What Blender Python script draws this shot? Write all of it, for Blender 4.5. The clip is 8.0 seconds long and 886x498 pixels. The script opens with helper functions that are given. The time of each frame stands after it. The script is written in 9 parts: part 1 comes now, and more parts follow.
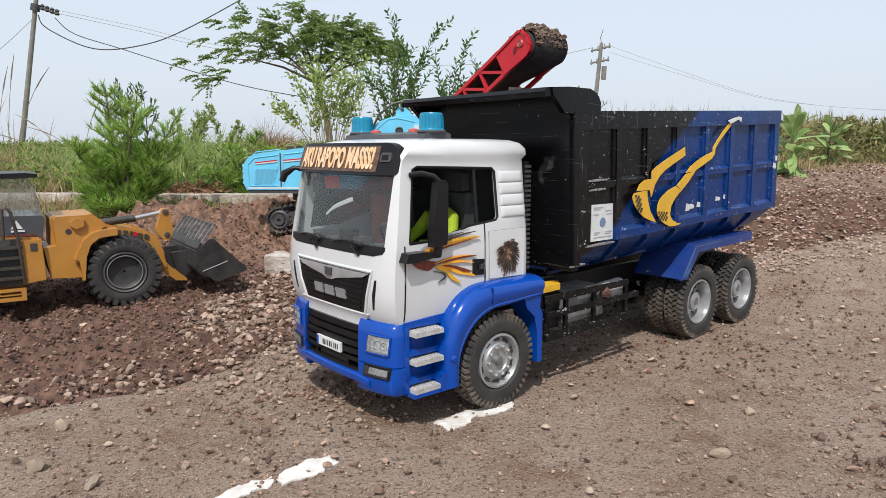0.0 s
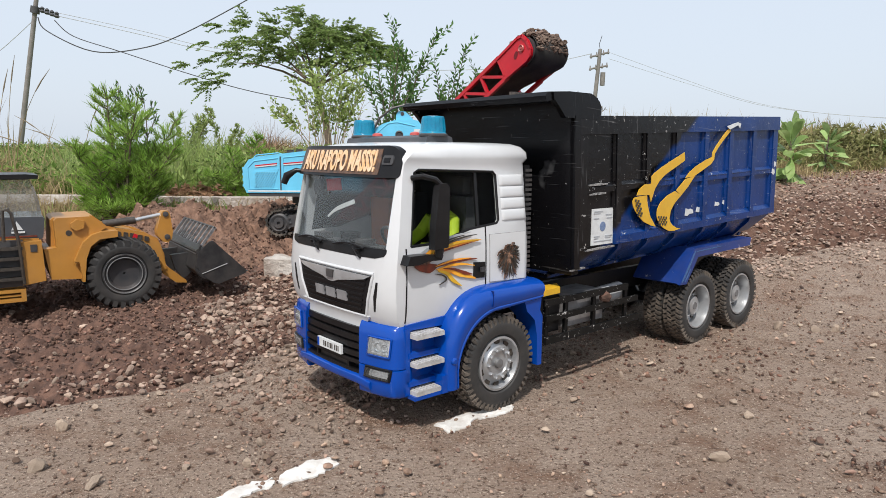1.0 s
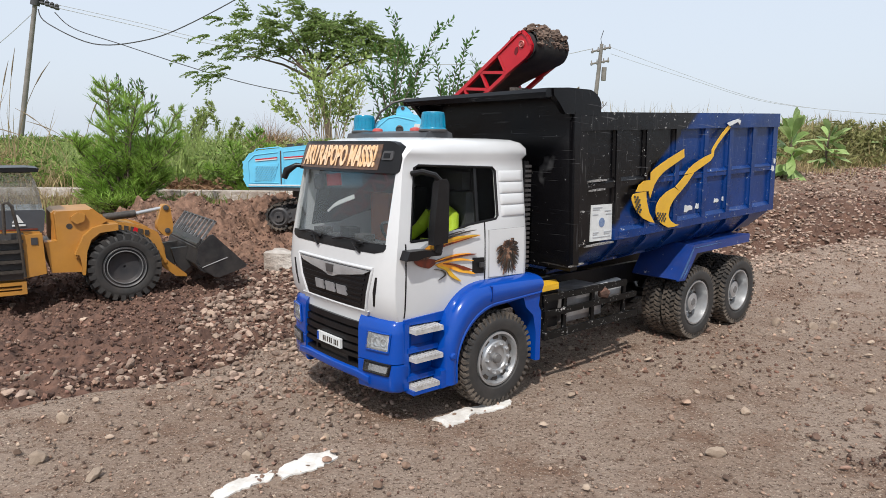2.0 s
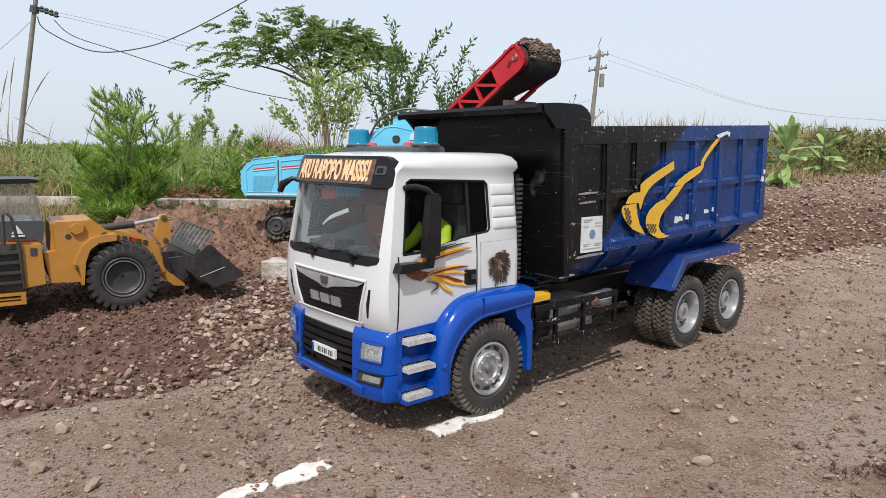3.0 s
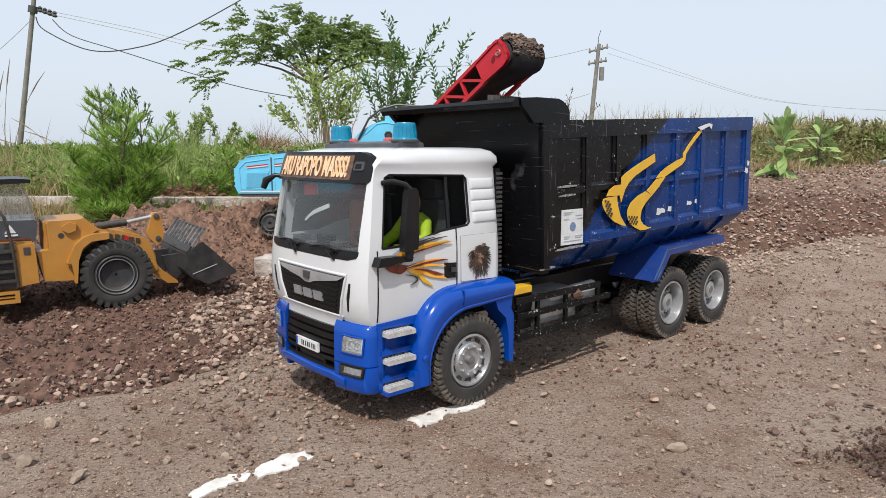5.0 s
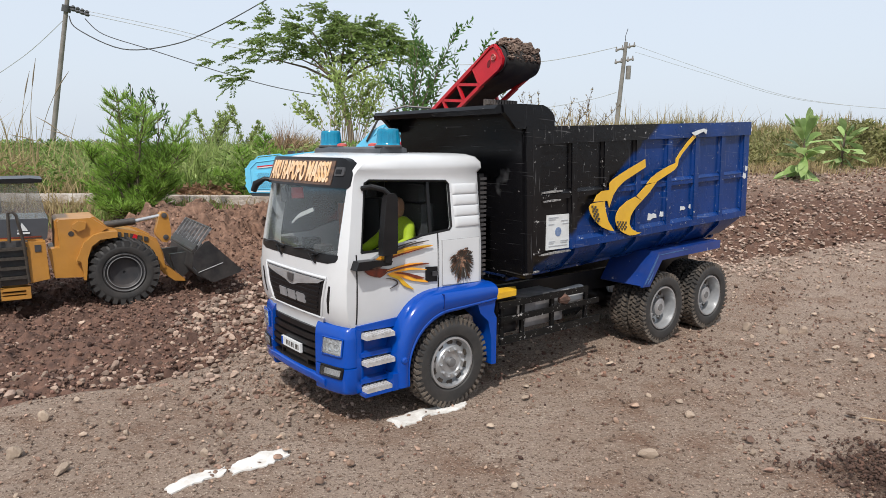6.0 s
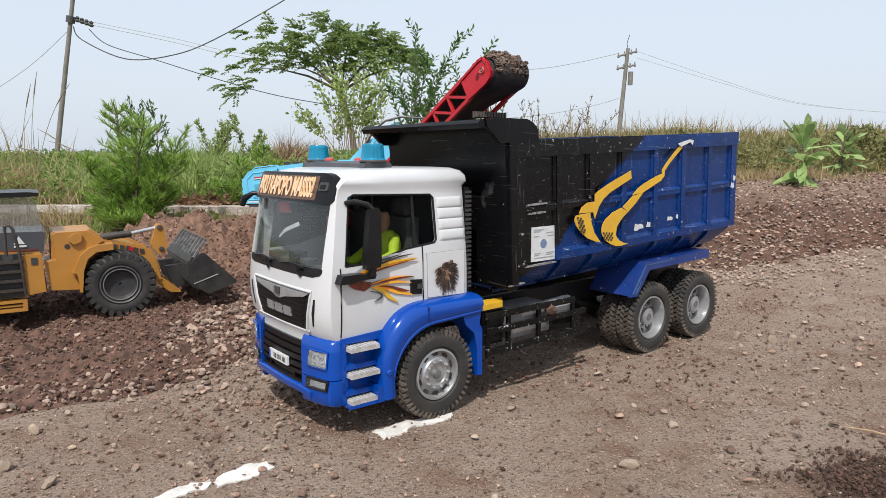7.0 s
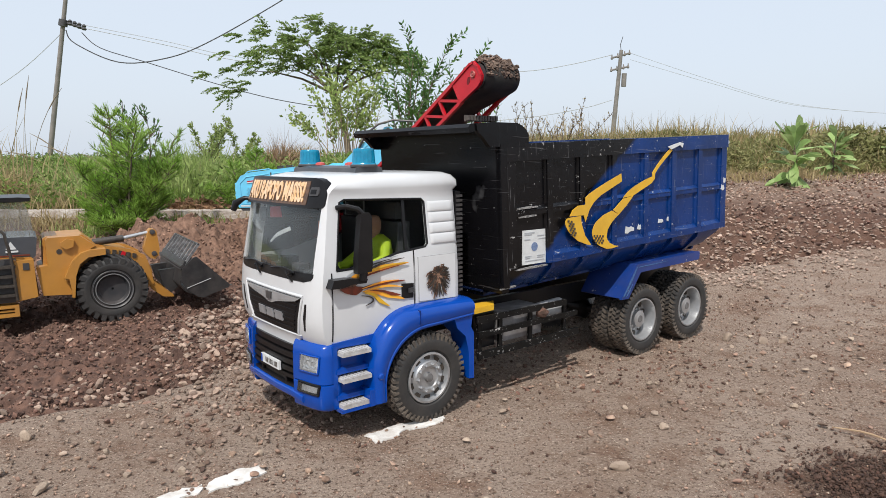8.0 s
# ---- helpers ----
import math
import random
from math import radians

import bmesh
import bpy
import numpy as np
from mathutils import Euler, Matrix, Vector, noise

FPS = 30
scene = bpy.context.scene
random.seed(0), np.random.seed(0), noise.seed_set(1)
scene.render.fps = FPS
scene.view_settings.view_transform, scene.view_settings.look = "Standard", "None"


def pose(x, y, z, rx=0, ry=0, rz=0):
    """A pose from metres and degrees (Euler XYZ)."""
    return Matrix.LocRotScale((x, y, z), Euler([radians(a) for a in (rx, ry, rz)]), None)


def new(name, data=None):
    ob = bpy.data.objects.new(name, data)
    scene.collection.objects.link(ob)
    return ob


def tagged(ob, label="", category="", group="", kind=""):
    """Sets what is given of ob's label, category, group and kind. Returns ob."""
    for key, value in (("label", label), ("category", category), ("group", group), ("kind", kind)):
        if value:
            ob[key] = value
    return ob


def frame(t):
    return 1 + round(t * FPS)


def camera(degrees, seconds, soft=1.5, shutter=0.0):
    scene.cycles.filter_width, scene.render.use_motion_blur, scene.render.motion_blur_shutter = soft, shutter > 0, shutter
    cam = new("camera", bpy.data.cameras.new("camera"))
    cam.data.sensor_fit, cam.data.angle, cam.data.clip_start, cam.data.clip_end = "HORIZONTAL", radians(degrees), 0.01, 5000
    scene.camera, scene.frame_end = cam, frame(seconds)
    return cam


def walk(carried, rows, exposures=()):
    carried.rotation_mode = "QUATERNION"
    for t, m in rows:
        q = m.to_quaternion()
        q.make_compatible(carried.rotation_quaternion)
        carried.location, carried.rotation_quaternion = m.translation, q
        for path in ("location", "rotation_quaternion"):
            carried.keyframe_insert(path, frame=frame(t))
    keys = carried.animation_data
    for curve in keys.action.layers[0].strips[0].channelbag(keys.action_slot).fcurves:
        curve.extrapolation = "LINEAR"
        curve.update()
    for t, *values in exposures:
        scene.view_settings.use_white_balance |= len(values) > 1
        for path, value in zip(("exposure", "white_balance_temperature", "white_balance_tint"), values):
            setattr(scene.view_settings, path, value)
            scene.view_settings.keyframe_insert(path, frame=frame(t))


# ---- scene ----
cam = camera(67.1, 8.0, 0.45)
METRES, EYE, TILT, LEAN, TURN = 0.11, 0.2225, -8.5, 0.0, 0.0
ROWS = [
    (0.0, 0.0, 0.00000, 0.00000, 0.0, 0.000, 0.000),
    (0.5, -0.00885, -0.00696, 0.00631, -0.054, 0.292, -0.329),
    (1.0, -0.02259, -0.02217, -0.01448, -0.173, 0.406, -0.339),
    (1.5, -0.02750, -0.01413, -0.02605, -0.146, -0.099, -0.610),
    (3.0, 0.02985, -0.13903, 0.03928, -0.270, 0.463, -0.531),
    (3.5, 0.04354, -0.14669, 0.02484, -0.747, 0.835, -0.586),
    (4.0, 0.05353, -0.16224, 0.03528, -0.633, 0.808, -0.120),
    (4.5, 0.08143, -0.18693, 0.01800, -0.834, 0.387, 0.347),
    (6.0, 0.53695, -0.30191, 0.07191, 1.922, -0.063, -0.503),
    (6.5, 0.63862, -0.33755, 0.09248, 2.086, 0.146, -0.368),
    (7.0, 0.69362, -0.36200, 0.12225, 2.241, 0.515, -0.149),
    (7.5, 0.71925, -0.38317, 0.13901, 2.225, 0.584, 0.085),
    (8.0, 0.72663, -0.38354, 0.13655, 1.814, 0.693, 0.157),
]
walk(cam, [(t, pose(0, 0, EYE, TILT, LEAN, TURN) @ pose(METRES * x, METRES * y, METRES * z, 90 + pitch, roll, yaw)) for t, x, y, z, yaw, pitch, roll in ROWS])

# ---- light ----
SUN_WAY = Vector((0.135, 0.72, -1.0)).normalized()
sun_data = bpy.data.lights.new("sun", "SUN")
sun_data.energy, sun_data.angle, sun_data.color = 4.05, radians(1.2), (1.0, 0.96, 0.91)
sun = new("sun", sun_data)
sun.matrix_world = SUN_WAY.to_track_quat("-Z", "Y").to_matrix().to_4x4()
world = bpy.data.worlds.new("world")
scene.world = world
world.use_nodes = True
wt = world.node_tree
sky = wt.nodes.new("ShaderNodeTexSky")
sky.sky_type, sky.sun_disc = "NISHITA", False
sky.sun_elevation = math.asin(-SUN_WAY.z)
sky.sun_rotation = math.atan2(-SUN_WAY.x, -SUN_WAY.y)
sky.air_density, sky.dust_density, sky.ozone_density = 1.0, 4.0, 1.5
haze = wt.nodes.new("ShaderNodeMix")
haze.data_type = "RGBA"
haze.inputs[0].default_value = 0.75
haze.inputs[7].default_value = (7.25, 7.98, 8.95, 1)
wt.links.new(sky.outputs[0], haze.inputs[6])
wt.links.new(haze.outputs[2], wt.nodes["Background"].inputs[0])
wt.nodes["Background"].inputs[1].default_value = 0.120

# ---- materials ----
MATS = {}


def surf(name, c1, c2=None, scale=60.0, rough=0.5, metal=0.0, bump=0.0, bscale=None, dirt=0.0, dirt_col=(0.17, 0.12, 0.09), island=0.0, alpha=None, detail=5.0, stretch=None, chips=0.0, spec=0.5, scratch=0.0, chip_scale=0.0):
    """A painted, worn or earthy surface: two tones, a fine grain, a film of dust and a little relief."""
    if name in MATS:
        return MATS[name]
    m = bpy.data.materials.new(name)
    m.use_nodes = True
    nt = m.node_tree
    N, L = nt.nodes, nt.links
    bs = N["Principled BSDF"]
    tc = N.new("ShaderNodeTexCoord")
    src = tc.outputs["Object"]
    if stretch:
        mp = N.new("ShaderNodeMapping")
        mp.inputs["Scale"].default_value = stretch
        L.new(src, mp.inputs[0])
        src = mp.outputs[0]
    c2 = c2 or tuple(v * 0.8 for v in c1)

    def noise_node(sc, det, ro=0.6):
        n = N.new("ShaderNodeTexNoise")
        n.inputs["Scale"].default_value, n.inputs["Detail"].default_value, n.inputs["Roughness"].default_value = sc, det, ro
        L.new(src, n.inputs["Vector"])
        return n

    def ramp(sock, a, b):
        r = N.new("ShaderNodeMapRange")
        r.inputs[1].default_value, r.inputs[2].default_value = a, b
        L.new(sock, r.inputs[0])
        return r.outputs[0]

    def mix(f, a, b):
        x = N.new("ShaderNodeMix")
        x.data_type = "RGBA"
        for sock, val in ((x.inputs[0], f), (x.inputs[6], a), (x.inputs[7], b)):
            if isinstance(val, (int, float)):
                sock.default_value = val
            elif isinstance(val, tuple):
                sock.default_value = (*val, 1)
            else:
                L.new(val, sock)
        return x.outputs[2]

    n1 = noise_node(scale, detail)
    col = mix(ramp(n1.outputs[0], 0.35, 0.65), tuple(c1), tuple(c2))
    if island:
        g = N.new("ShaderNodeNewGeometry")
        oi = N.new("ShaderNodeObjectInfo")
        ad = N.new("ShaderNodeMath")
        ad.operation = "ADD"
        L.new(g.outputs["Random Per Island"], ad.inputs[0])
        L.new(oi.outputs["Random"], ad.inputs[1])
        fr = N.new("ShaderNodeMath")
        fr.operation = "FRACT"
        L.new(ad.outputs[0], fr.inputs[0])
        hs = N.new("ShaderNodeHueSaturation")
        L.new(col, hs.inputs["Color"])
        L.new(ramp_range(N, L, fr.outputs[0], 1 - island, 1 + island), hs.inputs["Value"])
        wn = N.new("ShaderNodeTexWhiteNoise")
        wn.noise_dimensions = "1D"
        L.new(fr.outputs[0], wn.inputs["W"])
        L.new(ramp_range(N, L, wn.outputs[0], 0.5 - island * 0.011, 0.5 + island * 0.011), hs.inputs["Hue"])
        col = hs.outputs[0]
    if chips:
        n3 = noise_node(chip_scale or scale * 1.7 + 70, 8.0, 0.75)
        ge = N.new("ShaderNodeNewGeometry")
        ed = N.new("ShaderNodeMath")
        ed.operation = "MULTIPLY_ADD"
        L.new(ramp(ge.outputs["Pointiness"], 0.52, 0.62), ed.inputs[0])
        ed.inputs[1].default_value = 0.10
        L.new(n3.outputs[0], ed.inputs[2])
        col = mix(ramp(ed.outputs[0], 0.70 - chips, 0.715 - chips), col, (0.50, 0.49, 0.48))
    if scratch:
        for turn, sc in ((0.05, (22, 22, 620)), (1.50, (26, 26, 700))):
            mp2 = N.new("ShaderNodeMapping")
            mp2.vector_type = "TEXTURE"
            mp2.inputs["Rotation"].default_value = (0, turn, 0)
            mp2.inputs["Scale"].default_value = tuple(1 / q for q in sc)
            L.new(src, mp2.inputs[0])
            n4 = N.new("ShaderNodeTexNoise")
            n4.inputs["Scale"].default_value, n4.inputs["Detail"].default_value = 1.0, 3.0
            L.new(mp2.outputs[0], n4.inputs["Vector"])
            sf = N.new("ShaderNodeMath")
            sf.operation = "MULTIPLY"
            L.new(ramp(n4.outputs[0], 0.66, 0.71), sf.inputs[0])
            sf.inputs[1].default_value = scratch
            col = mix(sf.outputs[0], col, (0.34, 0.34, 0.35))
    rsock = None
    if dirt:
        n2 = noise_node(scale * 0.35, 7.0, 0.7)
        f = N.new("ShaderNodeMath")
        f.operation = "MULTIPLY"
        L.new(ramp(n2.outputs[0], 0.42, 0.72), f.inputs[0])
        f.inputs[1].default_value = dirt
        col = mix(f.outputs[0], col, dirt_col)
        rr = N.new("ShaderNodeMath")
        rr.operation = "MULTIPLY_ADD"
        L.new(f.outputs[0], rr.inputs[0])
        rr.inputs[1].default_value, rr.inputs[2].default_value = 0.9 - rough, rough
        L.new(rr.outputs[0], bs.inputs["Roughness"])
    else:
        bs.inputs["Roughness"].default_value = rough
    L.new(col, bs.inputs["Base Color"])
    bs.inputs["Metallic"].default_value = metal
    bs.inputs["Specular IOR Level"].default_value = spec
    if bump:
        nb = noise_node(bscale or scale * 3, 6.0, 0.65)
        b = N.new("ShaderNodeBump")
        b.inputs["Strength"].default_value = 1.0
        b.inputs["Distance"].default_value = bump
        L.new(nb.outputs[0], b.inputs["Height"])
        L.new(b.outputs[0], bs.inputs["Normal"])
    if alpha is not None:
        bs.inputs["Transmission Weight"].default_value = alpha
        bs.inputs["IOR"].default_value = 1.3
    MATS[name] = m
    return m


def ramp_range(N, L, sock, lo, hi):
    r = N.new("ShaderNodeMapRange")
    r.inputs[3].default_value, r.inputs[4].default_value = lo, hi
    L.new(sock, r.inputs[0])
    return r.outputs[0]


def glass(name, tint, rough=0.03, clear=0.8, film=0.0):
    """A thin pane: clear with a surface reflection."""
    m = bpy.data.materials.new(name)
    m.use_nodes = True
    N, L = m.node_tree.nodes, m.node_tree.links
    N.remove(N["Principled BSDF"])
    tr, gl, mx, fr = N.new("ShaderNodeBsdfTransparent"), N.new("ShaderNodeBsdfGlossy"), N.new("ShaderNodeMixShader"), N.new("ShaderNodeLayerWeight")
    pw, ma = N.new("ShaderNodeMath"), N.new("ShaderNodeMath")
    pw.operation, ma.operation = "POWER", "MULTIPLY_ADD"
    f0 = (clear / (2.0 + clear)) ** 2
    tr.inputs[0].default_value = (*tint, 1)
    gl.inputs["Roughness"].default_value = rough
    fr.inputs[0].default_value = 0.5
    L.new(fr.outputs["Facing"], pw.inputs[0])
    pw.inputs[1].default_value = 5.0
    L.new(pw.outputs[0], ma.inputs[0])
    ma.inputs[1].default_value, ma.inputs[2].default_value = 1 - f0, f0
    L.new(ma.outputs[0], mx.inputs[0])
    L.new(tr.outputs[0], mx.inputs[1])
    L.new(gl.outputs[0], mx.inputs[2])
    df, m2 = N.new("ShaderNodeBsdfDiffuse"), N.new("ShaderNodeMixShader")
    df.inputs[0].default_value = (0.42, 0.44, 0.44, 1)
    m2.inputs[0].default_value = film
    L.new(mx.outputs[0], m2.inputs[1])
    L.new(df.outputs[0], m2.inputs[2])
    L.new(m2.outputs[0], N["Material Output"].inputs[0])
    return m


WHITE = surf("white_plastic", (0.58, 0.59, 0.60), (0.55, 0.56, 0.57), 25, 0.22, bump=0.00002, bscale=300, dirt=0.10, dirt_col=(0.45, 0.40, 0.36))
BLUE = surf("blue_plastic", (0.001, 0.056, 0.34), (0.001, 0.049, 0.30), 30, 0.16, bump=0.00002, bscale=300, dirt=0.03, spec=0.30)
BLACKP = surf("black_plastic", (0.007, 0.007, 0.008), (0.010, 0.010, 0.011), 60, 0.33, bump=0.0001, bscale=500, dirt=0.02, spec=0.25)
RUBBER = surf("dusty_rubber", (0.036, 0.032, 0.029), (0.020, 0.019, 0.018), 90, 0.85, bump=0.0002, bscale=700, dirt=0.9, dirt_col=(0.22, 0.175, 0.135))
SIDEWALL = surf("sidewall_rubber", (0.018, 0.018, 0.018), (0.028, 0.027, 0.026), 90, 0.65, bump=0.0001, bscale=700, dirt=0.18, dirt_col=(0.13, 0.10, 0.08))
SILVER = surf("silver_rim", (0.47, 0.48, 0.49), (0.37, 0.38, 0.39), 80, 0.30, metal=0.6, dirt=0.18, dirt_col=(0.25, 0.21, 0.18))
CHROME = surf("chrome", (0.55, 0.56, 0.57), (0.42, 0.43, 0.44), 50, 0.25, metal=0.55)
STEP = surf("grey_step_tread", (0.5, 0.5, 0.5), (0.36, 0.35, 0.34), 180, 0.55, bump=0.0004, bscale=500, dirt=0.4, dirt_col=(0.3, 0.26, 0.22))
LAMP = surf("lamp_lens", (0.56, 0.56, 0.57), (0.38, 0.38, 0.39), 220, 0.10, metal=0.4, bump=0.0004, bscale=260)
YELLOW = surf("yellow_vinyl", (0.72, 0.42, 0.02), (0.64, 0.36, 0.02), 60, 0.45, dirt=0.18)
ORANGE = surf("orange_vinyl", (0.80, 0.27, 0.02), (0.85, 0.42, 0.04), 70, 0.35)
DARKRED = surf("dark_red_vinyl", (0.22, 0.035, 0.012), (0.09, 0.02, 0.01), 160, 0.35)
SOOT = surf("black_vinyl", (0.03, 0.025, 0.022), (0.06, 0.05, 0.04), 200, 0.4)
BROWNV = surf("brown_print", (0.055, 0.025, 0.013), (0.20, 0.10, 0.06), 420, 0.5, detail=3)
PAPER = surf("white_sticker", (0.66, 0.68, 0.68), (0.58, 0.60, 0.60), 150, 0.4, dirt=0.2)
GREYINK = surf("grey_ink", (0.32, 0.34, 0.36), (0.4, 0.42, 0.44), 300, 0.5)
BLUEINK = surf("blue_ink", (0.1, 0.16, 0.3), (0.2, 0.26, 0.38), 400, 0.5)
REDP = surf("red_paint", (0.52, 0.008, 0.02), (0.44, 0.006, 0.016), 40, 0.35, dirt=0.12, bump=0.00008, bscale=300)
BELT = surf("black_belt", (0.05, 0.047, 0.045), (0.085, 0.076, 0.068), 60, 0.75, dirt=0.6, dirt_col=(0.13, 0.10, 0.085), bump=0.0003, bscale=300)
CYAN = surf("light_blue_plastic", (0.14, 0.54, 0.77), (0.12, 0.49, 0.72), 30, 0.4, dirt=0.15)
LOADY = surf("yellow_machine_paint", (0.43, 0.20, 0.035), (0.37, 0.17, 0.03), 30, 0.38, dirt=0.25, bump=0.00008, bscale=300)
BUCKET = surf("dark_bucket_steel", (0.030, 0.030, 0.033), (0.055, 0.054, 0.054), 60, 0.38, metal=0.4, dirt=0.32, dirt_col=(0.16, 0.13, 0.11))
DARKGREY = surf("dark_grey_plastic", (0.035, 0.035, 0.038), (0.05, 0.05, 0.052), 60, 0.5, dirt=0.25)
SEATC = surf("dark_seat", (0.07, 0.07, 0.072), (0.05, 0.05, 0.05), 40, 0.6)
LIME = surf("lime_shirt", (0.42, 0.55, 0.02), (0.36, 0.48, 0.02), 120, 0.7)
SKIN = surf("tan_plastic", (0.38, 0.2, 0.12), (0.34, 0.17, 0.10), 90, 0.6)
CONC = surf("weathered_concrete", (0.66, 0.62, 0.57), (0.40, 0.34, 0.29), 26, 0.9, bump=0.006, bscale=110, dirt=0.9, dirt_col=(0.24, 0.17, 0.13))
POLE = surf("grey_pole", (0.22, 0.2, 0.19), (0.15, 0.14, 0.13), 3, 0.85)
CABLE = surf("black_cable", (0.05, 0.05, 0.055), (0.06, 0.06, 0.065), 10, 0.7)
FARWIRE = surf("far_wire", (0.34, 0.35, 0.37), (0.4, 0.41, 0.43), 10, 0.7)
PALEBARK = surf("pale_bark", (0.34, 0.27, 0.19), (0.22, 0.17, 0.12), 30, 0.9, bump=0.004, bscale=60)
WOOD = surf("bark", (0.14, 0.10, 0.075), (0.08, 0.06, 0.045), 30, 0.9, bump=0.004, bscale=60)
BEACON = surf("blue_beacon_lens", (0.005, 0.16, 0.28), (0.005, 0.22, 0.36), 120, 0.12, bump=0.0003, bscale=200)
PAINTW = surf("white_ground_paint", (0.72, 0.71, 0.68), (0.55, 0.52, 0.48), 120, 0.8, bump=0.0008, bscale=300, dirt=0.3, dirt_col=(0.3, 0.24, 0.2))
CLODM = surf("damp_clod", (0.185, 0.102, 0.072), (0.092, 0.050, 0.036), 150, 0.95, bump=0.001, bscale=400, island=0.6)
RUBST = surf("rubble_stone", (0.235, 0.150, 0.110), (0.135, 0.083, 0.060), 140, 0.9, bump=0.0008, bscale=500, island=0.6)
STONEM = surf("mixed_stone", (0.33, 0.23, 0.17), (0.19, 0.118, 0.085), 130, 0.9, bump=0.0008, bscale=500, island=0.65)
BEIGEST = surf("beige_stone", (0.47, 0.37, 0.285), (0.33, 0.245, 0.185), 130, 0.9, bump=0.0008, bscale=400, island=0.2)
PALEST = surf("pale_stone", (0.40, 0.30, 0.240), (0.26, 0.185, 0.143), 130, 0.9, bump=0.0006, bscale=500, island=0.4)
WSGLASS = glass("windscreen_glass", (0.90, 0.92, 0.92), 0.03, 0.45, 0.03)
SIDEGLASS = glass("side_glass", (0.86, 0.88, 0.88), 0.02, 0.06)
LOADGLASS = glass("cab_glass", (0.80, 0.82, 0.82), 0.05, 0.75, 0.16)

for m_ in (BLUE, WHITE):
    m_.node_tree.nodes["Principled BSDF"].inputs["Coat Weight"].default_value = 0.30
    m_.node_tree.nodes["Principled BSDF"].inputs["Coat Roughness"].default_value = 0.06


def leaf_mat(name, c1, c2, isl=0.35, scale=8.0, rough=0.55):
    m = surf(name, c1, c2, scale, rough, island=isl, spec=0.3)
    N, L = m.node_tree.nodes, m.node_tree.links
    bs = N["Principled BSDF"]
    tr, mx = N.new("ShaderNodeBsdfTranslucent"), N.new("ShaderNodeMixShader")
    L.new(bs.inputs["Base Color"].links[0].from_socket, tr.inputs[0])
    mx.inputs[0].default_value = 0.42
    L.new(bs.outputs[0], mx.inputs[1])
    L.new(tr.outputs[0], mx.inputs[2])
    L.new(mx.outputs[0], N["Material Output"].inputs[0])
    return m


GRASSM = leaf_mat("field_grass", (0.12, 0.20, 0.035), (0.21, 0.26, 0.07))
DRYG = leaf_mat("dry_grass", (0.42, 0.33, 0.18), (0.32, 0.25, 0.12))
BUSHM = leaf_mat("needle_leaf", (0.20, 0.345, 0.05), (0.305, 0.44, 0.095), 0.45)
TREEM = leaf_mat("tree_leaf", (0.155, 0.235, 0.065), (0.23, 0.30, 0.10), 0.45)
WEEDM = leaf_mat("weed_leaf", (0.12, 0.20, 0.04), (0.20, 0.27, 0.07), 0.55)
RIDGEM = leaf_mat("ridge_grass", (0.20, 0.21, 0.075), (0.27, 0.25, 0.11))
PALELEAF = leaf_mat("pale_tree_leaf", (0.26, 0.34, 0.10), (0.34, 0.40, 0.15))
DARKLEAF = leaf_mat("dark_shrub_leaf", (0.07, 0.15, 0.035), (0.10, 0.19, 0.05))
BROADM = leaf_mat("broad_leaf", (0.23, 0.35, 0.11), (0.36, 0.46, 0.20), 0.4, 14.0, 0.4)
DRYLEAF = leaf_mat("yellowed_leaf", (0.45, 0.36, 0.10), (0.50, 0.32, 0.08), 0.2)

# ---- mesh tools ----


def part(name, bm, material, parent=None, label="", smooth=True):
    me = bpy.data.meshes.new(name)
    if isinstance(bm, bmesh.types.BMesh):
        bmesh.ops.recalc_face_normals(bm, faces=bm.faces)
        bm.to_mesh(me)
        bm.free()
    else:
        me.from_pydata(*bm)
    for m in material if isinstance(material, (list, tuple)) else [material]:
        me.materials.append(m)
    if smooth:
        me.shade_smooth()
        me.set_sharp_from_angle(angle=radians(38))
    ob = new(name, me)
    if parent:
        ob.parent = parent
    if label:
        tagged(ob, label)
    return ob


def bev(bm, w, seg=2, ang=35):
    es = [e for e in bm.edges if len(e.link_faces) == 2 and e.calc_face_angle(0) > radians(ang)]
    if es and w > 0:
        bmesh.ops.bevel(bm, geom=es, offset=w, offset_type="OFFSET", segments=seg, profile=0.5, affect="EDGES", clamp_overlap=True)
    return bm


def box(bm, lo, hi, m=None):
    vs = [bm.verts.new(((hi if i & 1 else lo)[0], (hi if i & 2 else lo)[1], (hi if i & 4 else lo)[2])) for i in range(8)]
    for f in ((0, 2, 3, 1), (4, 5, 7, 6), (0, 1, 5, 4), (2, 6, 7, 3), (0, 4, 6, 2), (1, 3, 7, 5)):
        bm.faces.new([vs[i] for i in f])
    if m:
        bmesh.ops.transform(bm, matrix=m, verts=vs)
    return vs


def boxm(lo, hi, w=0.001, m=None):
    bm = bmesh.new()
    box(bm, lo, hi, m)
    return bev(bm, w)


def prism(bm, pts, axis, a, b):
    """A polygon in the two other axes, drawn out along axis from a to b."""
    def at(p, t):
        return {"x": (t, p[0], p[1]), "y": (p[0], t, p[1]), "z": (p[0], p[1], t)}[axis]
    lo, hi = [bm.verts.new(at(p, a)) for p in pts], [bm.verts.new(at(p, b)) for p in pts]
    n = len(pts)
    bm.faces.new(lo), bm.faces.new(hi[::-1])
    for i in range(n):
        bm.faces.new((lo[i], hi[i], hi[(i + 1) % n], lo[(i + 1) % n]))
    return bm


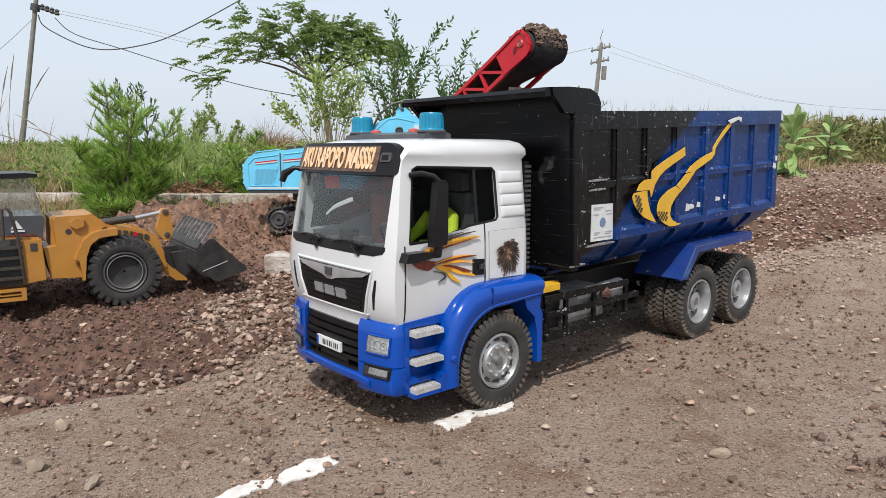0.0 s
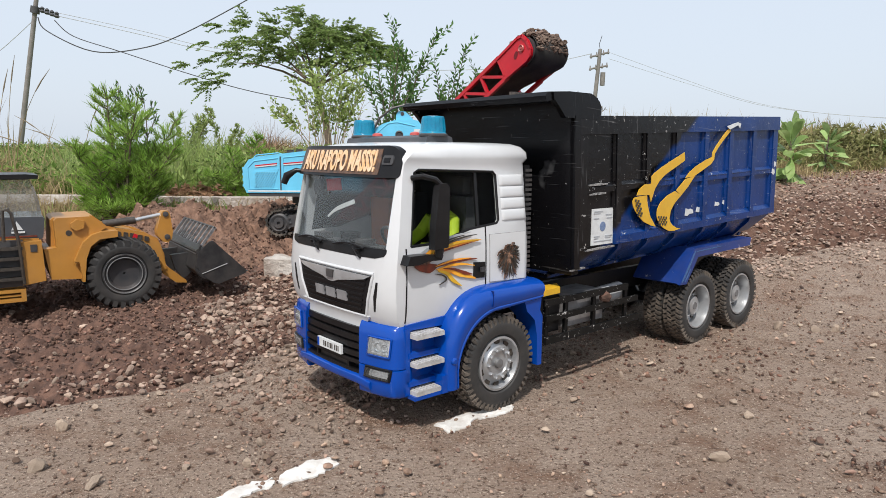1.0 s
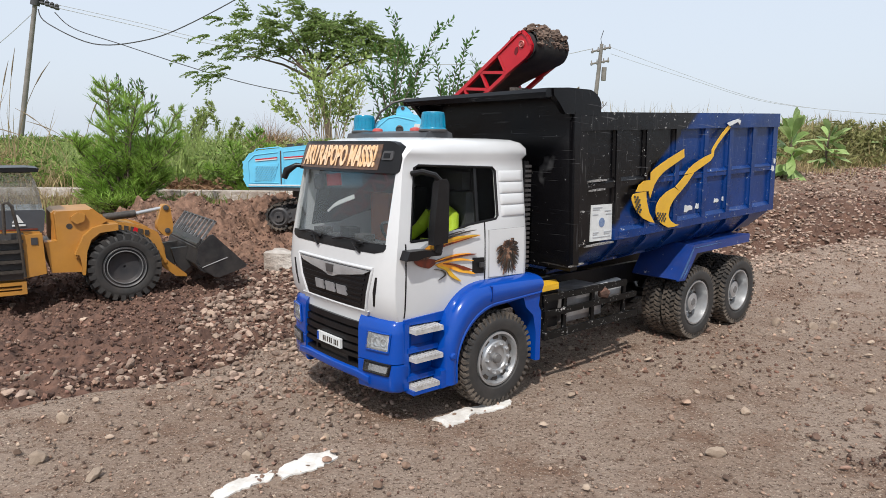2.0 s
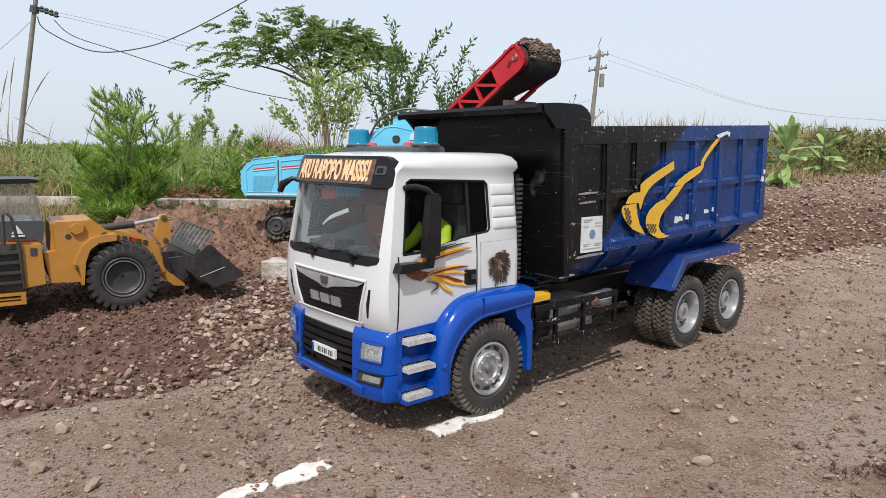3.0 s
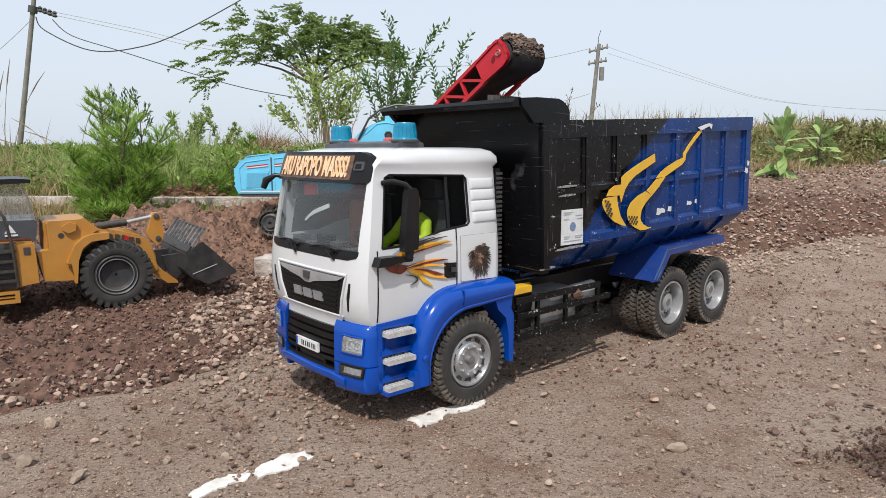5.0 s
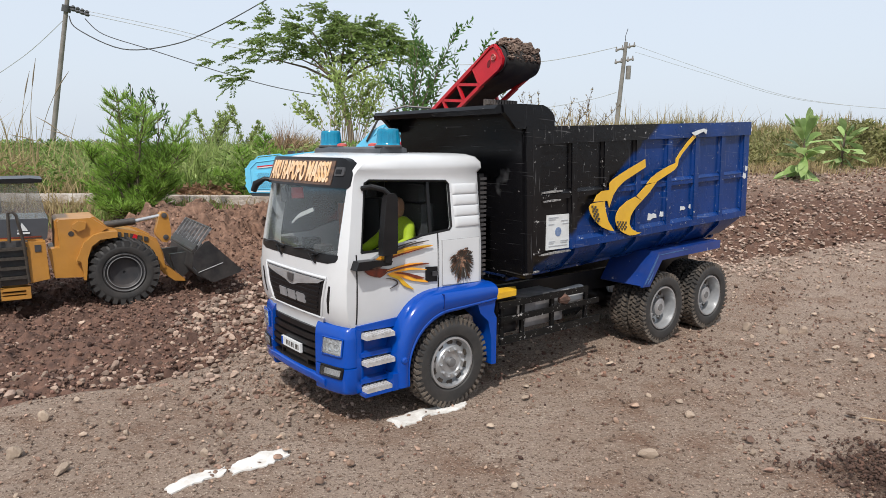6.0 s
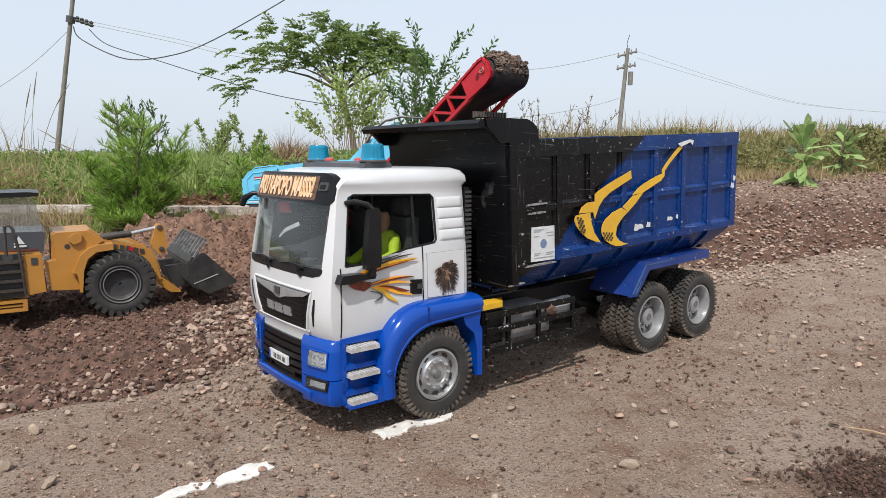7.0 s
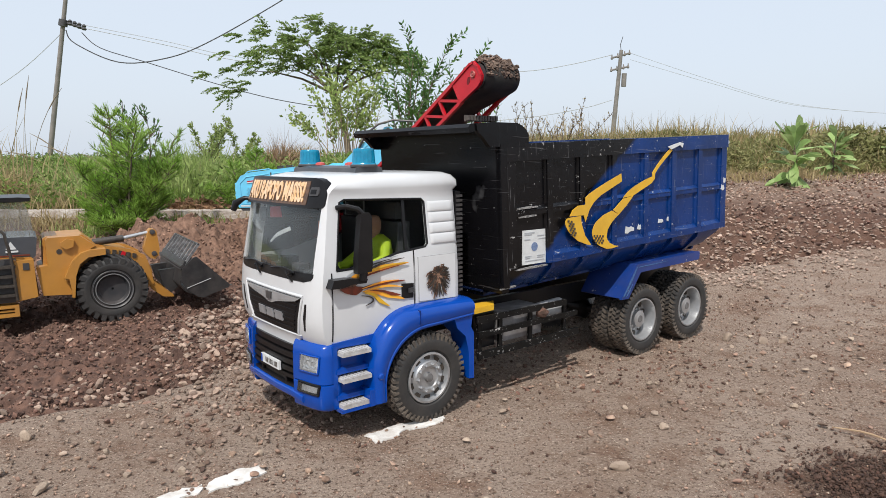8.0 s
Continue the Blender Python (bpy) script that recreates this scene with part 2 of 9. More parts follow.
def prismm(pts, axis, a, b, w=0.001, seg=2):
    return bev(prism(bmesh.new(), pts, axis, a, b), w, seg)


def loft(bm, rings, cap=True, closed=True):
    rows = [[bm.verts.new(p) for p in r] for r in rings]
    n = len(rows[0])
    for r, s in zip(rows, rows[1:]):
        for i in range(n if closed else n - 1):
            bm.faces.new((r[i], r[(i + 1) % n], s[(i + 1) % n], s[i]))
    if cap:
        bm.faces.new(rows[0][::-1]), bm.faces.new(rows[-1])
    return bm


def lathe(bm, prof, n=32, m=None, close=False):
    """A profile of (radius, along) turned round the y axis."""
    rings = [[(r * math.cos(2 * math.pi * i / n), h, r * math.sin(2 * math.pi * i / n)) for i in range(n)] for r, h in prof]
    rows = [[bm.verts.new(p) for p in r] for r in rings]
    for r, s in list(zip(rows, rows[1:])) + ([(rows[-1], rows[0])] if close else []):
        for i in range(n):
            bm.faces.new((r[i], r[(i + 1) % n], s[(i + 1) % n], s[i]))
    if not close:
        bm.faces.new(rows[0]), bm.faces.new(rows[-1][::-1])
    if m:
        bmesh.ops.transform(bm, matrix=m, verts=[v for r in rows for v in r])
    return bm


def tube(bm, pts, r, n=8):
    """A round bar along points; r a number or one per point."""
    pts = [Vector(p) for p in pts]
    rings = []
    for i, p in enumerate(pts):
        d = (pts[min(i + 1, len(pts) - 1)] - pts[max(i - 1, 0)]).normalized()
        a = d.orthogonal().normalized() if i == 0 else (rings[-1][1] - d * rings[-1][1].dot(d)).normalized()
        rings.append((p, a, d.cross(a)))
    rr = r if isinstance(r, (list, tuple)) else [r] * len(pts)
    return loft(bm, [[p + (a * math.cos(2 * math.pi * k / n) + b * math.sin(2 * math.pi * k / n)) * q for k in range(n)] for (p, a, b), q in zip(rings, rr)])


def tubem(pts, r, n=8):
    return tube(bmesh.new(), pts, r, n)


def cut(ob, cutters):
    """Cuts the closed meshes in cutters out of ob for good."""
    tmp = []
    for bm in cutters:
        me = bpy.data.meshes.new("cutter")
        bmesh.ops.recalc_face_normals(bm, faces=bm.faces)
        bm.to_mesh(me)
        bm.free()
        c = new("cutter", me)
        c.parent = ob.parent
        tmp.append(c)
        md = ob.modifiers.new("cut", "BOOLEAN")
        md.operation, md.solver, md.object = "DIFFERENCE", "EXACT", c
    bpy.context.view_layer.update()
    me = bpy.data.meshes.new_from_object(ob.evaluated_get(bpy.context.evaluated_depsgraph_get()))
    ob.modifiers.clear()
    ob.data = me
    for c in tmp:
        bpy.data.objects.remove(c)
    me.shade_smooth()
    me.set_sharp_from_angle(angle=radians(38))


def rib_band(centre, widths, axis, at, thick, sub=6):
    """A flat band of changing width along a smooth line through a few points, lying in the plane axis = at."""
    pts = [Vector((p[0], p[1], 0)) for p in centre]
    line, wid = [], []
    for i in range(len(pts) - 1):
        p0, p1, p2, p3 = pts[max(i - 1, 0)], pts[i], pts[i + 1], pts[min(i + 2, len(pts) - 1)]
        for k in range(sub):
            t = k / sub
            line.append(0.5 * (2 * p1 + (p2 - p0) * t + (2 * p0 - 5 * p1 + 4 * p2 - p3) * t * t + (3 * p1 - p0 - 3 * p2 + p3) * t ** 3))
            wid.append(widths[i] * (1 - t) + widths[i + 1] * t)
    line.append(pts[-1]), wid.append(widths[-1])
    left, right = [], []
    for i, p in enumerate(line):
        d = (line[min(i + 1, len(line) - 1)] - line[max(i - 1, 0)]).normalized()
        nrm = Vector((-d.y, d.x, 0)) * max(wid[i], 0.0002) / 2
        left.append(p + nrm), right.append(p - nrm)
    bm = bmesh.new()

    def at3(p, t):
        return (p.x, t, p.y) if axis == "y" else (t, p.x, p.y)
    loft(bm, [[at3(a, at), at3(b, at), at3(b, at + thick), at3(a, at + thick)] for a, b in zip(left, right)])
    return bm


def text_bm(body, size, extrude, m, bold=0.0):
    cu = bpy.data.curves.new("lettering", "FONT")
    cu.body, cu.size, cu.extrude, cu.align_x, cu.align_y = body, size, extrude, "CENTER", "CENTER"
    cu.resolution_u = 3
    cu.offset = bold
    ob = new("lettering", cu)
    bpy.context.view_layer.update()
    me = bpy.data.meshes.new_from_object(ob.evaluated_get(bpy.context.evaluated_depsgraph_get()))
    bpy.data.objects.remove(ob)
    bm = bmesh.new()
    bm.from_mesh(me)
    bmesh.ops.transform(bm, matrix=m, verts=bm.verts)
    return bm


def root(name, m, label, category, group=""):
    ob = new(name)
    ob.empty_display_size = 0.01
    ob.matrix_world = m
    return tagged(ob, label, category, group)


def sstep(a, b, x):
    t = np.clip((np.asarray(x, float) - a) / (b - a), 0, 1)
    return t * t * (3 - 2 * t)


def vnoise(x, y, seed=0):
    """Smooth noise in 0..1 on arrays."""
    xi, yi = np.floor(x).astype(np.int64), np.floor(y).astype(np.int64)
    fx, fy = x - xi, y - yi
    fx, fy = fx * fx * (3 - 2 * fx), fy * fy * (3 - 2 * fy)

    def hsh(a, b):
        n = (a * 374761393 + b * 668265263 + seed * 144665) & 0x7FFFFFFF
        n = ((n ^ (n >> 13)) * 1274126177) & 0x7FFFFFFF
        return ((n ^ (n >> 16)) & 0xFFFF) / 65535.0
    return (hsh(xi, yi) * (1 - fx) + hsh(xi + 1, yi) * fx) * (1 - fy) + (hsh(xi, yi + 1) * (1 - fx) + hsh(xi + 1, yi + 1) * fx) * fy


# ---- ground ----
TRUCK_AT, TRUCK_TURN = Vector((0.049, 0.547, 0.0)), 40.5
CU, SU = math.cos(radians(TRUCK_TURN)), math.sin(radians(TRUCK_TURN))


def rubble(x, y):
    """1 on the loose dark rubble, 0 on the packed dirt."""
    edge = np.interp(x, [-0.6, -0.383, -0.327, -0.262, -0.224, -0.184, -0.165, -0.1, 0.3, 0.5, 0.67, 0.93, 1.2, 3], [0.47, 0.55, 0.584, 0.614, 0.664, 0.74, 0.80, 1.0, 1.13, 1.22, 1.29, 1.40, 1.50, 1.9])
    w = (vnoise(x * 14, y * 14, 3) - 0.5) * 0.07 + (vnoise(x * 50, y * 50, 4) - 0.5) * 0.03
    return sstep(-0.02, 0.02, y - edge + w)


def ground_low(x, y):
    x, y = np.asarray(x, float), np.asarray(y, float)
    u, v = (x - TRUCK_AT.x) * CU + (y - TRUCK_AT.y) * SU, -(x - TRUCK_AT.x) * SU + (y - TRUCK_AT.y) * CU
    z = 0.002 + 0.0145 * np.clip(u, 0, 0.5) * np.exp(-(v / 0.35) ** 2)
    right = sstep(-0.15, 0.35, x)
    z = z + right * (0.060 * sstep(0.95, 2.2, y + 0.3 * x) + 0.08 * sstep(2.2, 3.3, y) + 0.17 * sstep(3.0, 4.6, y))
    z = z - 0.016 * np.exp(-((x + 0.55) / 0.3) ** 2 - ((y - 0.95) / 0.22) ** 2)
    left = 1 - right
    z = z + left * (0.085 * sstep(1.5, 1.9, y) + 0.03 * sstep(2.0, 9, y))
    z = z + 0.078 * np.exp(-((x + 0.60) / 0.22) ** 2 - ((y - 1.52) / 0.16) ** 2) + 0.085 * np.exp(-((x + 0.24) / 0.17) ** 2 - ((y - 1.66) / 0.12) ** 2)
    z = z - 0.10 * sstep(15, 80, np.hypot(x, y))
    return z


CRACK = [(-0.247, 0.603), (-0.205, 0.575), (-0.180, 0.545), (-0.168, 0.540), (-0.150, 0.505), (-0.131, 0.448), (-0.122, 0.425), (-0.112, 0.400)]


def ground_z(x, y):
    x, y = np.asarray(x, float), np.asarray(y, float)
    z = ground_low(x, y)
    rb = rubble(x, y)
    near = 1 - sstep(2.0, 4.0, np.abs(y) + np.abs(x) * 0.3)
    d = (vnoise(x * 9, y * 9, 1) - 0.5) * 0.006 + (vnoise(x * 30, y * 30, 2) - 0.5) * 0.002
    crack = np.full(x.shape, 9.0)
    for (ax, ay), (bx, by) in zip(CRACK, CRACK[1:]):
        t = np.clip(((x - ax) * (bx - ax) + (y - ay) * (by - ay)) / ((bx - ax) ** 2 + (by - ay) ** 2), 0, 1)
        crack = np.minimum(crack, np.hypot(x - ax - t * (bx - ax), y - ay - t * (by - ay)))
    d = d - 0.006 * np.exp(-(crack / 0.0045) ** 2) * (0.4 + vnoise(x * 60, y * 60, 9))
    r = (vnoise(x * 22, y * 22, 5) - 0.5) * 0.018 + (vnoise(x * 55, y * 55, 6) - 0.5) * 0.014 + (vnoise(x * 120, y * 120, 7) - 0.5) * 0.009
    f = (vnoise(x * 90, y * 90, 8) - 0.5) * 0.0014
    return z + near * (d * 0.6 + f + rb * r * (0.7 + 0.9 * sstep(0.9, 1.4, y) * (1 - sstep(1.62, 1.72, y) * (x < 0))))


def axis_steps(lo, hi, step, far, grow=1.13):
    mid = list(np.arange(lo, hi, step))
    out, s = [], step
    p = hi
    while p < far:
        out.append(p)
        s *= grow
        p += s
    back, s, p = [], step, lo
    while p > -far:
        s *= grow
        p -= s
        back.append(p)
    return np.array(back[::-1] + mid + out)


GX, GY = axis_steps(-0.85, 1.15, 0.0064, 3000), axis_steps(0.28, 1.75, 0.0064, 3000)
XX, YY = np.meshgrid(GX, GY, indexing="ij")
ZZ = ground_z(XX, YY) - 0.012 * rubble(XX, YY) * sstep(-0.07, -0.11, XX) * sstep(1.80, 1.77, YY)
nx, ny = XX.shape
gi = np.arange(nx * ny).reshape(nx, ny)
quads = np.stack([gi[:-1, :-1], gi[1:, :-1], gi[1:, 1:], gi[:-1, 1:]], -1).reshape(-1, 4)
gme = bpy.data.meshes.new("ground")
gme.from_pydata(np.stack([XX, YY, ZZ], -1).reshape(-1, 3).tolist(), [], quads.tolist())
gme.shade_smooth()
loose = gme.attributes.new("loose", "FLOAT", "POINT")
loose.data.foreach_set("value", (rubble(XX, YY) * (1 - 0.65 * sstep(2.1, 2.9, YY) * sstep(0.2, 0.6, XX))).reshape(-1).astype(np.float32))
damp = gme.attributes.new("damp", "FLOAT", "POINT")


def damp_at(x, y):
    """How far a place lies in the damp patch at the yard's edge."""
    return np.clip(1.9 * np.exp(-((x - 0.415) / 0.098) ** 2 - ((y - 0.425) / 0.060) ** 2) - 0.5 + 0.7 * (vnoise(x * 45, y * 45, 43) - 0.5), 0, 1)


damp.data.foreach_set("value", damp_at(XX, YY).reshape(-1).astype(np.float32))
green = gme.attributes.new("green", "FLOAT", "POINT")
green.data.foreach_set("value", np.maximum(sstep(1.75, 2.0, YY) * sstep(0.3, -0.1, XX), sstep(3.1, 3.6, YY)).reshape(-1).astype(np.float32))
ground = tagged(new("ground", gme), "packed brown dirt with loose dark rubble and grassy field", "ground", kind="structure")


def ground_material():
    m = bpy.data.materials.new("dirt_ground")
    m.use_nodes = True
    N, L = m.node_tree.nodes, m.node_tree.links
    bs = N["Principled BSDF"]
    tc = N.new("ShaderNodeTexCoord")

    def nz(sc, det=6.0, ro=0.65):
        n = N.new("ShaderNodeTexNoise")
        n.inputs["Scale"].default_value, n.inputs["Detail"].default_value, n.inputs["Roughness"].default_value = sc, det, ro
        L.new(tc.outputs["Object"], n.inputs["Vector"])
        return n.outputs[0]

    def rg(s, a, b):
        r = N.new("ShaderNodeMapRange")
        r.inputs[1].default_value, r.inputs[2].default_value = a, b
        L.new(s, r.inputs[0])
        return r.outputs[0]

    def mix(f, a, b):
        x = N.new("ShaderNodeMix")
        x.data_type = "RGBA"
        for sock, val in ((x.inputs[0], f), (x.inputs[6], a), (x.inputs[7], b)):
            if isinstance(val, tuple):
                sock.default_value = (*val, 1)
            else:
                L.new(val, sock)
        return x.outputs[2]

    def attr(n):
        a = N.new("ShaderNodeAttribute")
        a.attribute_name = n
        return a.outputs["Fac"]

    packed = mix(rg(nz(7), 0.36, 0.64), (0.322, 0.249, 0.197), (0.262, 0.191, 0.145))
    packed = mix(rg(nz(13, 7), 0.50, 0.68), packed, (0.185, 0.108, 0.072))
    packed = mix(rg(nz(90, 5, 0.7), 0.56, 0.66), packed, (0.175, 0.112, 0.078))
    packed = mix(rg(nz(330, 5, 0.75), 0.54, 0.60), packed, (0.095, 0.060, 0.043))
    packed = mix(rg(nz(520, 4, 0.75), 0.58, 0.62), packed, (0.50, 0.41, 0.33))
    packed = mix(attr("damp"), packed, (0.075, 0.042, 0.030))
    soil = mix(rg(nz(30, 6), 0.35, 0.65), (0.155, 0.088, 0.063), (0.092, 0.053, 0.039))
    soil = mix(rg(nz(150, 4), 0.55, 0.7), soil, (0.20, 0.13, 0.10))
    turf = mix(rg(nz(3.0, 8), 0.4, 0.6), (0.11, 0.16, 0.035), (0.19, 0.20, 0.07))
    col = mix(attr("loose"), packed, soil)
    col = mix(attr("green"), col, turf)
    L.new(col, bs.inputs["Base Color"])
    bs.inputs["Roughness"].default_value = 0.92
    bs.inputs["Specular IOR Level"].default_value = 0.2
    b = N.new("ShaderNodeBump")
    b.inputs["Distance"].default_value = 0.0042
    L.new(nz(260, 6, 0.7), b.inputs["Height"])
    L.new(b.outputs[0], bs.inputs["Normal"])
    return m


gme.materials.append(ground_material())

# ---- dump truck (x back from the front axle, y away from the near side, z up) ----
truck = root("dump_truck", pose(*TRUCK_AT, 0, 0, TRUCK_TURN), "white and blue toy dump truck with black and blue tipper body", "toy truck")
CC = 0.0895
ZK = [0.0895, 0.0965, 0.110, 0.125, 0.145, 0.160, 0.175, 0.190, 0.2055, 0.2135, 0.2175, 0.223, 0.2278, 0.2303, 0.2312]
UF = [-0.1065, -0.1100, -0.1118, -0.1120, -0.1100, -0.1077, -0.1053, -0.1030, -0.1005, -0.0985, -0.0965, -0.0900, -0.0800, -0.0680, -0.0520]
VN = [0.0145, 0.0130, 0.0122, 0.0120, 0.0125, 0.0138, 0.0154, 0.0171, 0.0188, 0.0196, 0.0180, 0.0188, 0.0225, 0.0290, 0.0420]
UR = [0.0465, 0.0465, 0.0465, 0.0465, 0.0465, 0.0465, 0.0465, 0.0465, 0.0465, 0.0465, 0.0500, 0.0500, 0.0465, 0.0400, 0.0280]


def cab_u(z, s, inset=0.0):
    return float(np.interp(z, ZK, UF)) + inset + (0.0045 * s * s + 0.0060 * abs(s) ** 10) * (1 if s < 0 else 0.55)


def cab_ring(z, inset=0.0):
    hw = CC - float(np.interp(z, ZK, VN)) - inset
    ur = float(np.interp(z, ZK, UR)) - inset
    ss = [math.sin(math.pi / 2 * k / 14) for k in range(-14, 15)]
    pts = [(cab_u(z, s, inset), CC + s * hw, z) for s in ss]
    us = cab_u(z, 1.0, inset)
    far_side = [(us + (ur - 0.006 - us) * t, CC + hw, z) for t in (0.33, 0.66, 1)]
    rear = [(ur - 0.0018, CC + hw - 0.0018, z), (ur, CC + hw - 0.006, z), (ur, CC - hw + 0.006, z), (ur - 0.0018, CC - hw + 0.0018, z)]
    near_side = [(us + (ur - 0.006 - us) * t, CC - hw, z) for t in (1, 0.66, 0.33)]
    return pts + far_side + rear + near_side


def side_v(z):
    return float(np.interp(z, ZK, VN))


cab = part("cab", loft(bmesh.new(), [cab_ring(z) for z in ZK]), WHITE, truck, "glossy white moulded plastic truck cab")
WIN = [(-0.0865, 0.1510), (-0.0560, 0.1520), (-0.0430, 0.1560), (-0.0250, 0.1605), (0.0065, 0.1635), (0.0090, 0.1660), (0.0085, 0.2040), (0.0055, 0.2068), (-0.0745, 0.2092), (-0.0790, 0.2072)]
WSB = [(0.0215, 0.1450), (0.045, 0.1415), (0.134, 0.1415), (0.1575, 0.1450), (0.1565, 0.2060), (0.0225, 0.2060)]
cut(cab, [loft(bmesh.new(), [cab_ring(z, 0.003) for z in (0.094, 0.11, 0.125, 0.145, 0.16, 0.175, 0.19, 0.2055, 0.2135, 0.2175, 0.223)]), prism(bmesh.new(), WIN, "y", -0.03, 0.2), prism(bmesh.new(), WSB, "x", -0.15, -0.07)])


def front_patch(rows, off, thick, nv=16):
    """A plate that follows the cab's front: rows of (z, near, far) across a nominal 0.0805 half width, standing off it by off."""
    bm = bmesh.new()
    rings = []
    for k, (z, a, b) in enumerate(rows):
        a, b = CC + (a - 0.0805) * 1.055, CC + (b - 0.0805) * 1.055
        hw = CC - side_v(z)
        f = [(cab_u(z, max(-1, min(1, ((a + (b - a) * i / nv) - CC) / hw))) - off, a + (b - a) * i / nv, z) for i in range(nv + 1)]
        rings.append(f + [(u + thick, v, zz) for u, v, zz in f[::-1]])
    return loft(bm, rings)


def side_plate(pts, out, thick, name, mat, parent, label="", w=0.0004, far=False):
    """A plate on the cab's flank, outlined in (x, z), standing off it by out."""
    bm = bmesh.new()
    fr = [bm.verts.new((p[0], side_v(p[1]) - out, p[1])) for p in pts]
    bk = [bm.verts.new((p[0], side_v(p[1]) - out + thick, p[1])) for p in pts]
    n = len(pts)
    bm.faces.new(fr), bm.faces.new(bk[::-1])
    for i in range(n):
        bm.faces.new((fr[i], bk[i], bk[(i + 1) % n], fr[(i + 1) % n]))
    bev(bm, w)
    if far:
        for v in bm.verts:
            v.co.y = 2 * CC - v.co.y
    return part(name, bm, mat, parent, label)


# windscreen, its black band and wipers
ws = part("windscreen", front_patch([(0.1480, 0.0158, 0.1452), (0.165, 0.0160, 0.1450), (0.185, 0.0164, 0.1446), (0.2058, 0.0168, 0.1442)], -0.0012, 0.0008), WSGLASS, truck, "tinted clear windscreen")
ws.visible_shadow = False
part("windscreen_band", front_patch([(0.1420, 0.0250, 0.1360), (0.1440, 0.0170, 0.1440), (0.1465, 0.0152, 0.1458), (0.1495, 0.0152, 0.1458)], 0.0004, 0.0015, 24), BLACKP, truck, "black lower windscreen band")
for v0, tilt in ((0.126, 1), (0.066, 1)):
    z0 = 0.1475
    pts = []
    for k in range(7):
        v, z = v0 + 0.018 - 0.042 * k / 6, 0.1465 + 0.0025 * math.sin(k / 6 * 3.14)
        pts.append((cab_u(z, (v - CC) / (CC - side_v(z))) - 0.0022, v, z + 0.0022))
    wip = part("wiper", tubem(pts, 0.0008, 6), BLACKP, truck)
    v = v0 - 0.010
    part("wiper_arm", tubem([(cab_u(0.1485, (v - CC) / 0.068) - 0.003, v, 0.1490), (cab_u(0.143, (v - 0.008 - CC) / 0.068) - 0.003, v - 0.006, 0.1440), (cab_u(0.140, (v - 0.012 - CC) / 0.068) - 0.001, v - 0.008, 0.1405)], 0.0009, 6), BLACKP, wip)
for v0 in (0.106, 0.118, 0.048):
    part("wiper_stud", boxm((-0.1125, v0, 0.1462), (-0.1080, v0 + 0.003, 0.1478), 0.0004), BLACKP, truck)

# sun visor with its lettering


def vis_u(z, v, off=0.0):
    s = max(-1, min(1, (v - 0.0915) / 0.0720))
    return -0.1040 + 0.32 * (z - 0.2035) + (0.0045 * s * s + 0.0070 * abs(s) ** 8) * (1 if s < 0 else 0.6) - off


def visor_patch(rows, off, thick, nv=28):
    rings = []
    for z, a, b in rows:
        f = [(vis_u(z, a + (b - a) * i / nv, off), a + (b - a) * i / nv, z) for i in range(nv + 1)]
        rings.append(f + [(u + thick, v, zz) for u, v, zz in f[::-1]])
    return loft(bmesh.new(), rings)


vis = part("sun_visor", bev(visor_patch([(0.2030, 0.0215, 0.1620), (0.2050, 0.0200, 0.1640), (0.215, 0.0205, 0.1635), (0.2235, 0.0235, 0.1600), (0.2265, 0.0280, 0.1560), (0.2275, 0.0330, 0.1510)], 0, 0.0060), 0.0009, 2, 60), BLACKP, truck, "glossy black sun visor board")
part("sign_panel", visor_patch([(0.2052, 0.0370, 0.1560), (0.2150, 0.0365, 0.1550), (0.2250, 0.0375, 0.1530)], 0.0006, 0.002), surf("orange_sign_print", (0.16, 0.085, 0.05), (0.05, 0.035, 0.03), 230, 0.5, detail=3), vis, "brown sign panel behind the lettering")
for body, size, mat, out in (("AKU RAPOPO MASSS!", 0.0168, surf("cream_letter", (0.75, 0.55, 0.38), (0.7, 0.42, 0.2), 120, 0.5), 0.0044), ):
    bm = text_bm(body, size, 0.0004, Matrix.Identity(4), 0.0005)
    xs = [v.co.x for v in bm.verts]
    ys = [v.co.y for v in bm.verts]
    k = 0.1075 / (max(xs) - min(xs))
    ky = 0.0170 / (max(ys) - min(ys))
    for v in bm.verts:
        x, y, e = v.co.x * k, (v.co.y - (max(ys) + min(ys)) / 2) * ky, v.co.z
        z = 0.2158 + y
        vv = 0.0944 - x + y * 0.02
        v.co = (vis_u(z, vv, 0.0012) - e, vv, z)
    part("lettering", bm, mat, vis, "cream and orange painted lettering", smooth=False)
part("visor_lamp", bev(visor_patch([(0.2130, 0.0262, 0.0345), (0.2145, 0.0255, 0.0352), (0.2185, 0.0260, 0.0348), (0.2200, 0.0268, 0.0340)], 0.0010, 0.002, 6), 0.0004), DARKGREY, vis)
part("lamp_lens", bev(visor_patch([(0.2148, 0.0278, 0.0330), (0.2182, 0.0280, 0.0328)], 0.0016, 0.001, 4), 0.0002), BLACKP, vis)

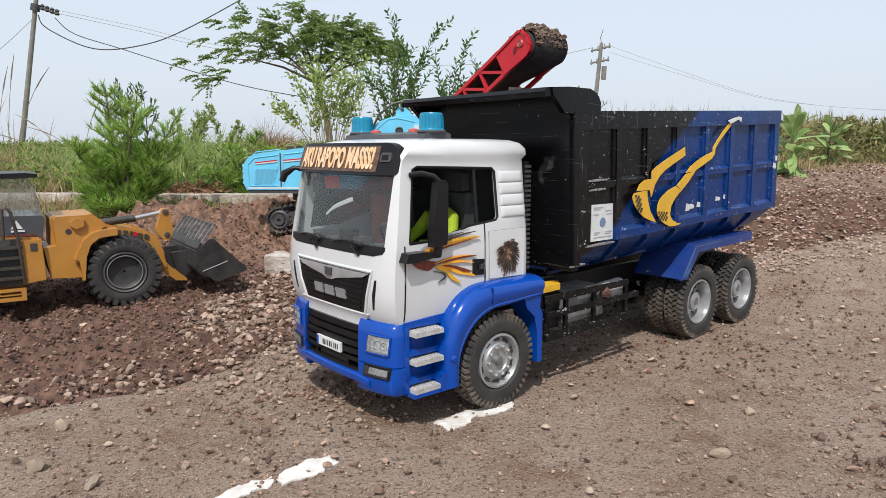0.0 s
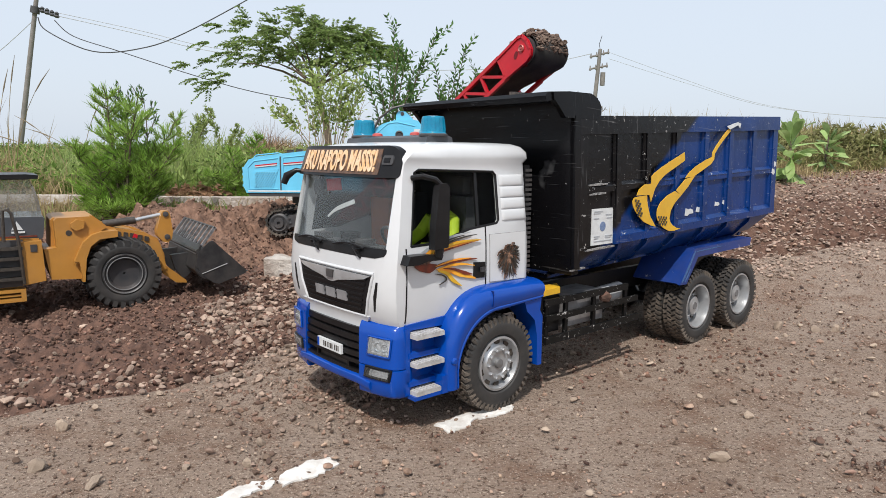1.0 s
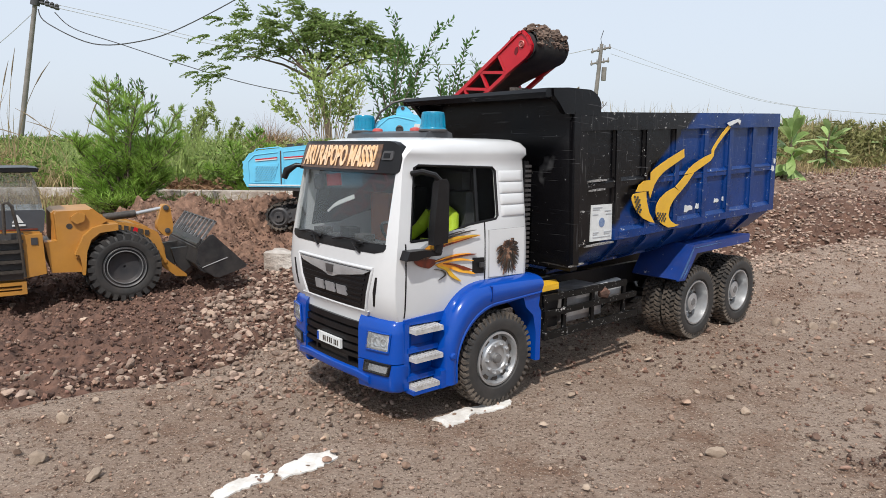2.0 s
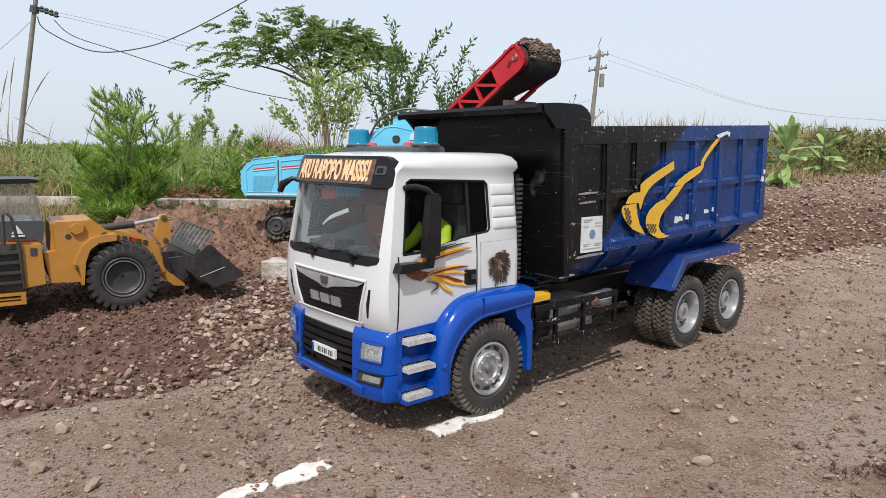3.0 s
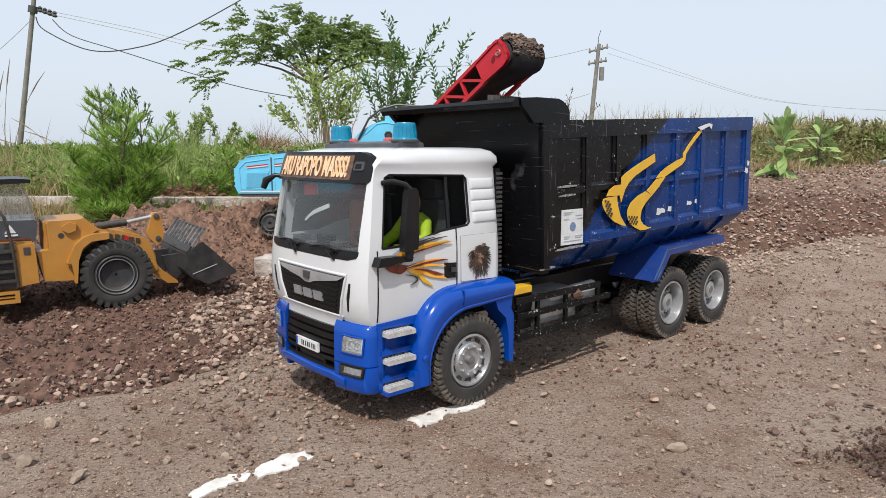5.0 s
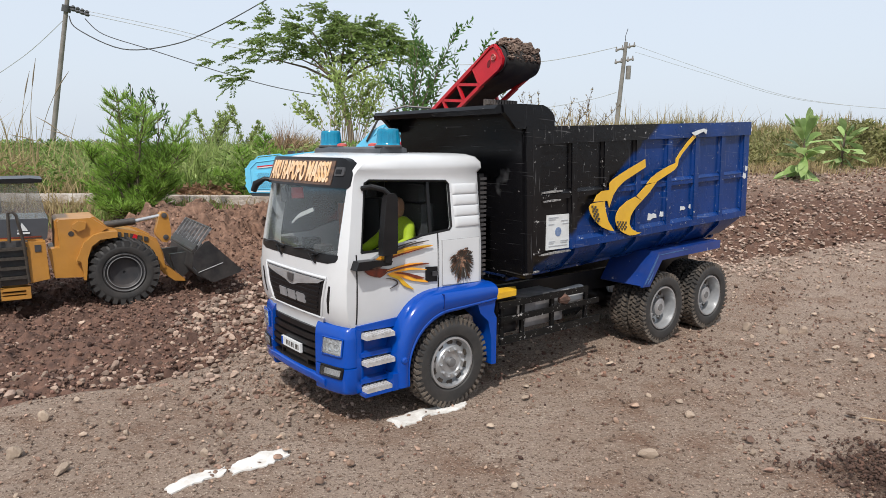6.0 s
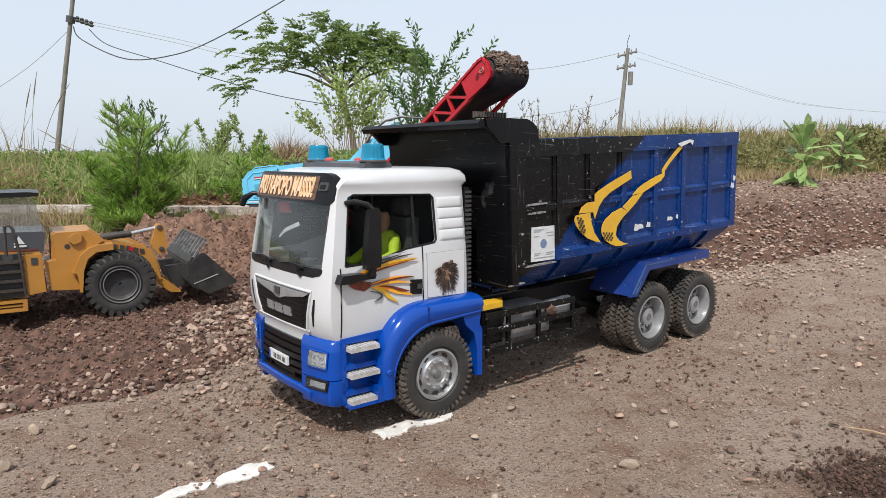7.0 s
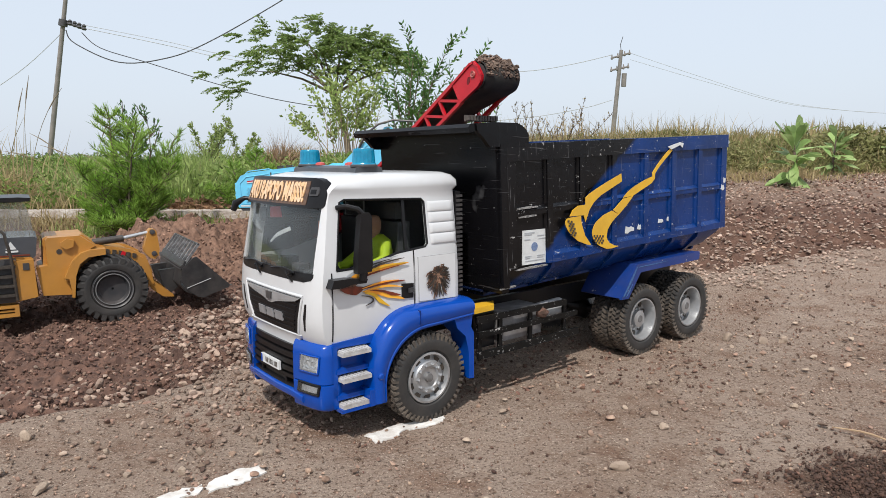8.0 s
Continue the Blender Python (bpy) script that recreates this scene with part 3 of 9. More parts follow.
# upper grille
gr = part("upper_grille", bev(front_patch([(0.0960, 0.0370, 0.1180), (0.112, 0.0320, 0.1240), (0.1285, 0.0270, 0.1285)], 0.0006, 0.003), 0.0004), BLACKP, truck, "black upper radiator grille")
for k in range(7):
    z = 0.0985 + k * 0.0042
    w = 0.038 + (z - 0.096) * 0.3
    part("grille_slat", front_patch([(z, 0.0790 - w, 0.0790 + w), (z + 0.0018, 0.0784 - w, 0.0796 + w)], 0.0011, 0.002), BLACKP, gr)
part("chrome_wing", bev(front_patch([(0.1175, 0.074, 0.081), (0.1200, 0.066, 0.089), (0.1225, 0.049, 0.107), (0.1250, 0.034, 0.121), (0.1282, 0.0275, 0.1278)], 0.0016, 0.003, 20), 0.0004), CHROME, gr, "chrome wing trim")
part("badge", bev(front_patch([(0.1208, 0.0735, 0.0815), (0.1272, 0.0725, 0.0825)], 0.0030, 0.003, 4), 0.0008), DARKGREY, gr, "small dark oval badge")
for v0, w in ((0.0945, 0.0125), (0.0785, 0.0125), (0.0625, 0.0125)):
    part("badge_block", bev(front_patch([(0.1040, v0 - w / 2, v0 + w / 2), (0.1118, v0 - w / 2 + 0.0004, v0 + w / 2 + 0.0004)], 0.0020, 0.002, 4), 0.0005), surf("badge_grey", (0.34, 0.34, 0.35), (0.26, 0.26, 0.27), 90, 0.35, metal=0.3), gr, "raised grey badge block")
rim_pts = [(z, CC + (v - 0.0805) * 1.055) for z, v in [(0.0948, 0.0355), (0.112, 0.0303), (0.1300, 0.0250), (0.1302, 0.1305), (0.112, 0.1258), (0.0948, 0.1195)]]
loop = []
for a, b in zip(rim_pts, rim_pts[1:] + rim_pts[:1]):
    for t in range(8):
        z, v = a[0] + (b[0] - a[0]) * t / 8, a[1] + (b[1] - a[1]) * t / 8
        loop.append((cab_u(z, (v - CC) / (CC - side_v(z))) - 0.0004, v, z))
part("grille_surround", tubem(loop + loop[:1], 0.0012, 8), WHITE, gr)
# corner slits and seams on the white panel
for sgn in (-1, 1):
    rows = []
    for z, a, b in ((0.1005, 0.0545, 0.0558), (0.112, 0.0555, 0.0583), (0.1240, 0.0583, 0.0598)):
        rows.append((z, *sorted((0.0805 + sgn * a, 0.0805 + sgn * b))))
    part("air_slit", front_patch(rows, 0.0006, 0.0015, 4), BLACKP, cab, "black air slit")

# door seam lines, flank panel, louvres, handle
for far in (False, True):
    for x0, z0, z1 in ((-0.0925, 0.092, 0.150), (-0.0085, 0.108, 0.1625)):
        zs = [z0 + (z1 - z0) * k / 8 for k in range(9)]
        side_plate([(x0 + 0.0005 * k / 8, z) for k, z in enumerate(zs)] + [(x0 + 0.0010 + 0.0005 * k / 8, z) for k, z in reversed(list(enumerate(zs)))], 0.0005, 0.001, "door_seam", BLACKP, cab, w=0, far=far)
    side_plate([(-0.0030, 0.1145), (0.0395, 0.1130), (0.0405, 0.1545), (-0.0030, 0.1545)], 0.0010, 0.002, "flank_panel", WHITE, cab, w=0.0008, far=far)
    # grey tube drawn round the raised panel in place of its edge shadow
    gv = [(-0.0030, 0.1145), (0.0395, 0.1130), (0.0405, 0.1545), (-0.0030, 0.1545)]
    part("panel_groove", tubem([(p[0], (side_v(p[1]) - 0.0004) if not far else 2 * CC - side_v(p[1]) + 0.0004, p[1]) for p in gv + gv[:1]], 0.0006, 6), surf("edge_shade_grey", (0.30, 0.30, 0.30), (0.22, 0.22, 0.22), 90, 0.7), cab)
    for k in range(4):
        z = 0.1652 + k * 0.0098
        rings = []
        for x, k_ in ((0.0130, 0.1), (0.0142, 0.75), (0.0165, 1.0), (0.0385, 1.0), (0.0415, 0.8), (0.0430, 0.1)):
            arc = [(z + 0.0047 - 0.0047 * math.cos(t), 0.0017 * k_ * math.sin(t) ** 0.6) for t in [math.pi * i / 10 for i in range(11)]]
            rings.append([(x + (zz - 0.165) * -0.04, (side_v(zz) - o) if not far else 2 * CC - side_v(zz) + o, zz) for zz, o in arc] + [(x, (side_v(z) + 0.001) if not far else 2 * CC - side_v(z) - 0.001, z + 0.0047)])
        part("louvre", loft(bmesh.new(), rings), WHITE, cab)
    part("door_sill", prismm([(-0.0925, 0.0860), (-0.0500, 0.0850), (-0.0500, 0.0925), (-0.0925, 0.0905)], "y", *((0.0125, 0.022) if not far else (2 * CC - 0.022, 2 * CC - 0.0125)), 0.0006), BLUE, cab)
    hd = side_plate([(-0.0225, 0.1198), (-0.0100, 0.1190), (-0.0095, 0.1322), (-0.0222, 0.1330)], 0.0012, 0.002, "door_handle", BLACKP, truck, "black recessed door handle", w=0.0007, far=far)
    if not far:
        part("grip", boxm((-0.0160, 0.0085, 0.1245), (-0.0112, 0.0105, 0.1285), 0.0006), DARKGREY, hd)
    # window gasket
    v = [(p[0], (side_v(p[1]) + 0.0006) if not far else 2 * CC - side_v(p[1]) - 0.0006, p[1]) for p in WIN]
    part("window_gasket", tubem(v + v[:1], 0.0011, 8), BLACKP, truck, "black window gasket")
bm = bmesh.new()
fr = [bm.verts.new((p[0], side_v(p[1]) + 0.0018, p[1])) for p in WIN]
bk = [bm.verts.new((p[0], side_v(p[1]) + 0.0024, p[1])) for p in WIN]
bm.faces.new(fr), bm.faces.new(bk[::-1])
for i in range(len(WIN)):
    bm.faces.new((fr[i], bk[i], bk[(i + 1) % len(WIN)], fr[(i + 1) % len(WIN)]))
sg = part("side_window", bm, SIDEGLASS, truck, "clear side window pane")
sg.visible_shadow = False
# far pane, added and tinted dark to dim what shows through it
bm = bmesh.new()
fr = [bm.verts.new((p[0], 2 * CC - side_v(p[1]) - 0.0018, p[1])) for p in WIN]
bk = [bm.verts.new((p[0], 2 * CC - side_v(p[1]) - 0.0024, p[1])) for p in WIN]
bm.faces.new(fr), bm.faces.new(bk[::-1])
for i in range(len(WIN)):
    bm.faces.new((fr[i], bk[i], bk[(i + 1) % len(WIN)], fr[(i + 1) % len(WIN)]))
part("side_window", bm, glass("tinted_glass", (0.30, 0.31, 0.32), 0.03, 0.4, 0.05), truck, "dark tinted side window pane added to dim the far side")
side_plate([(-0.0155, 0.1610), (-0.0125, 0.1613), (-0.0125, 0.2060), (-0.0155, 0.2060)], -0.0015, 0.002, "window_post", BLACKP, truck, w=0.0003)
# flame stickers on the near door
FL = part("flame_sticker", rib_band([(-0.0790, 0.1400), (-0.0700, 0.1440), (-0.0600, 0.1468), (-0.0400, 0.1500), (-0.0150, 0.1515)], [0.002, 0.0052, 0.0058, 0.0046, 0.0005], "y", 0.0108, 0.0008), ORANGE, truck, "orange, yellow and dark red flame sticker")
for c, w, mt, at in (
        ([(-0.0740, 0.1410), (-0.0630, 0.1440), (-0.0480, 0.1470), (-0.0250, 0.1502)], [0.0006, 0.0016, 0.0014, 0.0004], DARKRED, 0.0103),
        ([(-0.0690, 0.1448), (-0.0560, 0.1484), (-0.0400, 0.1512), (-0.0180, 0.1519)], [0.0006, 0.0018, 0.0018, 0.0004], YELLOW, 0.0102),
        ([(-0.0675, 0.1448), (-0.0543, 0.1503), (-0.0364, 0.1546), (-0.0196, 0.1562)], [0.0005, 0.0016, 0.0013, 0.0004], SOOT, 0.0105),
        ([(-0.0750, 0.1450), (-0.0640, 0.1520), (-0.0470, 0.1560), (-0.0260, 0.1586)], [0.0006, 0.0026, 0.0020, 0.0004], GREYINK, 0.0110),
        ([(-0.0660, 0.1490), (-0.0560, 0.1528), (-0.0440, 0.1552), (-0.0330, 0.1566)], [0.0004, 0.0010, 0.0010, 0.0003], SOOT, 0.0104),
        ([(-0.0845, 0.1362), (-0.0790, 0.1345), (-0.0700, 0.1332), (-0.0625, 0.1345)], [0.0010, 0.0052, 0.0080, 0.0020], DARKRED, 0.0106),
        ([(-0.0800, 0.1385), (-0.0740, 0.1375), (-0.0680, 0.1400), (-0.0620, 0.1440)], [0.0006, 0.0020, 0.0024, 0.0006], BROWNV, 0.0104),
        ([(-0.0690, 0.1330), (-0.0545, 0.1352), (-0.0393, 0.1364), (-0.0190, 0.1360)], [0.0010, 0.0026, 0.0028, 0.0005], DARKRED, 0.0107),
        ([(-0.0640, 0.1340), (-0.0520, 0.1362), (-0.0400, 0.1374), (-0.0260, 0.1372)], [0.0004, 0.0013, 0.0014, 0.0004], ORANGE, 0.0104),
        ([(-0.0630, 0.1312), (-0.0490, 0.1330), (-0.0363, 0.1332), (-0.0219, 0.1306)], [0.0006, 0.0018, 0.0020, 0.0004], ORANGE, 0.0105),
        ([(-0.0620, 0.1312), (-0.0500, 0.1298), (-0.0370, 0.1252), (-0.0200, 0.1194)], [0.0010, 0.0044, 0.0052, 0.0005], ORANGE, 0.0108),
        ([(-0.0560, 0.1318), (-0.0440, 0.1296), (-0.0330, 0.1256), (-0.0240, 0.1235)], [0.0005, 0.0018, 0.0030, 0.0004], DARKRED, 0.0103),
        ([(-0.0610, 0.1300), (-0.0515, 0.1268), (-0.0455, 0.1210), (-0.0360, 0.1150)], [0.0008, 0.0030, 0.0034, 0.0005], YELLOW, 0.0106),
        ([(-0.0640, 0.1280), (-0.0552, 0.1256), (-0.0525, 0.1219), (-0.0600, 0.1186)], [0.0004, 0.0009, 0.0009, 0.0003], SOOT, 0.0107),
        ([(-0.0860, 0.1400), (-0.0810, 0.1430), (-0.0750, 0.1470), (-0.0690, 0.1500)], [0.0004, 0.0018, 0.0018, 0.0004], GREYINK, 0.0111)):
    part("flame_lick", rib_band(c, w, "y", at, 0.0008), mt, FL)
# brown printed patch on the flank panel: dark shaggy strands round a tan middle
BP = part("printed_patch", rib_band([(0.0160, 0.1440), (0.0175, 0.1390), (0.0180, 0.1330), (0.0180, 0.1270)], [0.006, 0.011, 0.010, 0.005], "y", 0.0102, 0.0008, 8), surf("tan_print", (0.34, 0.20, 0.13), (0.12, 0.06, 0.035), 520, 0.5, detail=4), truck, "dark brown printed patch")
rnd = random.Random(7)
for k in range(120):
    t = rnd.uniform(0, 2 * math.pi)
    reach = 0.0095 + 0.0035 * abs(math.cos(t)) + (0.0085 * max(0, -math.sin(t)) ** 3) + rnd.uniform(-0.003, 0.002)
    r0 = rnd.uniform(0.15, 0.75) * reach
    cx, cz = 0.0180, 0.1365
    sway = rnd.uniform(-0.25, 0.25)
    pts = [(cx + r * math.cos(t + sway * q), cz + 1.05 * r * math.sin(t + sway * q) - 0.002 * q) for q, r in ((0, r0), (0.5, (r0 + reach) / 2), (1, reach))]
    part("ink_streak", rib_band(pts, [0.0006, rnd.uniform(0.0010, 0.0019), 0.0002], "y", 0.0098, 0.0005, 3), (SOOT, BROWNV, SOOT)[k % 3], BP)

# near and far mirrors
for far in (False, True):
    s = (lambda p: (p[0], 2 * CC - p[1], p[2])) if far else (lambda p: p)
    m0 = bmesh.new()
    prism(m0, [(-0.0745, 0.1490), (-0.0610, 0.1500), (-0.0600, 0.1560), (-0.0600, 0.1960), (-0.0625, 0.1992), (-0.0680, 0.1992), (-0.0705, 0.1960), (-0.0745, 0.1600)], "y", -0.0010, 0.0062)
    bev(m0, 0.0020, 3)
    for v in m0.verts:
        v.co = s(v.co)
    mi = part("wing_mirror", m0, BLACKP, truck, "black wing mirror on two arms")
    a0 = bmesh.new()
    tube(a0, [s(p) for p in ((-0.082, 0.018, 0.2030), (-0.078, 0.009, 0.2045), (-0.070, 0.004, 0.2020), (-0.066, 0.003, 0.1980))], 0.0022)
    part("upper_arm", a0, BLACKP, mi)
    a1 = bmesh.new()
    prism(a1, [(-0.0975, 0.1385), (-0.0870, 0.1382), (-0.0780, 0.1402), (-0.0640, 0.1400), (-0.0625, 0.1435), (-0.0800, 0.1455), (-0.0945, 0.1455)], "y", 0.0030, 0.0135)
    bev(a1, 0.0018, 2)
    for v in a1.verts:
        v.co = s(v.co)
    part("lower_arm", a1, BLACKP, mi)
    a2 = bmesh.new()
    tube(a2, [s(p) for p in ((-0.068, 0.003, 0.1430), (-0.067, 0.002, 0.1500))], 0.0035)
    part("mirror_neck", a2, BLACKP, mi)
# front-view mirror on the far upper corner
part("corner_mirror", tubem([(-0.094, 0.158, 0.2050), (-0.101, 0.163, 0.2060), (-0.108, 0.168, 0.2010), (-0.110, 0.170, 0.1940)], [0.0018, 0.0022, 0.0036, 0.0028], 10), BLACKP, truck, "black curved corner mirror")
# black ribbed bellows behind the cab
bl = part("rear_bellows", boxm((0.0470, 0.0205, 0.112), (0.0530, 0.158, 0.212), 0.001), BLACKP, truck, "black ribbed bellows behind the cab")
for k in range(22):
    part("bellows_rib", boxm((0.0478, 0.0190, 0.116 + k * 0.0043), (0.0548, 0.160, 0.1183 + k * 0.0043), 0.0005), DARKGREY, bl)

# roof beacon bar
bar = part("beacon_bar", bev(prism(bmesh.new(), [(-0.051, 0.2285), (-0.021, 0.2290), (-0.022, 0.2350), (-0.027, 0.2366), (-0.044, 0.2366), (-0.049, 0.2348)], "y", 0.0400, 0.1580), 0.0022), surf("grey_bar", (0.06, 0.065, 0.075), (0.04, 0.045, 0.05), 60, 0.4, dirt=0.2), truck, "dark grey roof beacon bar")
for v0 in (0.1497, 0.0480):
    be = part("beacon", lathe(bmesh.new(), [(0.0112, 0), (0.0114, 0.0012), (0.0106, 0.002), (0.0103, 0.003), (0.0095, 0.012), (0.0094, 0.0142), (0.0088, 0.0152), (0.0060, 0.0156)], 28, pose(-0.036, v0, 0.2368, 90)), BEACON, truck, "ribbed translucent blue beacon")
    for k in range(18):
        a = 2 * math.pi * k / 18
        part("lens_rib", tubem([(-0.036 + 0.0102 * math.cos(a), v0 + 0.0102 * math.sin(a), 0.2398), (-0.036 + 0.0094 * math.cos(a), v0 + 0.0094 * math.sin(a), 0.2500)], 0.0003, 5), BEACON, be)
    part("beacon_base", lathe(bmesh.new(), [(0.0121, 0), (0.0121, 0.0012), (0.0114, 0.0020)], 28, pose(-0.036, v0, 0.2360, 90)), DARKGREY, be)
for v0 in (0.128, 0.072):
    part("red_lens", lathe(bmesh.new(), [(0.005, 0), (0.0045, 0.002), (0.002, 0.003)], 14, pose(-0.036, v0, 0.2370, 90)), surf("red_lens", (0.5, 0.06, 0.05), (0.45, 0.08, 0.07), 60, 0.3), bar)
part("amber_lens", lathe(bmesh.new(), [(0.003, 0), (0.003, 0.003), (0.0015, 0.004)], 12, pose(-0.030, 0.1660, 0.2320, 90)), ORANGE, bar)

# bumper: two boxy corner blocks, lip, black lower grille
BN, BC = 0.0110, 0.0905
HOUSING = surf("lamp_housing", (0.62, 0.62, 0.63), (0.24, 0.24, 0.25), 300, 0.25, metal=0.15, bump=0.0003, bscale=300)
LENS = glass("lamp_cover", (0.90, 0.92, 0.93), 0.02, 0.45, 0.03)
CORNER = [(-0.0895, BN), (-0.0965, BN), (-0.1000, BN + 0.0008), (-0.1028, BN + 0.0028), (-0.1046, BN + 0.0062), (-0.1068, 0.0240), (-0.1096, 0.0370), (-0.1118, 0.0480)]


def on_corner(t, out, f):
    """A point t along the bumper corner's front face, standing out of it."""
    line = [Vector(p) for p in CORNER[2:]]
    cum = [0.0]
    for a, b in zip(line, line[1:]):
        cum.append(cum[-1] + (b - a).length)
    s = t * cum[-1]
    i = max(k for k in range(len(line) - 1) if cum[k] <= s + 1e-9)
    d = (line[i + 1] - line[i]).normalized()
    p = line[i] + d * (s - cum[i]) + Vector((d.x and -d.y, d.x)) * out
    return p.x, f(p.y)


for far in (False, True):
    f = (lambda v: 2 * CC - v) if far else (lambda v: v)
    fb = (lambda v: 2 * BC - v) if far else (lambda v: v)
    rings = []
    for z, k in ((0.0325, 0.0040), (0.0332, 0.0018), (0.0352, 0.0004), (0.044, 0.0), (0.0555, 0.0), (0.0562, 0.0012), (0.0569, 0.0), (0.080, 0.0004), (0.0862, 0.0014), (0.0895, 0.0034), (0.0918, 0.0064), (0.0930, 0.0105)):
        rim = [(u + k * (0.25 if u > -0.098 else 0.9), fb(v + k * (1.0 if v < 0.02 else 0.35)), z) for u, v in CORNER]
        rings.append(rim + [(-0.0960, fb(0.0480), z), (-0.0880, fb(0.0300), z), (-0.0840, fb(BN + 0.004), z)])
    cb = part("bumper_corner", bev(loft(bmesh.new(), rings), 0.0005, 2, 40), BLUE, truck, "glossy blue bumper corner")
    for nm, t0, t1, z0, z1, lb in (("headlamp", 0.20, 0.74, 0.0668, 0.0800, "clear headlamp with chrome reflectors"), ("fog_lamp", 0.20, 0.82, 0.0482, 0.0555, "narrow fog lamp in a black recess")):
        def strip(a, b, lo, hi, out, deep, sl=0.05):
            rows = []
            for z in (lo, hi):
                sh = -sl * (z - z0) / (z1 - z0)
                fr = [on_corner(a + sh + (b - a) * i / 6, out, fb) for i in range(7)]
                bk = [on_corner(a + sh + (b - a) * i / 6, out - deep, fb) for i in range(7)]
                rows.append([(*p, z) for p in fr] + [(*p, z) for p in bk[::-1]])
            return loft(bmesh.new(), rows)
        hl = part(nm, bev(strip(t0, t1, z0, z1, 0.0006, 0.004), 0.0004), HOUSING if nm == "headlamp" else BLACKP, truck, lb)
        spots = ((0.16, 0.0030), (0.46, 0.0036), (0.78, 0.0034)) if nm == "headlamp" else ((0.30, 0.0022), (0.58, 0.0024))
        for t, r in spots:
            px_, py_ = on_corner(t0 + (t1 - t0) * t, 0.0006, fb)
            part("reflector", lathe(bmesh.new(), [(r, 0.0006), (r, -0.0004), (r * 0.8, -0.0002), (r * 0.45, 0.0010), (r * 0.2, 0.0002)], 16, pose(px_, py_, (z0 + z1) / 2, 0, 0, -66 if not far else -114)), CHROME, hl)
        if nm == "headlamp":
            part("chrome_strip", strip(t1 - 0.10, t1 - 0.01, z0 + 0.0006, z1 - 0.0006, 0.0011, 0.001), CHROME, hl, "bright chrome edge strip")
            part("chrome_strip", strip(t0 + 0.02, t1 - 0.02, z0 + 0.0002, z0 + 0.0016, 0.0011, 0.001), CHROME, hl, "bright chrome edge strip")
        else:
            part("lamp_glass", bev(strip(t0 + 0.03, t0 + 0.42, z0 + 0.0010, z1 - 0.0012, 0.0012, 0.001), 0.0003), LAMP, hl)
            part("chrome_strip", strip(t0 + 0.43, t0 + 0.50, z0 + 0.0010, z1 - 0.0012, 0.0014, 0.001), CHROME, hl, "bright chrome edge strip")
        cv = part("lens_cover", strip(t0, t1, z0, z1, 0.0022, 0.0004), LENS, hl, "clear lens cover")
        cv.visible_shadow = False
        fr = [on_corner(t0 - 0.02 + (t1 - t0 + 0.04) * i / 8, 0.0006, fb) for i in range(9)]
        up = [on_corner(t0 - 0.07 + (t1 - t0 + 0.04) * i / 8, 0.0006, fb) for i in range(9)]
        lp = [(*p, z0 - 0.0008) for p in fr] + [(*p, z1 + 0.0008) for p in up[::-1]]
        part("lamp_surround", tubem(lp + lp[:1], 0.0008, 6), BLUE if nm == "headlamp" else BLACKP, hl)
    # step well, steps and sill
    well = part("step_well", prismm([(-0.0930, 0.0340), (-0.0480, 0.0340), (-0.0480, 0.0900), (-0.0930, 0.0905)], "y", f(0.0180), f(0.0210), 0.0004), BLUE, truck, "blue step well below the door")
    part("well_side", boxm((-0.0935, min(f(BN), f(0.02)), 0.0345), (-0.0892, max(f(BN), f(0.02)), 0.0880), 0.0012), BLUE, well)
    part("well_floor", prismm([(-0.0905, f(0.0030)), (-0.0500, f(0.0030)), (-0.0500, f(0.0185)), (-0.0905, f(0.0185))], "z", 0.0320, 0.0352, 0.0010), BLUE, well)
    for k, z in enumerate((0.0835, 0.0610, 0.0385)):
        st = part("step", bev(prism(bmesh.new(), [(-0.0885, f(0.0030)), (-0.0608, f(0.0030)), (-0.0575, f(0.0180)), (-0.0890, f(0.0180))], "z", z - 0.0034, z), 0.0010), STEP, truck, "grey ribbed step tread")
        for j in range(8):
            x = -0.0875 + j * 0.0034
            part("tread_rib", boxm((x, min(f(0.0028), f(0.0165)), z - 0.0002), (x + 0.0020, max(f(0.0028), f(0.0165)), z + 0.0009), 0.0004), STEP, st)
        if k < 2:
            part("step_riser", boxm((-0.0905, min(f(0.010), f(0.0178)), z - 0.0195), (-0.0600, max(f(0.010), f(0.0178)), z - 0.0155), 0.0008), BLUE, st)
    # wheel arch: a rounded moulding swept over the wheel, thinning to a straight rear end
    stations = [((-0.0470, 0.0345), (-0.0605, 0.0338)), ((-0.0472, 0.0440), (-0.0606, 0.0450)), ((-0.0472, 0.0500), (-0.0606, 0.0560))]
    for k in range(1, 15):
        a = math.radians(88.0 * k / 14)
        stations.append(((-0.0474 * math.cos(a), 0.0440 + 0.0474 * math.sin(a)), (-0.0080 - 0.0526 * math.cos(a) ** 0.82, 0.0560 + 0.0570 * math.sin(a) ** 0.90)))
    stations += [((0.0160, 0.0922), (0.0160, 0.1130)), ((0.0340, 0.0934), (0.0340, 0.1128)), ((0.0480, 0.0942), (0.0480, 0.1126)), ((0.0522, 0.0950), (0.0522, 0.1118)), ((0.0538, 0.0965), (0.0538, 0.1100))]
    rings = []
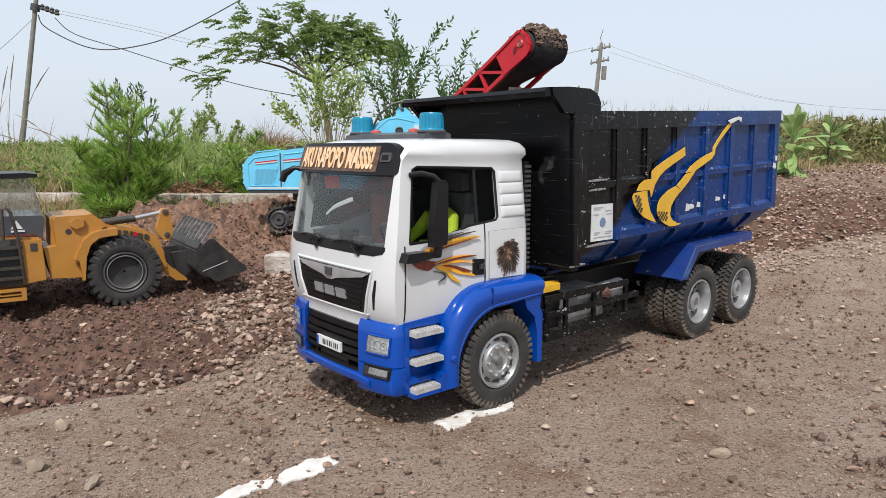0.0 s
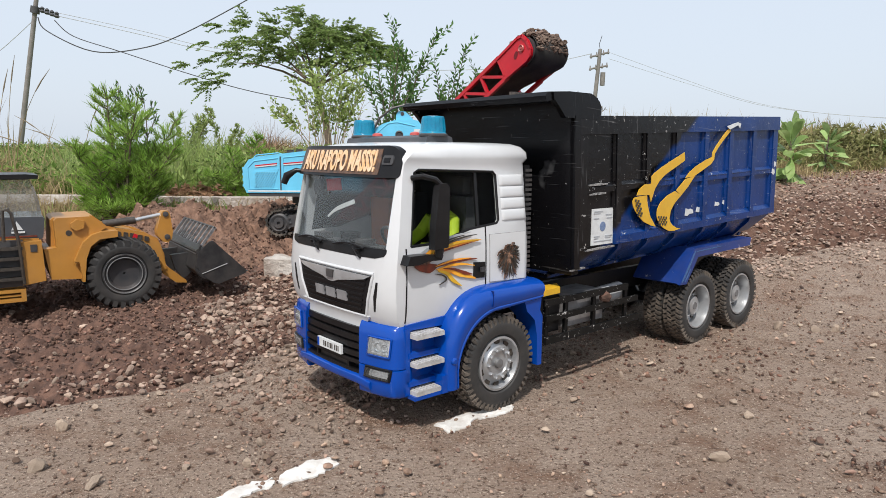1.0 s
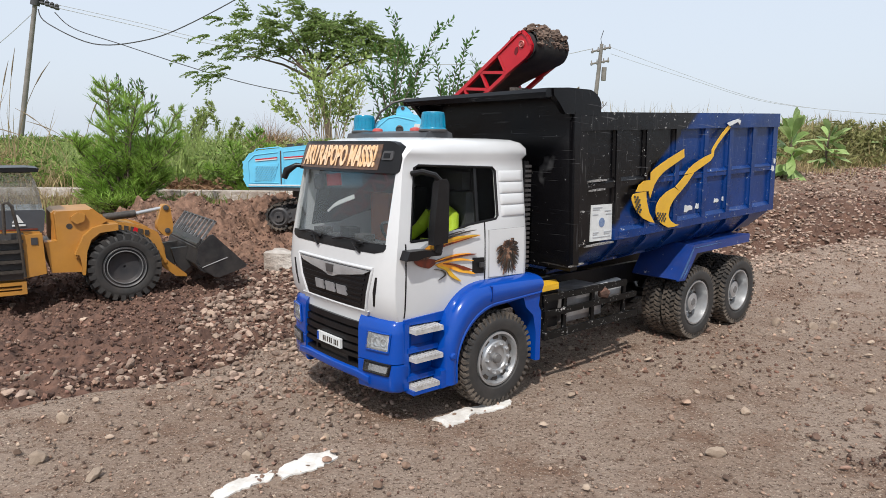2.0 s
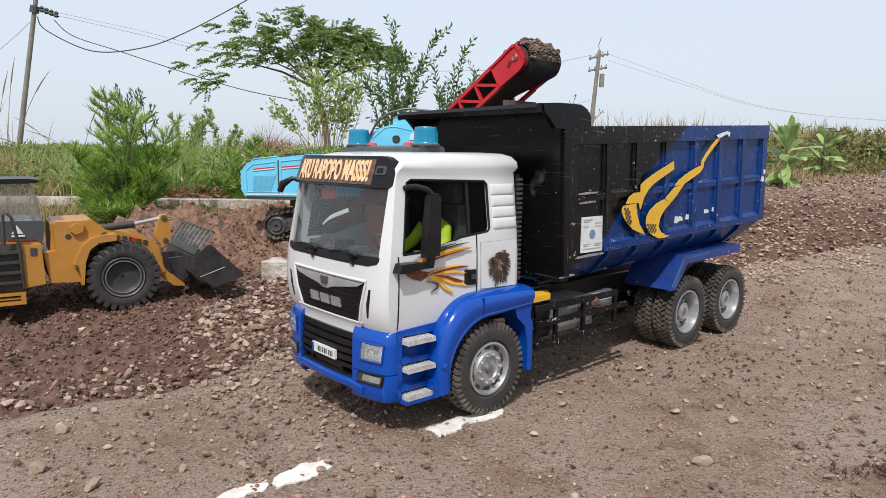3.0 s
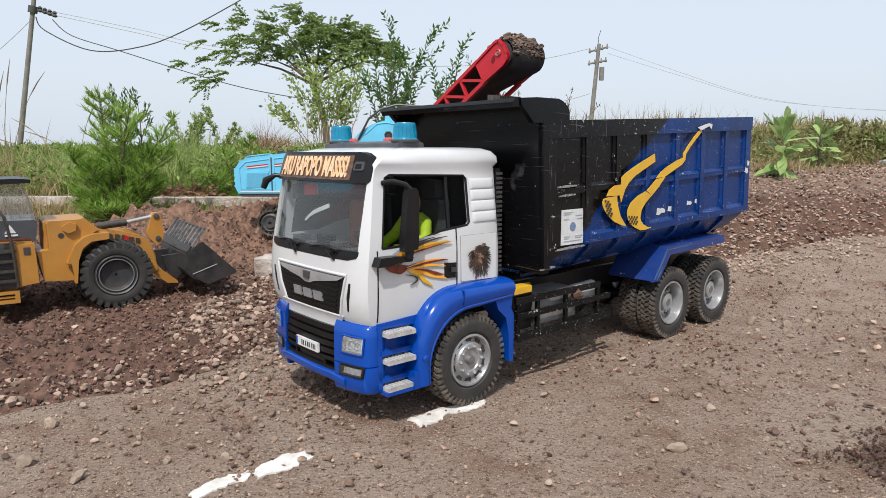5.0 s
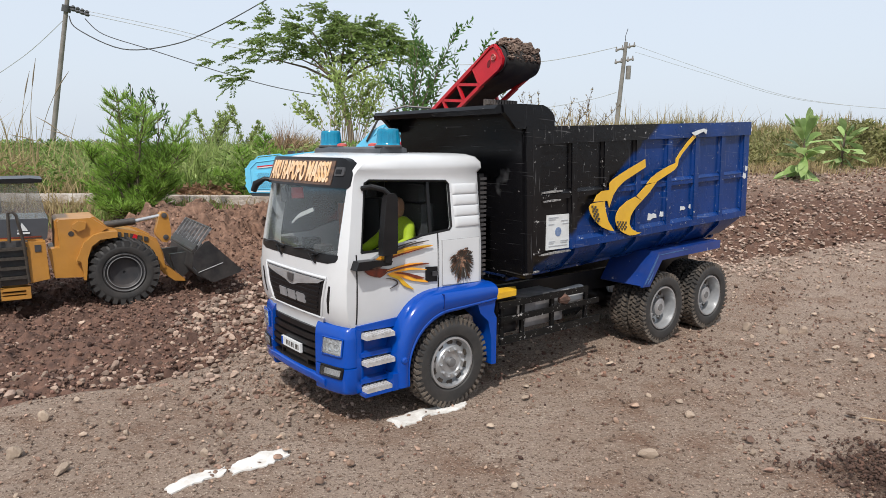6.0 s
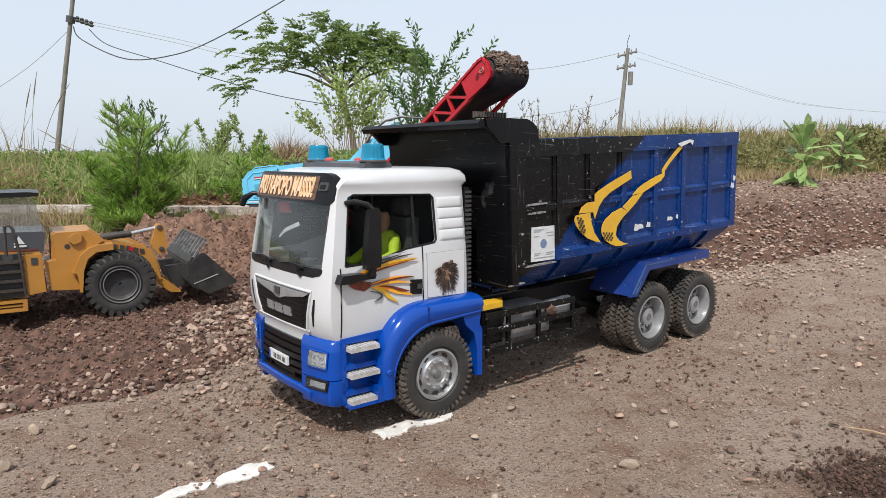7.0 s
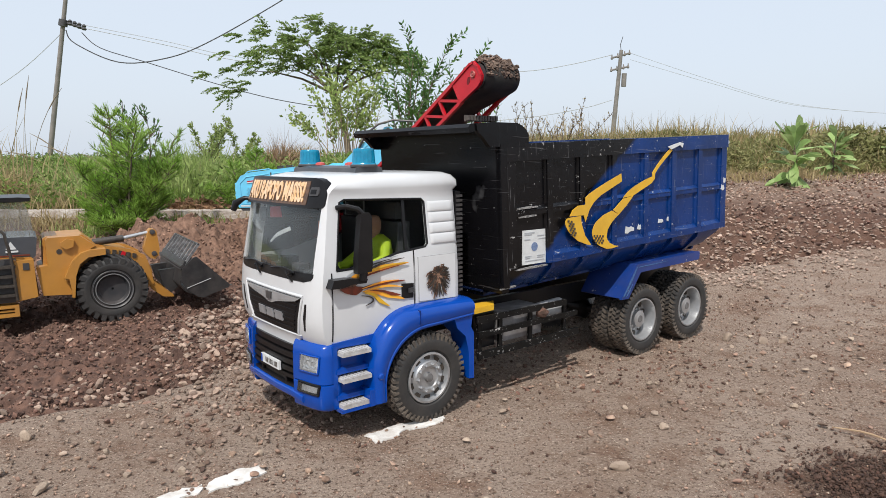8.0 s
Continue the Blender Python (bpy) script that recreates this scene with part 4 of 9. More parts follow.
    for k, (pi, po) in enumerate(stations):
        end = 0.0018 if k == len(stations) - 1 else 0.0
        sec = [(0.0, 0.0240), (0.0, 0.0016), (0.03, 0.0002), (0.09, -0.0008), (0.14, -0.0008), (0.17, -0.0002), (0.21, -0.0006), (0.45, -0.0022), (0.62, -0.0020), (0.76, -0.0008), (0.86, 0.0014), (0.93, 0.0044), (0.98, 0.0084), (1.0, 0.0120), (1.0, 0.0240)]
        rings.append([(pi[0] + (po[0] - pi[0]) * s, f(v + end), pi[1] + (po[1] - pi[1]) * s) for s, v in sec])
    wa = part("wheel_arch", loft(bmesh.new(), rings), BLUE, truck, "glossy blue moulded wheel arch")
    part("arch_leg", prismm([(0.0290, 0.0960), (0.0330, 0.0850), (0.0430, 0.0760), (0.0470, 0.0600), (0.0475, 0.0335), (0.0535, 0.0330), (0.0535, 0.0780), (0.0500, 0.0840), (0.0520, 0.0960)], "y", f(0.0010), f(0.0240), 0.0014), BLUE, wa)
    part("arch_foot", boxm((-0.0640, min(f(0.0015), f(0.018)), 0.0325), (-0.0470, max(f(0.0015), f(0.018)), 0.0470), 0.0016), BLUE, wa)
    ys_ = sorted((f(-0.0026), f(0.0020)))
    part("arch_seam", boxm((-0.0124, ys_[0], 0.0965), (-0.0119, ys_[1], 0.1095), 0), surf("seam_blue", (0.001, 0.02, 0.16), (0.001, 0.02, 0.15), 40, 0.4), wa)
    part("arch_stud", lathe(bmesh.new(), [(0.0030, 0.002), (0.0030, -0.0012), (0.0018, -0.0024)], 14, pose(-0.0545, f(-0.001), 0.0580, 0, 0, 180 if far else 0)), BLUE, wa)
lip = []
for v in [0.0355 + 0.0050 * k for k in range(23)]:
    s = (v - BC) / 0.0605
    lo = 0.0392 - 0.0034 * max(0.0, (abs(s) - 0.62) / 0.38) ** 1.3
    u = -0.1148 + 0.0034 * s * s + 0.0020 * abs(s) ** 8
    lip.append([(u + 0.0012, v, lo), (u, v, lo + 0.0022), (u + 0.0004, v, lo + 0.0058), (u + 0.0022, v, lo + 0.0072), (u + 0.0105, v, lo + 0.0072), (u + 0.0105, v, lo)])
part("bumper_lip", loft(bmesh.new(), lip), BLUE, truck, "glossy blue bumper lip")
lg = part("lower_grille", bev(prism(bmesh.new(), [(-0.1040, 0.0475), (-0.1050, BC), (-0.1040, 0.1335), (-0.0960, 0.1335), (-0.0960, 0.0475)], "z", 0.0400, 0.0870), 0.0006), BLACKP, truck, "black slatted lower grille")
for z, o, hh in ((0.0815, 0.0, 0.0026), (0.0748, 0.0010, 0.0024), (0.0686, 0.0018, 0.0022), (0.0622, 0.0022, 0.0022), (0.0560, 0.0020, 0.0016), (0.0475, 0.0014, 0.0012)):
    part("grille_bar", bev(prism(bmesh.new(), [(-0.1082 - o, 0.0480), (-0.1100 - o, 0.0640), (-0.1106 - o, BC), (-0.1100 - o, 0.1170), (-0.1082 - o, 0.1330), (-0.103, 0.1330), (-0.103, 0.0480)], "z", z - hh, z + hh), 0.0014, 3), BLACKP, lg)
part("intake", boxm((-0.1080, 0.068, 0.0490), (-0.1000, 0.113, 0.0545), 0.001), SOOT, lg)
for v in (0.0660, 0.1150):
    part("grille_bar", boxm((-0.1105, v - 0.0012, 0.0470), (-0.1030, v + 0.0012, 0.0565), 0.0005), BLACKP, lg)
pl = part("number_plate", boxm((-0.1152, 0.0695, 0.0588), (-0.1130, 0.1065, 0.0668), 0.0005), PAPER, truck, "white number plate with blue end band")
part("blue_band", boxm((-0.1156, 0.1035, 0.0592), (-0.1146, 0.1060, 0.0664), 0.0002), BLUE, pl)
for a, b in ((0.1005, 0.0990), (0.0978, 0.0962), (0.0940, 0.0925), (0.0905, 0.0888), (0.0876, 0.0862), (0.0832, 0.0820), (0.0808, 0.0794), (0.0780, 0.0768)):
    part("plate_bar", boxm((-0.1155, b - 0.004, 0.0606), (-0.1146, a - 0.004, 0.0650), 0.0001), SOOT, pl)
# white chin under the upper grille
part("chin_panel", bev(front_patch([(0.0836, 0.0455, 0.1235), (0.0850, 0.0430, 0.1250), (0.0900, 0.0365, 0.1275), (0.0935, 0.0330, 0.1290), (0.0950, 0.0320, 0.1290)], 0.0016, 0.006, 24), 0.0008), WHITE, truck, "white chin panel below the grille")

# inside of the cab
part("dashboard", prismm([(-0.1000, 0.098), (-0.0800, 0.098), (-0.0780, 0.136), (-0.0860, 0.1430), (-0.0950, 0.1430)], "y", 0.023, 0.156, 0.003), SEATC, truck, "dark dashboard")
part("cab_floor", boxm((-0.085, 0.019, 0.0945), (0.042, 0.160, 0.1000), 0.001), SEATC, truck)
part("rear_lining", boxm((0.032, 0.022, 0.100), (0.042, 0.157, 0.212), 0.002), SEATC, truck)
part("roof_lining", boxm((-0.080, 0.026, 0.2135), (0.040, 0.153, 0.2160), 0.001), SEATC, truck)
stw = part("steering_wheel", lathe(bmesh.new(), [(0.0150 + 0.0014 * math.cos(a), 0.0014 * math.sin(a)) for a in [2 * math.pi * k / 8 for k in range(8)]], 24, pose(-0.072, 0.052, 0.150, 90, 55, 0), True), DARKGREY, truck, "dark steering wheel")
part("steering_column", tubem([(-0.072, 0.052, 0.150), (-0.085, 0.052, 0.136)], 0.003), DARKGREY, stw)
for v0 in (0.035, 0.105):
    se = part("cab_seat", boxm((-0.040, v0, 0.100), (0.000, v0 + 0.036, 0.125), 0.004), SEATC, truck, "dark cab seat")
    part("seat_back", boxm((-0.008, v0 + 0.002, 0.118), (0.006, v0 + 0.034, 0.185), 0.004), SEATC, se)
    part("headrest", boxm((-0.006, v0 + 0.009, 0.187), (0.003, v0 + 0.027, 0.202), 0.003), SEATC, se)


def doll(name, m, label, s=1.0):
    """A plain moulded figure: body, arms and head in one mesh."""
    bm = bmesh.new()
    loft(bm, [[(0.011 * k * math.cos(a) + 0.002, 0.017 * w * math.sin(a), z) for a in [2 * math.pi * i / 16 for i in range(16)]] for z, k, w in ((0, 0.9, 0.8), (0.015, 0.95, 0.85), (0.030, 1.0, 1.0), (0.040, 0.8, 0.95), (0.045, 0.4, 0.4))])
    for sg in (-1, 1):
        tube(bm, [(0, sg * 0.015, 0.038), (-0.006, sg * 0.022, 0.024), (-0.026, sg * 0.017, 0.016), (-0.034, sg * 0.013, 0.018)], [0.0055, 0.0058, 0.0045, 0.003], 10)
    n = len(bm.faces)
    lathe(bm, [(0.003, 0.040), (0.0032, 0.0455), (0.0052, 0.0470), (0.0064, 0.0520), (0.0064, 0.0570), (0.0048, 0.0615), (0.002, 0.0630)], 16, pose(-0.002, 0, 0, 90))
    bm.faces.ensure_lookup_table()
    for i, fc in enumerate(bm.faces):
        fc.material_index = 1 if i >= n else 0
    ob = part(name, bm, [LIME, SKIN], None, label)
    ob.matrix_world = m @ Matrix.Scale(s, 4)
    return tagged(ob, category="doll")


TM = pose(*TRUCK_AT, 0, 0, TRUCK_TURN)
doll("driver_doll", TM @ pose(-0.019, 0.056, 0.1280), "plain lime-shirted driver doll seated in the cab", 1.0)
part("red_pennant", prismm([(0.1040, 0.2005), (0.1260, 0.1990), (0.1250, 0.1890), (0.1020, 0.1905)], "x", -0.0920, -0.0912, 0.0003), REDP, truck, "red cloth pennant behind the windscreen")
part("pale_strap", rib_band([(0.1180, 0.1672), (0.1090, 0.1722), (0.0990, 0.1762), (0.0765, 0.1825)], [0.0014, 0.0024, 0.0034, 0.0034], "x", -0.0962, 0.0008), PAPER, truck, "pale band set behind the windscreen")
part("orange_seat_cover", boxm((-0.0300, 0.1200, 0.1350), (-0.0240, 0.1480, 0.1800), 0.003), surf("faded_orange_cloth", (0.50, 0.16, 0.07), (0.40, 0.12, 0.06), 90, 0.8), truck, "faded orange seat cover")
for k in range(5):
    part("dash_clutter", boxm((-0.0960, 0.040 + 0.022 * k, 0.1425), (-0.0850, 0.054 + 0.022 * k, 0.1480 + 0.004 * (k % 3)), 0.0015), (SEATC, DARKGREY, BLACKP)[k % 3], truck)
hang = part("mirror_stalk", tubem([(-0.0905, 0.1365, 0.2040), (-0.0930, 0.1365, 0.1960)], 0.0010, 6), BLACKP, truck)
part("inner_mirror", prismm([(0.1310, 0.1850), (0.1420, 0.1850), (0.1440, 0.1930), (0.1400, 0.1985), (0.1330, 0.1985), (0.1295, 0.1930)], "x", -0.0945, -0.0920, 0.0012), BLACKP, hang)

# ---- wheels ----


HUBG = surf("dull_hub", (0.20, 0.20, 0.20), (0.14, 0.14, 0.14), 120, 0.5, metal=0.4, dirt=0.3)


def tyre_and_rim(name, x, z, r, y0, w, rim_r, deep, sgn, parent, front=False):
    """y0: outer face; w: tyre width; sgn: +1 when the outer face looks to the near side."""
    m = pose(x, y0, z) @ (Matrix.Identity(4) if sgn > 0 else Matrix.Rotation(math.pi, 4, "Z"))
    wh = new(name)
    wh.parent = parent
    wh.matrix_local = m
    prof = [(rim_r, 0.003), (rim_r + 0.002, 0.0006), (rim_r + (r - rim_r) * 0.5, -0.0006), (r - 0.0045, 0.0008), (r - 0.0022, 0.003), (r - 0.0018, w * 0.5), (r - 0.0022, w - 0.003), (r - 0.0045, w - 0.0008), (rim_r + 0.002, w - 0.0006), (rim_r, w - 0.003)]
    ty = part("tyre", lathe(bmesh.new(), prof, 64, None, True), SIDEWALL, wh, "dusty black rubber tyre")
    bm = bmesh.new()
    n = 44
    rows = 4
    for k in range(n):
        for j in range(rows):
            a = 2 * math.pi * (k + 0.5 * (j % 2)) / n
            y = 0.0006 + (w - 0.0012) * (j + 0.5) / rows
            hw = (w - 0.0012) / rows * 0.46
            ha = r * math.pi / n * (0.62 if not front else 0.60)
            rr = r - 0.0003 - (0.0006 if j in (0, rows - 1) else 0)
            sk = 0.0012 * (1 if j % 2 else -1)
            mm = Matrix.Rotation(-a, 4, "Y") @ pose(rr, y, 0)
            vs = box(bm, (-0.0028, -hw, -ha), (0.0004, hw, ha))
            for v in vs:
                v.co.z += sk * v.co.y / hw
                if v.co.x > 0:
                    v.co.z *= 0.88
            bmesh.ops.transform(bm, matrix=mm, verts=vs)
    # shoulder lugs
    for k in range(n):
        a = 2 * math.pi * (k + 0.25) / n
        for ys in (0.0002, w - 0.0022):
            mm = Matrix.Rotation(-a, 4, "Y") @ pose(r - 0.0042, ys, 0)
            vs = box(bm, (-0.0022, 0, -0.0011), (0.0024 if front else 0.0034, 0.002, 0.0011))
            bmesh.ops.transform(bm, matrix=mm, verts=vs)
    part("tread", bm, RUBBER, ty, "dust-caked tread blocks", smooth=False)
    if front:
        rp = [(rim_r, 0.004), (rim_r - 0.0004, 0.0010), (rim_r - 0.0022, 0.0008), (rim_r - 0.0032, 0.0030), (rim_r - 0.0044, 0.0064), (rim_r * 0.72, 0.0052), (rim_r * 0.64, 0.0034), (rim_r * 0.60, 0.0022), (rim_r * 0.44, 0.0020), (rim_r * 0.41, 0.0034), (rim_r * 0.34, 0.0036), (rim_r * 0.1, 0.0036)]
    else:
        rp = [(rim_r, 0.004), (rim_r - 0.0006, 0.0012), (rim_r - 0.0022, 0.0012), (rim_r - 0.0030, 0.0040), (rim_r - 0.0038, deep * 0.6), (rim_r - 0.0046, deep), (rim_r * 0.52, deep), (rim_r * 0.48, deep - 0.003), (rim_r * 0.40, deep - 0.0040), (rim_r * 0.38, deep - 0.0085), (rim_r * 0.1, deep - 0.0095)]
    ri = part("rim", lathe(bmesh.new(), rp + [(rim_r * 0.1, deep + 0.004), (rim_r, deep + 0.004)], 48, None, True), SILVER, wh, "silver dished rim")
    for k in range(10):
        a = 2 * math.pi * k / 10
        rr, yy = (rim_r * 0.52, 0.0018) if front else (rim_r * 0.47, deep - 0.0035)
        part("wheel_nut", lathe(bmesh.new(), [(0.0016, 0.001), (0.0016, -0.0014), (0.0009, -0.0022)], 6, pose(rr * math.cos(a), yy, rr * math.sin(a))), SILVER, ri)
        rr, yy = (rim_r * 0.775, 0.0052) if front else (rim_r * 0.70, deep - 0.0006)
        part("rim_hole", lathe(bmesh.new(), [(0.0030, 0.0012), (0.0030, -0.0005)], 12, pose(rr * math.cos(a + 0.31), yy, rr * math.sin(a + 0.31), 0, -math.degrees(a + 0.31), 0) @ Matrix.Diagonal((1.35 if front else 1.0, 1, 1, 1))), SOOT, ri)
    part("hub_cap", lathe(bmesh.new(), [(rim_r * 0.19, 0.005 if front else deep - 0.002), (rim_r * 0.18, 0.0024 if front else deep - 0.0085), (rim_r * 0.16, 0.0008 if front else deep - 0.0098), (rim_r * 0.05, 0.0006 if front else deep - 0.0100)], 20), HUBG, ri)
    return wh


W2 = 2 * CC
for sgn in (1, -1):
    def yy(v):
        return v if sgn > 0 else W2 - v
    tyre_and_rim("wheel", 0.0, 0.0445, 0.0415, yy(0.0), 0.024, 0.0240, 0.010, sgn, truck, True)
    for x, z in ((0.3175, 0.0495), (0.4185, 0.0510)):
        tyre_and_rim("wheel", x, z, 0.0425, yy(-0.0070), 0.022, 0.0262, 0.0150, sgn, truck)
        tyre_and_rim("wheel", x, z, 0.0425, yy(0.0185), 0.022, 0.0262, 0.006, sgn, truck)

# ---- chassis ----
for v0 in (0.058, 0.115):
    part("chassis_rail", boxm((-0.08, v0, 0.068), (0.470, v0 + 0.006, 0.092), 0.0008), BLACKP, truck, "black chassis rail")
for x, z in ((0.0, 0.0445), (0.3175, 0.0495), (0.4185, 0.0510)):
    ax = part("axle", tubem([(x, 0.022, z), (x, W2 - 0.022, z)], 0.006, 12), BLACKP, truck)
    part("differential", lathe(bmesh.new(), [(0.004, -0.016), (0.014, -0.008), (0.014, 0.008), (0.004, 0.016)], 16, pose(x, CC, z)), BLACKP, ax)
for far in (False, True):
    f = (lambda v: 2 * CC - v) if far else (lambda v: v)

    def bx(a, b):
        lo = [min(a[i], b[i]) for i in range(3)]
        hi = [max(a[i], b[i]) for i in range(3)]
        return lo, hi
    RAILM = surf("scuffed_black_rail", (0.005, 0.005, 0.005), (0.008, 0.008, 0.008), 60, 0.45, dirt=0.03, chips=-0.008, spec=0.15, chip_scale=260)
    gd = part("side_guard", boxm(*bx((0.0600, f(0.0040), 0.0845), (0.1900, f(0.0065), 0.0905)), 0.0006), RAILM, truck, "scuffed black side guard rails")
    for a, b, z0, z1 in ((0.0615, 0.2070, 0.0700, 0.0755), (0.0615, 0.2095, 0.0485, 0.0555)):
        bm = bmesh.new()
        box(bm, *bx((a, f(0.0030), z0), (b, f(0.0060), z1)))
        for v in bm.verts:
            v.co.z += 0.0145 * (v.co.x - 0.06) * 0.4
        part("guard_rail", bev(bm, 0.0006), RAILM, gd)
    for x in (0.0640, 0.0920, 0.1350, 0.1880):
        part("guard_post", boxm(*bx((x, f(0.0065), 0.0490), (x + 0.0045, f(0.0095), 0.0900)), 0.0006), RAILM, gd)
    part("fuel_tank", boxm(*bx((0.098, f(0.012), 0.058), (0.158, f(0.046), 0.088)), 0.004), surf("dull_grey_tank", (0.22, 0.22, 0.225), (0.10, 0.10, 0.102), 50, 0.5, dirt=0.5), truck, "dull grey fuel tank")
    at = part("air_tank", tubem([(0.150, f(0.020), 0.078), (0.152, f(0.020), 0.078), (0.196, f(0.020), 0.080), (0.198, f(0.020), 0.080)], [0.006, 0.0095, 0.0095, 0.006], 16), surf("light_grey_tank", (0.42, 0.43, 0.44), (0.34, 0.35, 0.36), 60, 0.45, dirt=0.3), truck, "light grey air tank")
    part("battery_box", boxm(*bx((0.064, f(0.014), 0.056), (0.092, f(0.046), 0.090)), 0.002), BLACKP, truck)
    part("step_plate", prismm([(0.0545, f(0.008)), (0.0880, f(0.010)), (0.1000, f(0.024)), (0.0545, f(0.030))], "z", 0.0930, 0.0985, 0.0012), YELLOW, truck, "yellow plastic step plate")
    # rear mudguard: sloped front sheet, flat top, outer lip
    mg = part("mudguard", prismm([(0.2740, 0.0800), (0.3000, 0.1150), (0.4300, 0.1185), (0.4300, 0.1215), (0.2985, 0.1185), (0.2710, 0.0815)], "y", f(-0.0060), f(0.0520), 0.0006), surf("worn_dark_blue", (0.003, 0.036, 0.21), (0.003, 0.028, 0.16), 40, 0.35, dirt=0.15, chips=-0.03, chip_scale=90), truck, "dark blue scuffed rear mudguard")
    part("mudguard_lip", prismm([(0.2695, 0.0805), (0.2835, 0.0800), (0.3055, 0.1085), (0.4310, 0.1115), (0.4320, 0.1215), (0.2980, 0.1185)], "y", f(-0.0085), f(-0.0055), 0.0007), MATS["worn_dark_blue"], mg)
    for (xa, za), (xb, zb), wd in (((0.2735, 0.0830), (0.2985, 0.1155), 0.0026), ((0.3010, 0.1150), (0.3600, 0.1166), 0.0012), ((0.2790, 0.0825), (0.2900, 0.0965), 0.0016)):
        part("scuff", rib_band([(xa, za), ((xa + xb) / 2 + 0.0006, (za + zb) / 2), (xb, zb)], [wd * 0.4, wd, wd * 0.3], "y", f(-0.0089) - (0.0004 if far else 0), 0.0008, 5), surf("scuffed_blue", (0.06, 0.15, 0.30), (0.02, 0.07, 0.22), 500, 0.5, detail=8), mg, "pale scuffed edge")
    part("guard_strut", tubem([(0.36, f(0.03), 0.112), (0.365, f(0.055), 0.088)], 0.003), BLACKP, mg)
part("mud_on_guard", tubem([(0.146, 0.006, 0.0805), (0.152, 0.004, 0.0815), (0.160, 0.006, 0.0805)], [0.003, 0.006, 0.003], 8), CLODM, truck, "lump of dried mud")

# ---- tipper body ----


def tip(bm):
    """Lays a mesh into the tipper's slight rearward rise."""
    bmesh.ops.transform(bm, matrix=pose(0.10, 0, 0.19) @ Matrix.Rotation(radians(-2.15), 4, "Y") @ pose(-0.10, 0, -0.19), verts=bm.verts)
    return bm


def tipper_paint():
    m = surf("tipper_paint", (0.001, 0.032, 0.165), (0.001, 0.023, 0.115), 22, 0.27, bump=0.0004, bscale=60, dirt=0.05, chips=-0.030, dirt_col=(0.16, 0.14, 0.14), scratch=0.22, chip_scale=190, spec=0.22)
    N, L = m.node_tree.nodes, m.node_tree.links
    bs = N["Principled BSDF"]
    mixes = [n for n in N if n.bl_idname == "ShaderNodeMix"]
    base = mixes[0]
    tc = N["Texture Coordinate"]
    sep = N.new("ShaderNodeSeparateXYZ")
    L.new(tc.outputs["Object"], sep.inputs[0])
    e = N.new("ShaderNodeMath")
    e.operation = "MULTIPLY_ADD"
    L.new(sep.outputs[2], e.inputs[0])
    e.inputs[1].default_value, e.inputs[2].default_value = -1.24, 1.24 * 0.155 - 0.152
    d = N.new("ShaderNodeMath")
    d.operation = "ADD"
    L.new(sep.outputs[0], d.inputs[0])
    L.new(e.outputs[0], d.inputs[1])
    r = N.new("ShaderNodeMapRange")
    r.inputs[1].default_value, r.inputs[2].default_value = -0.004, 0.004
    L.new(d.outputs[0], r.inputs[0])
    x = N.new("ShaderNodeMix")
    x.data_type = "RGBA"
    L.new(r.outputs[0], x.inputs[0])
    x.inputs[6].default_value = (0.0026, 0.0026, 0.0034, 1)
    dst = [l.to_socket for l in base.outputs[2].links]
    L.new(base.outputs[2], x.inputs[7])
    for s in dst:
        L.new(x.outputs[2], s)
    return m


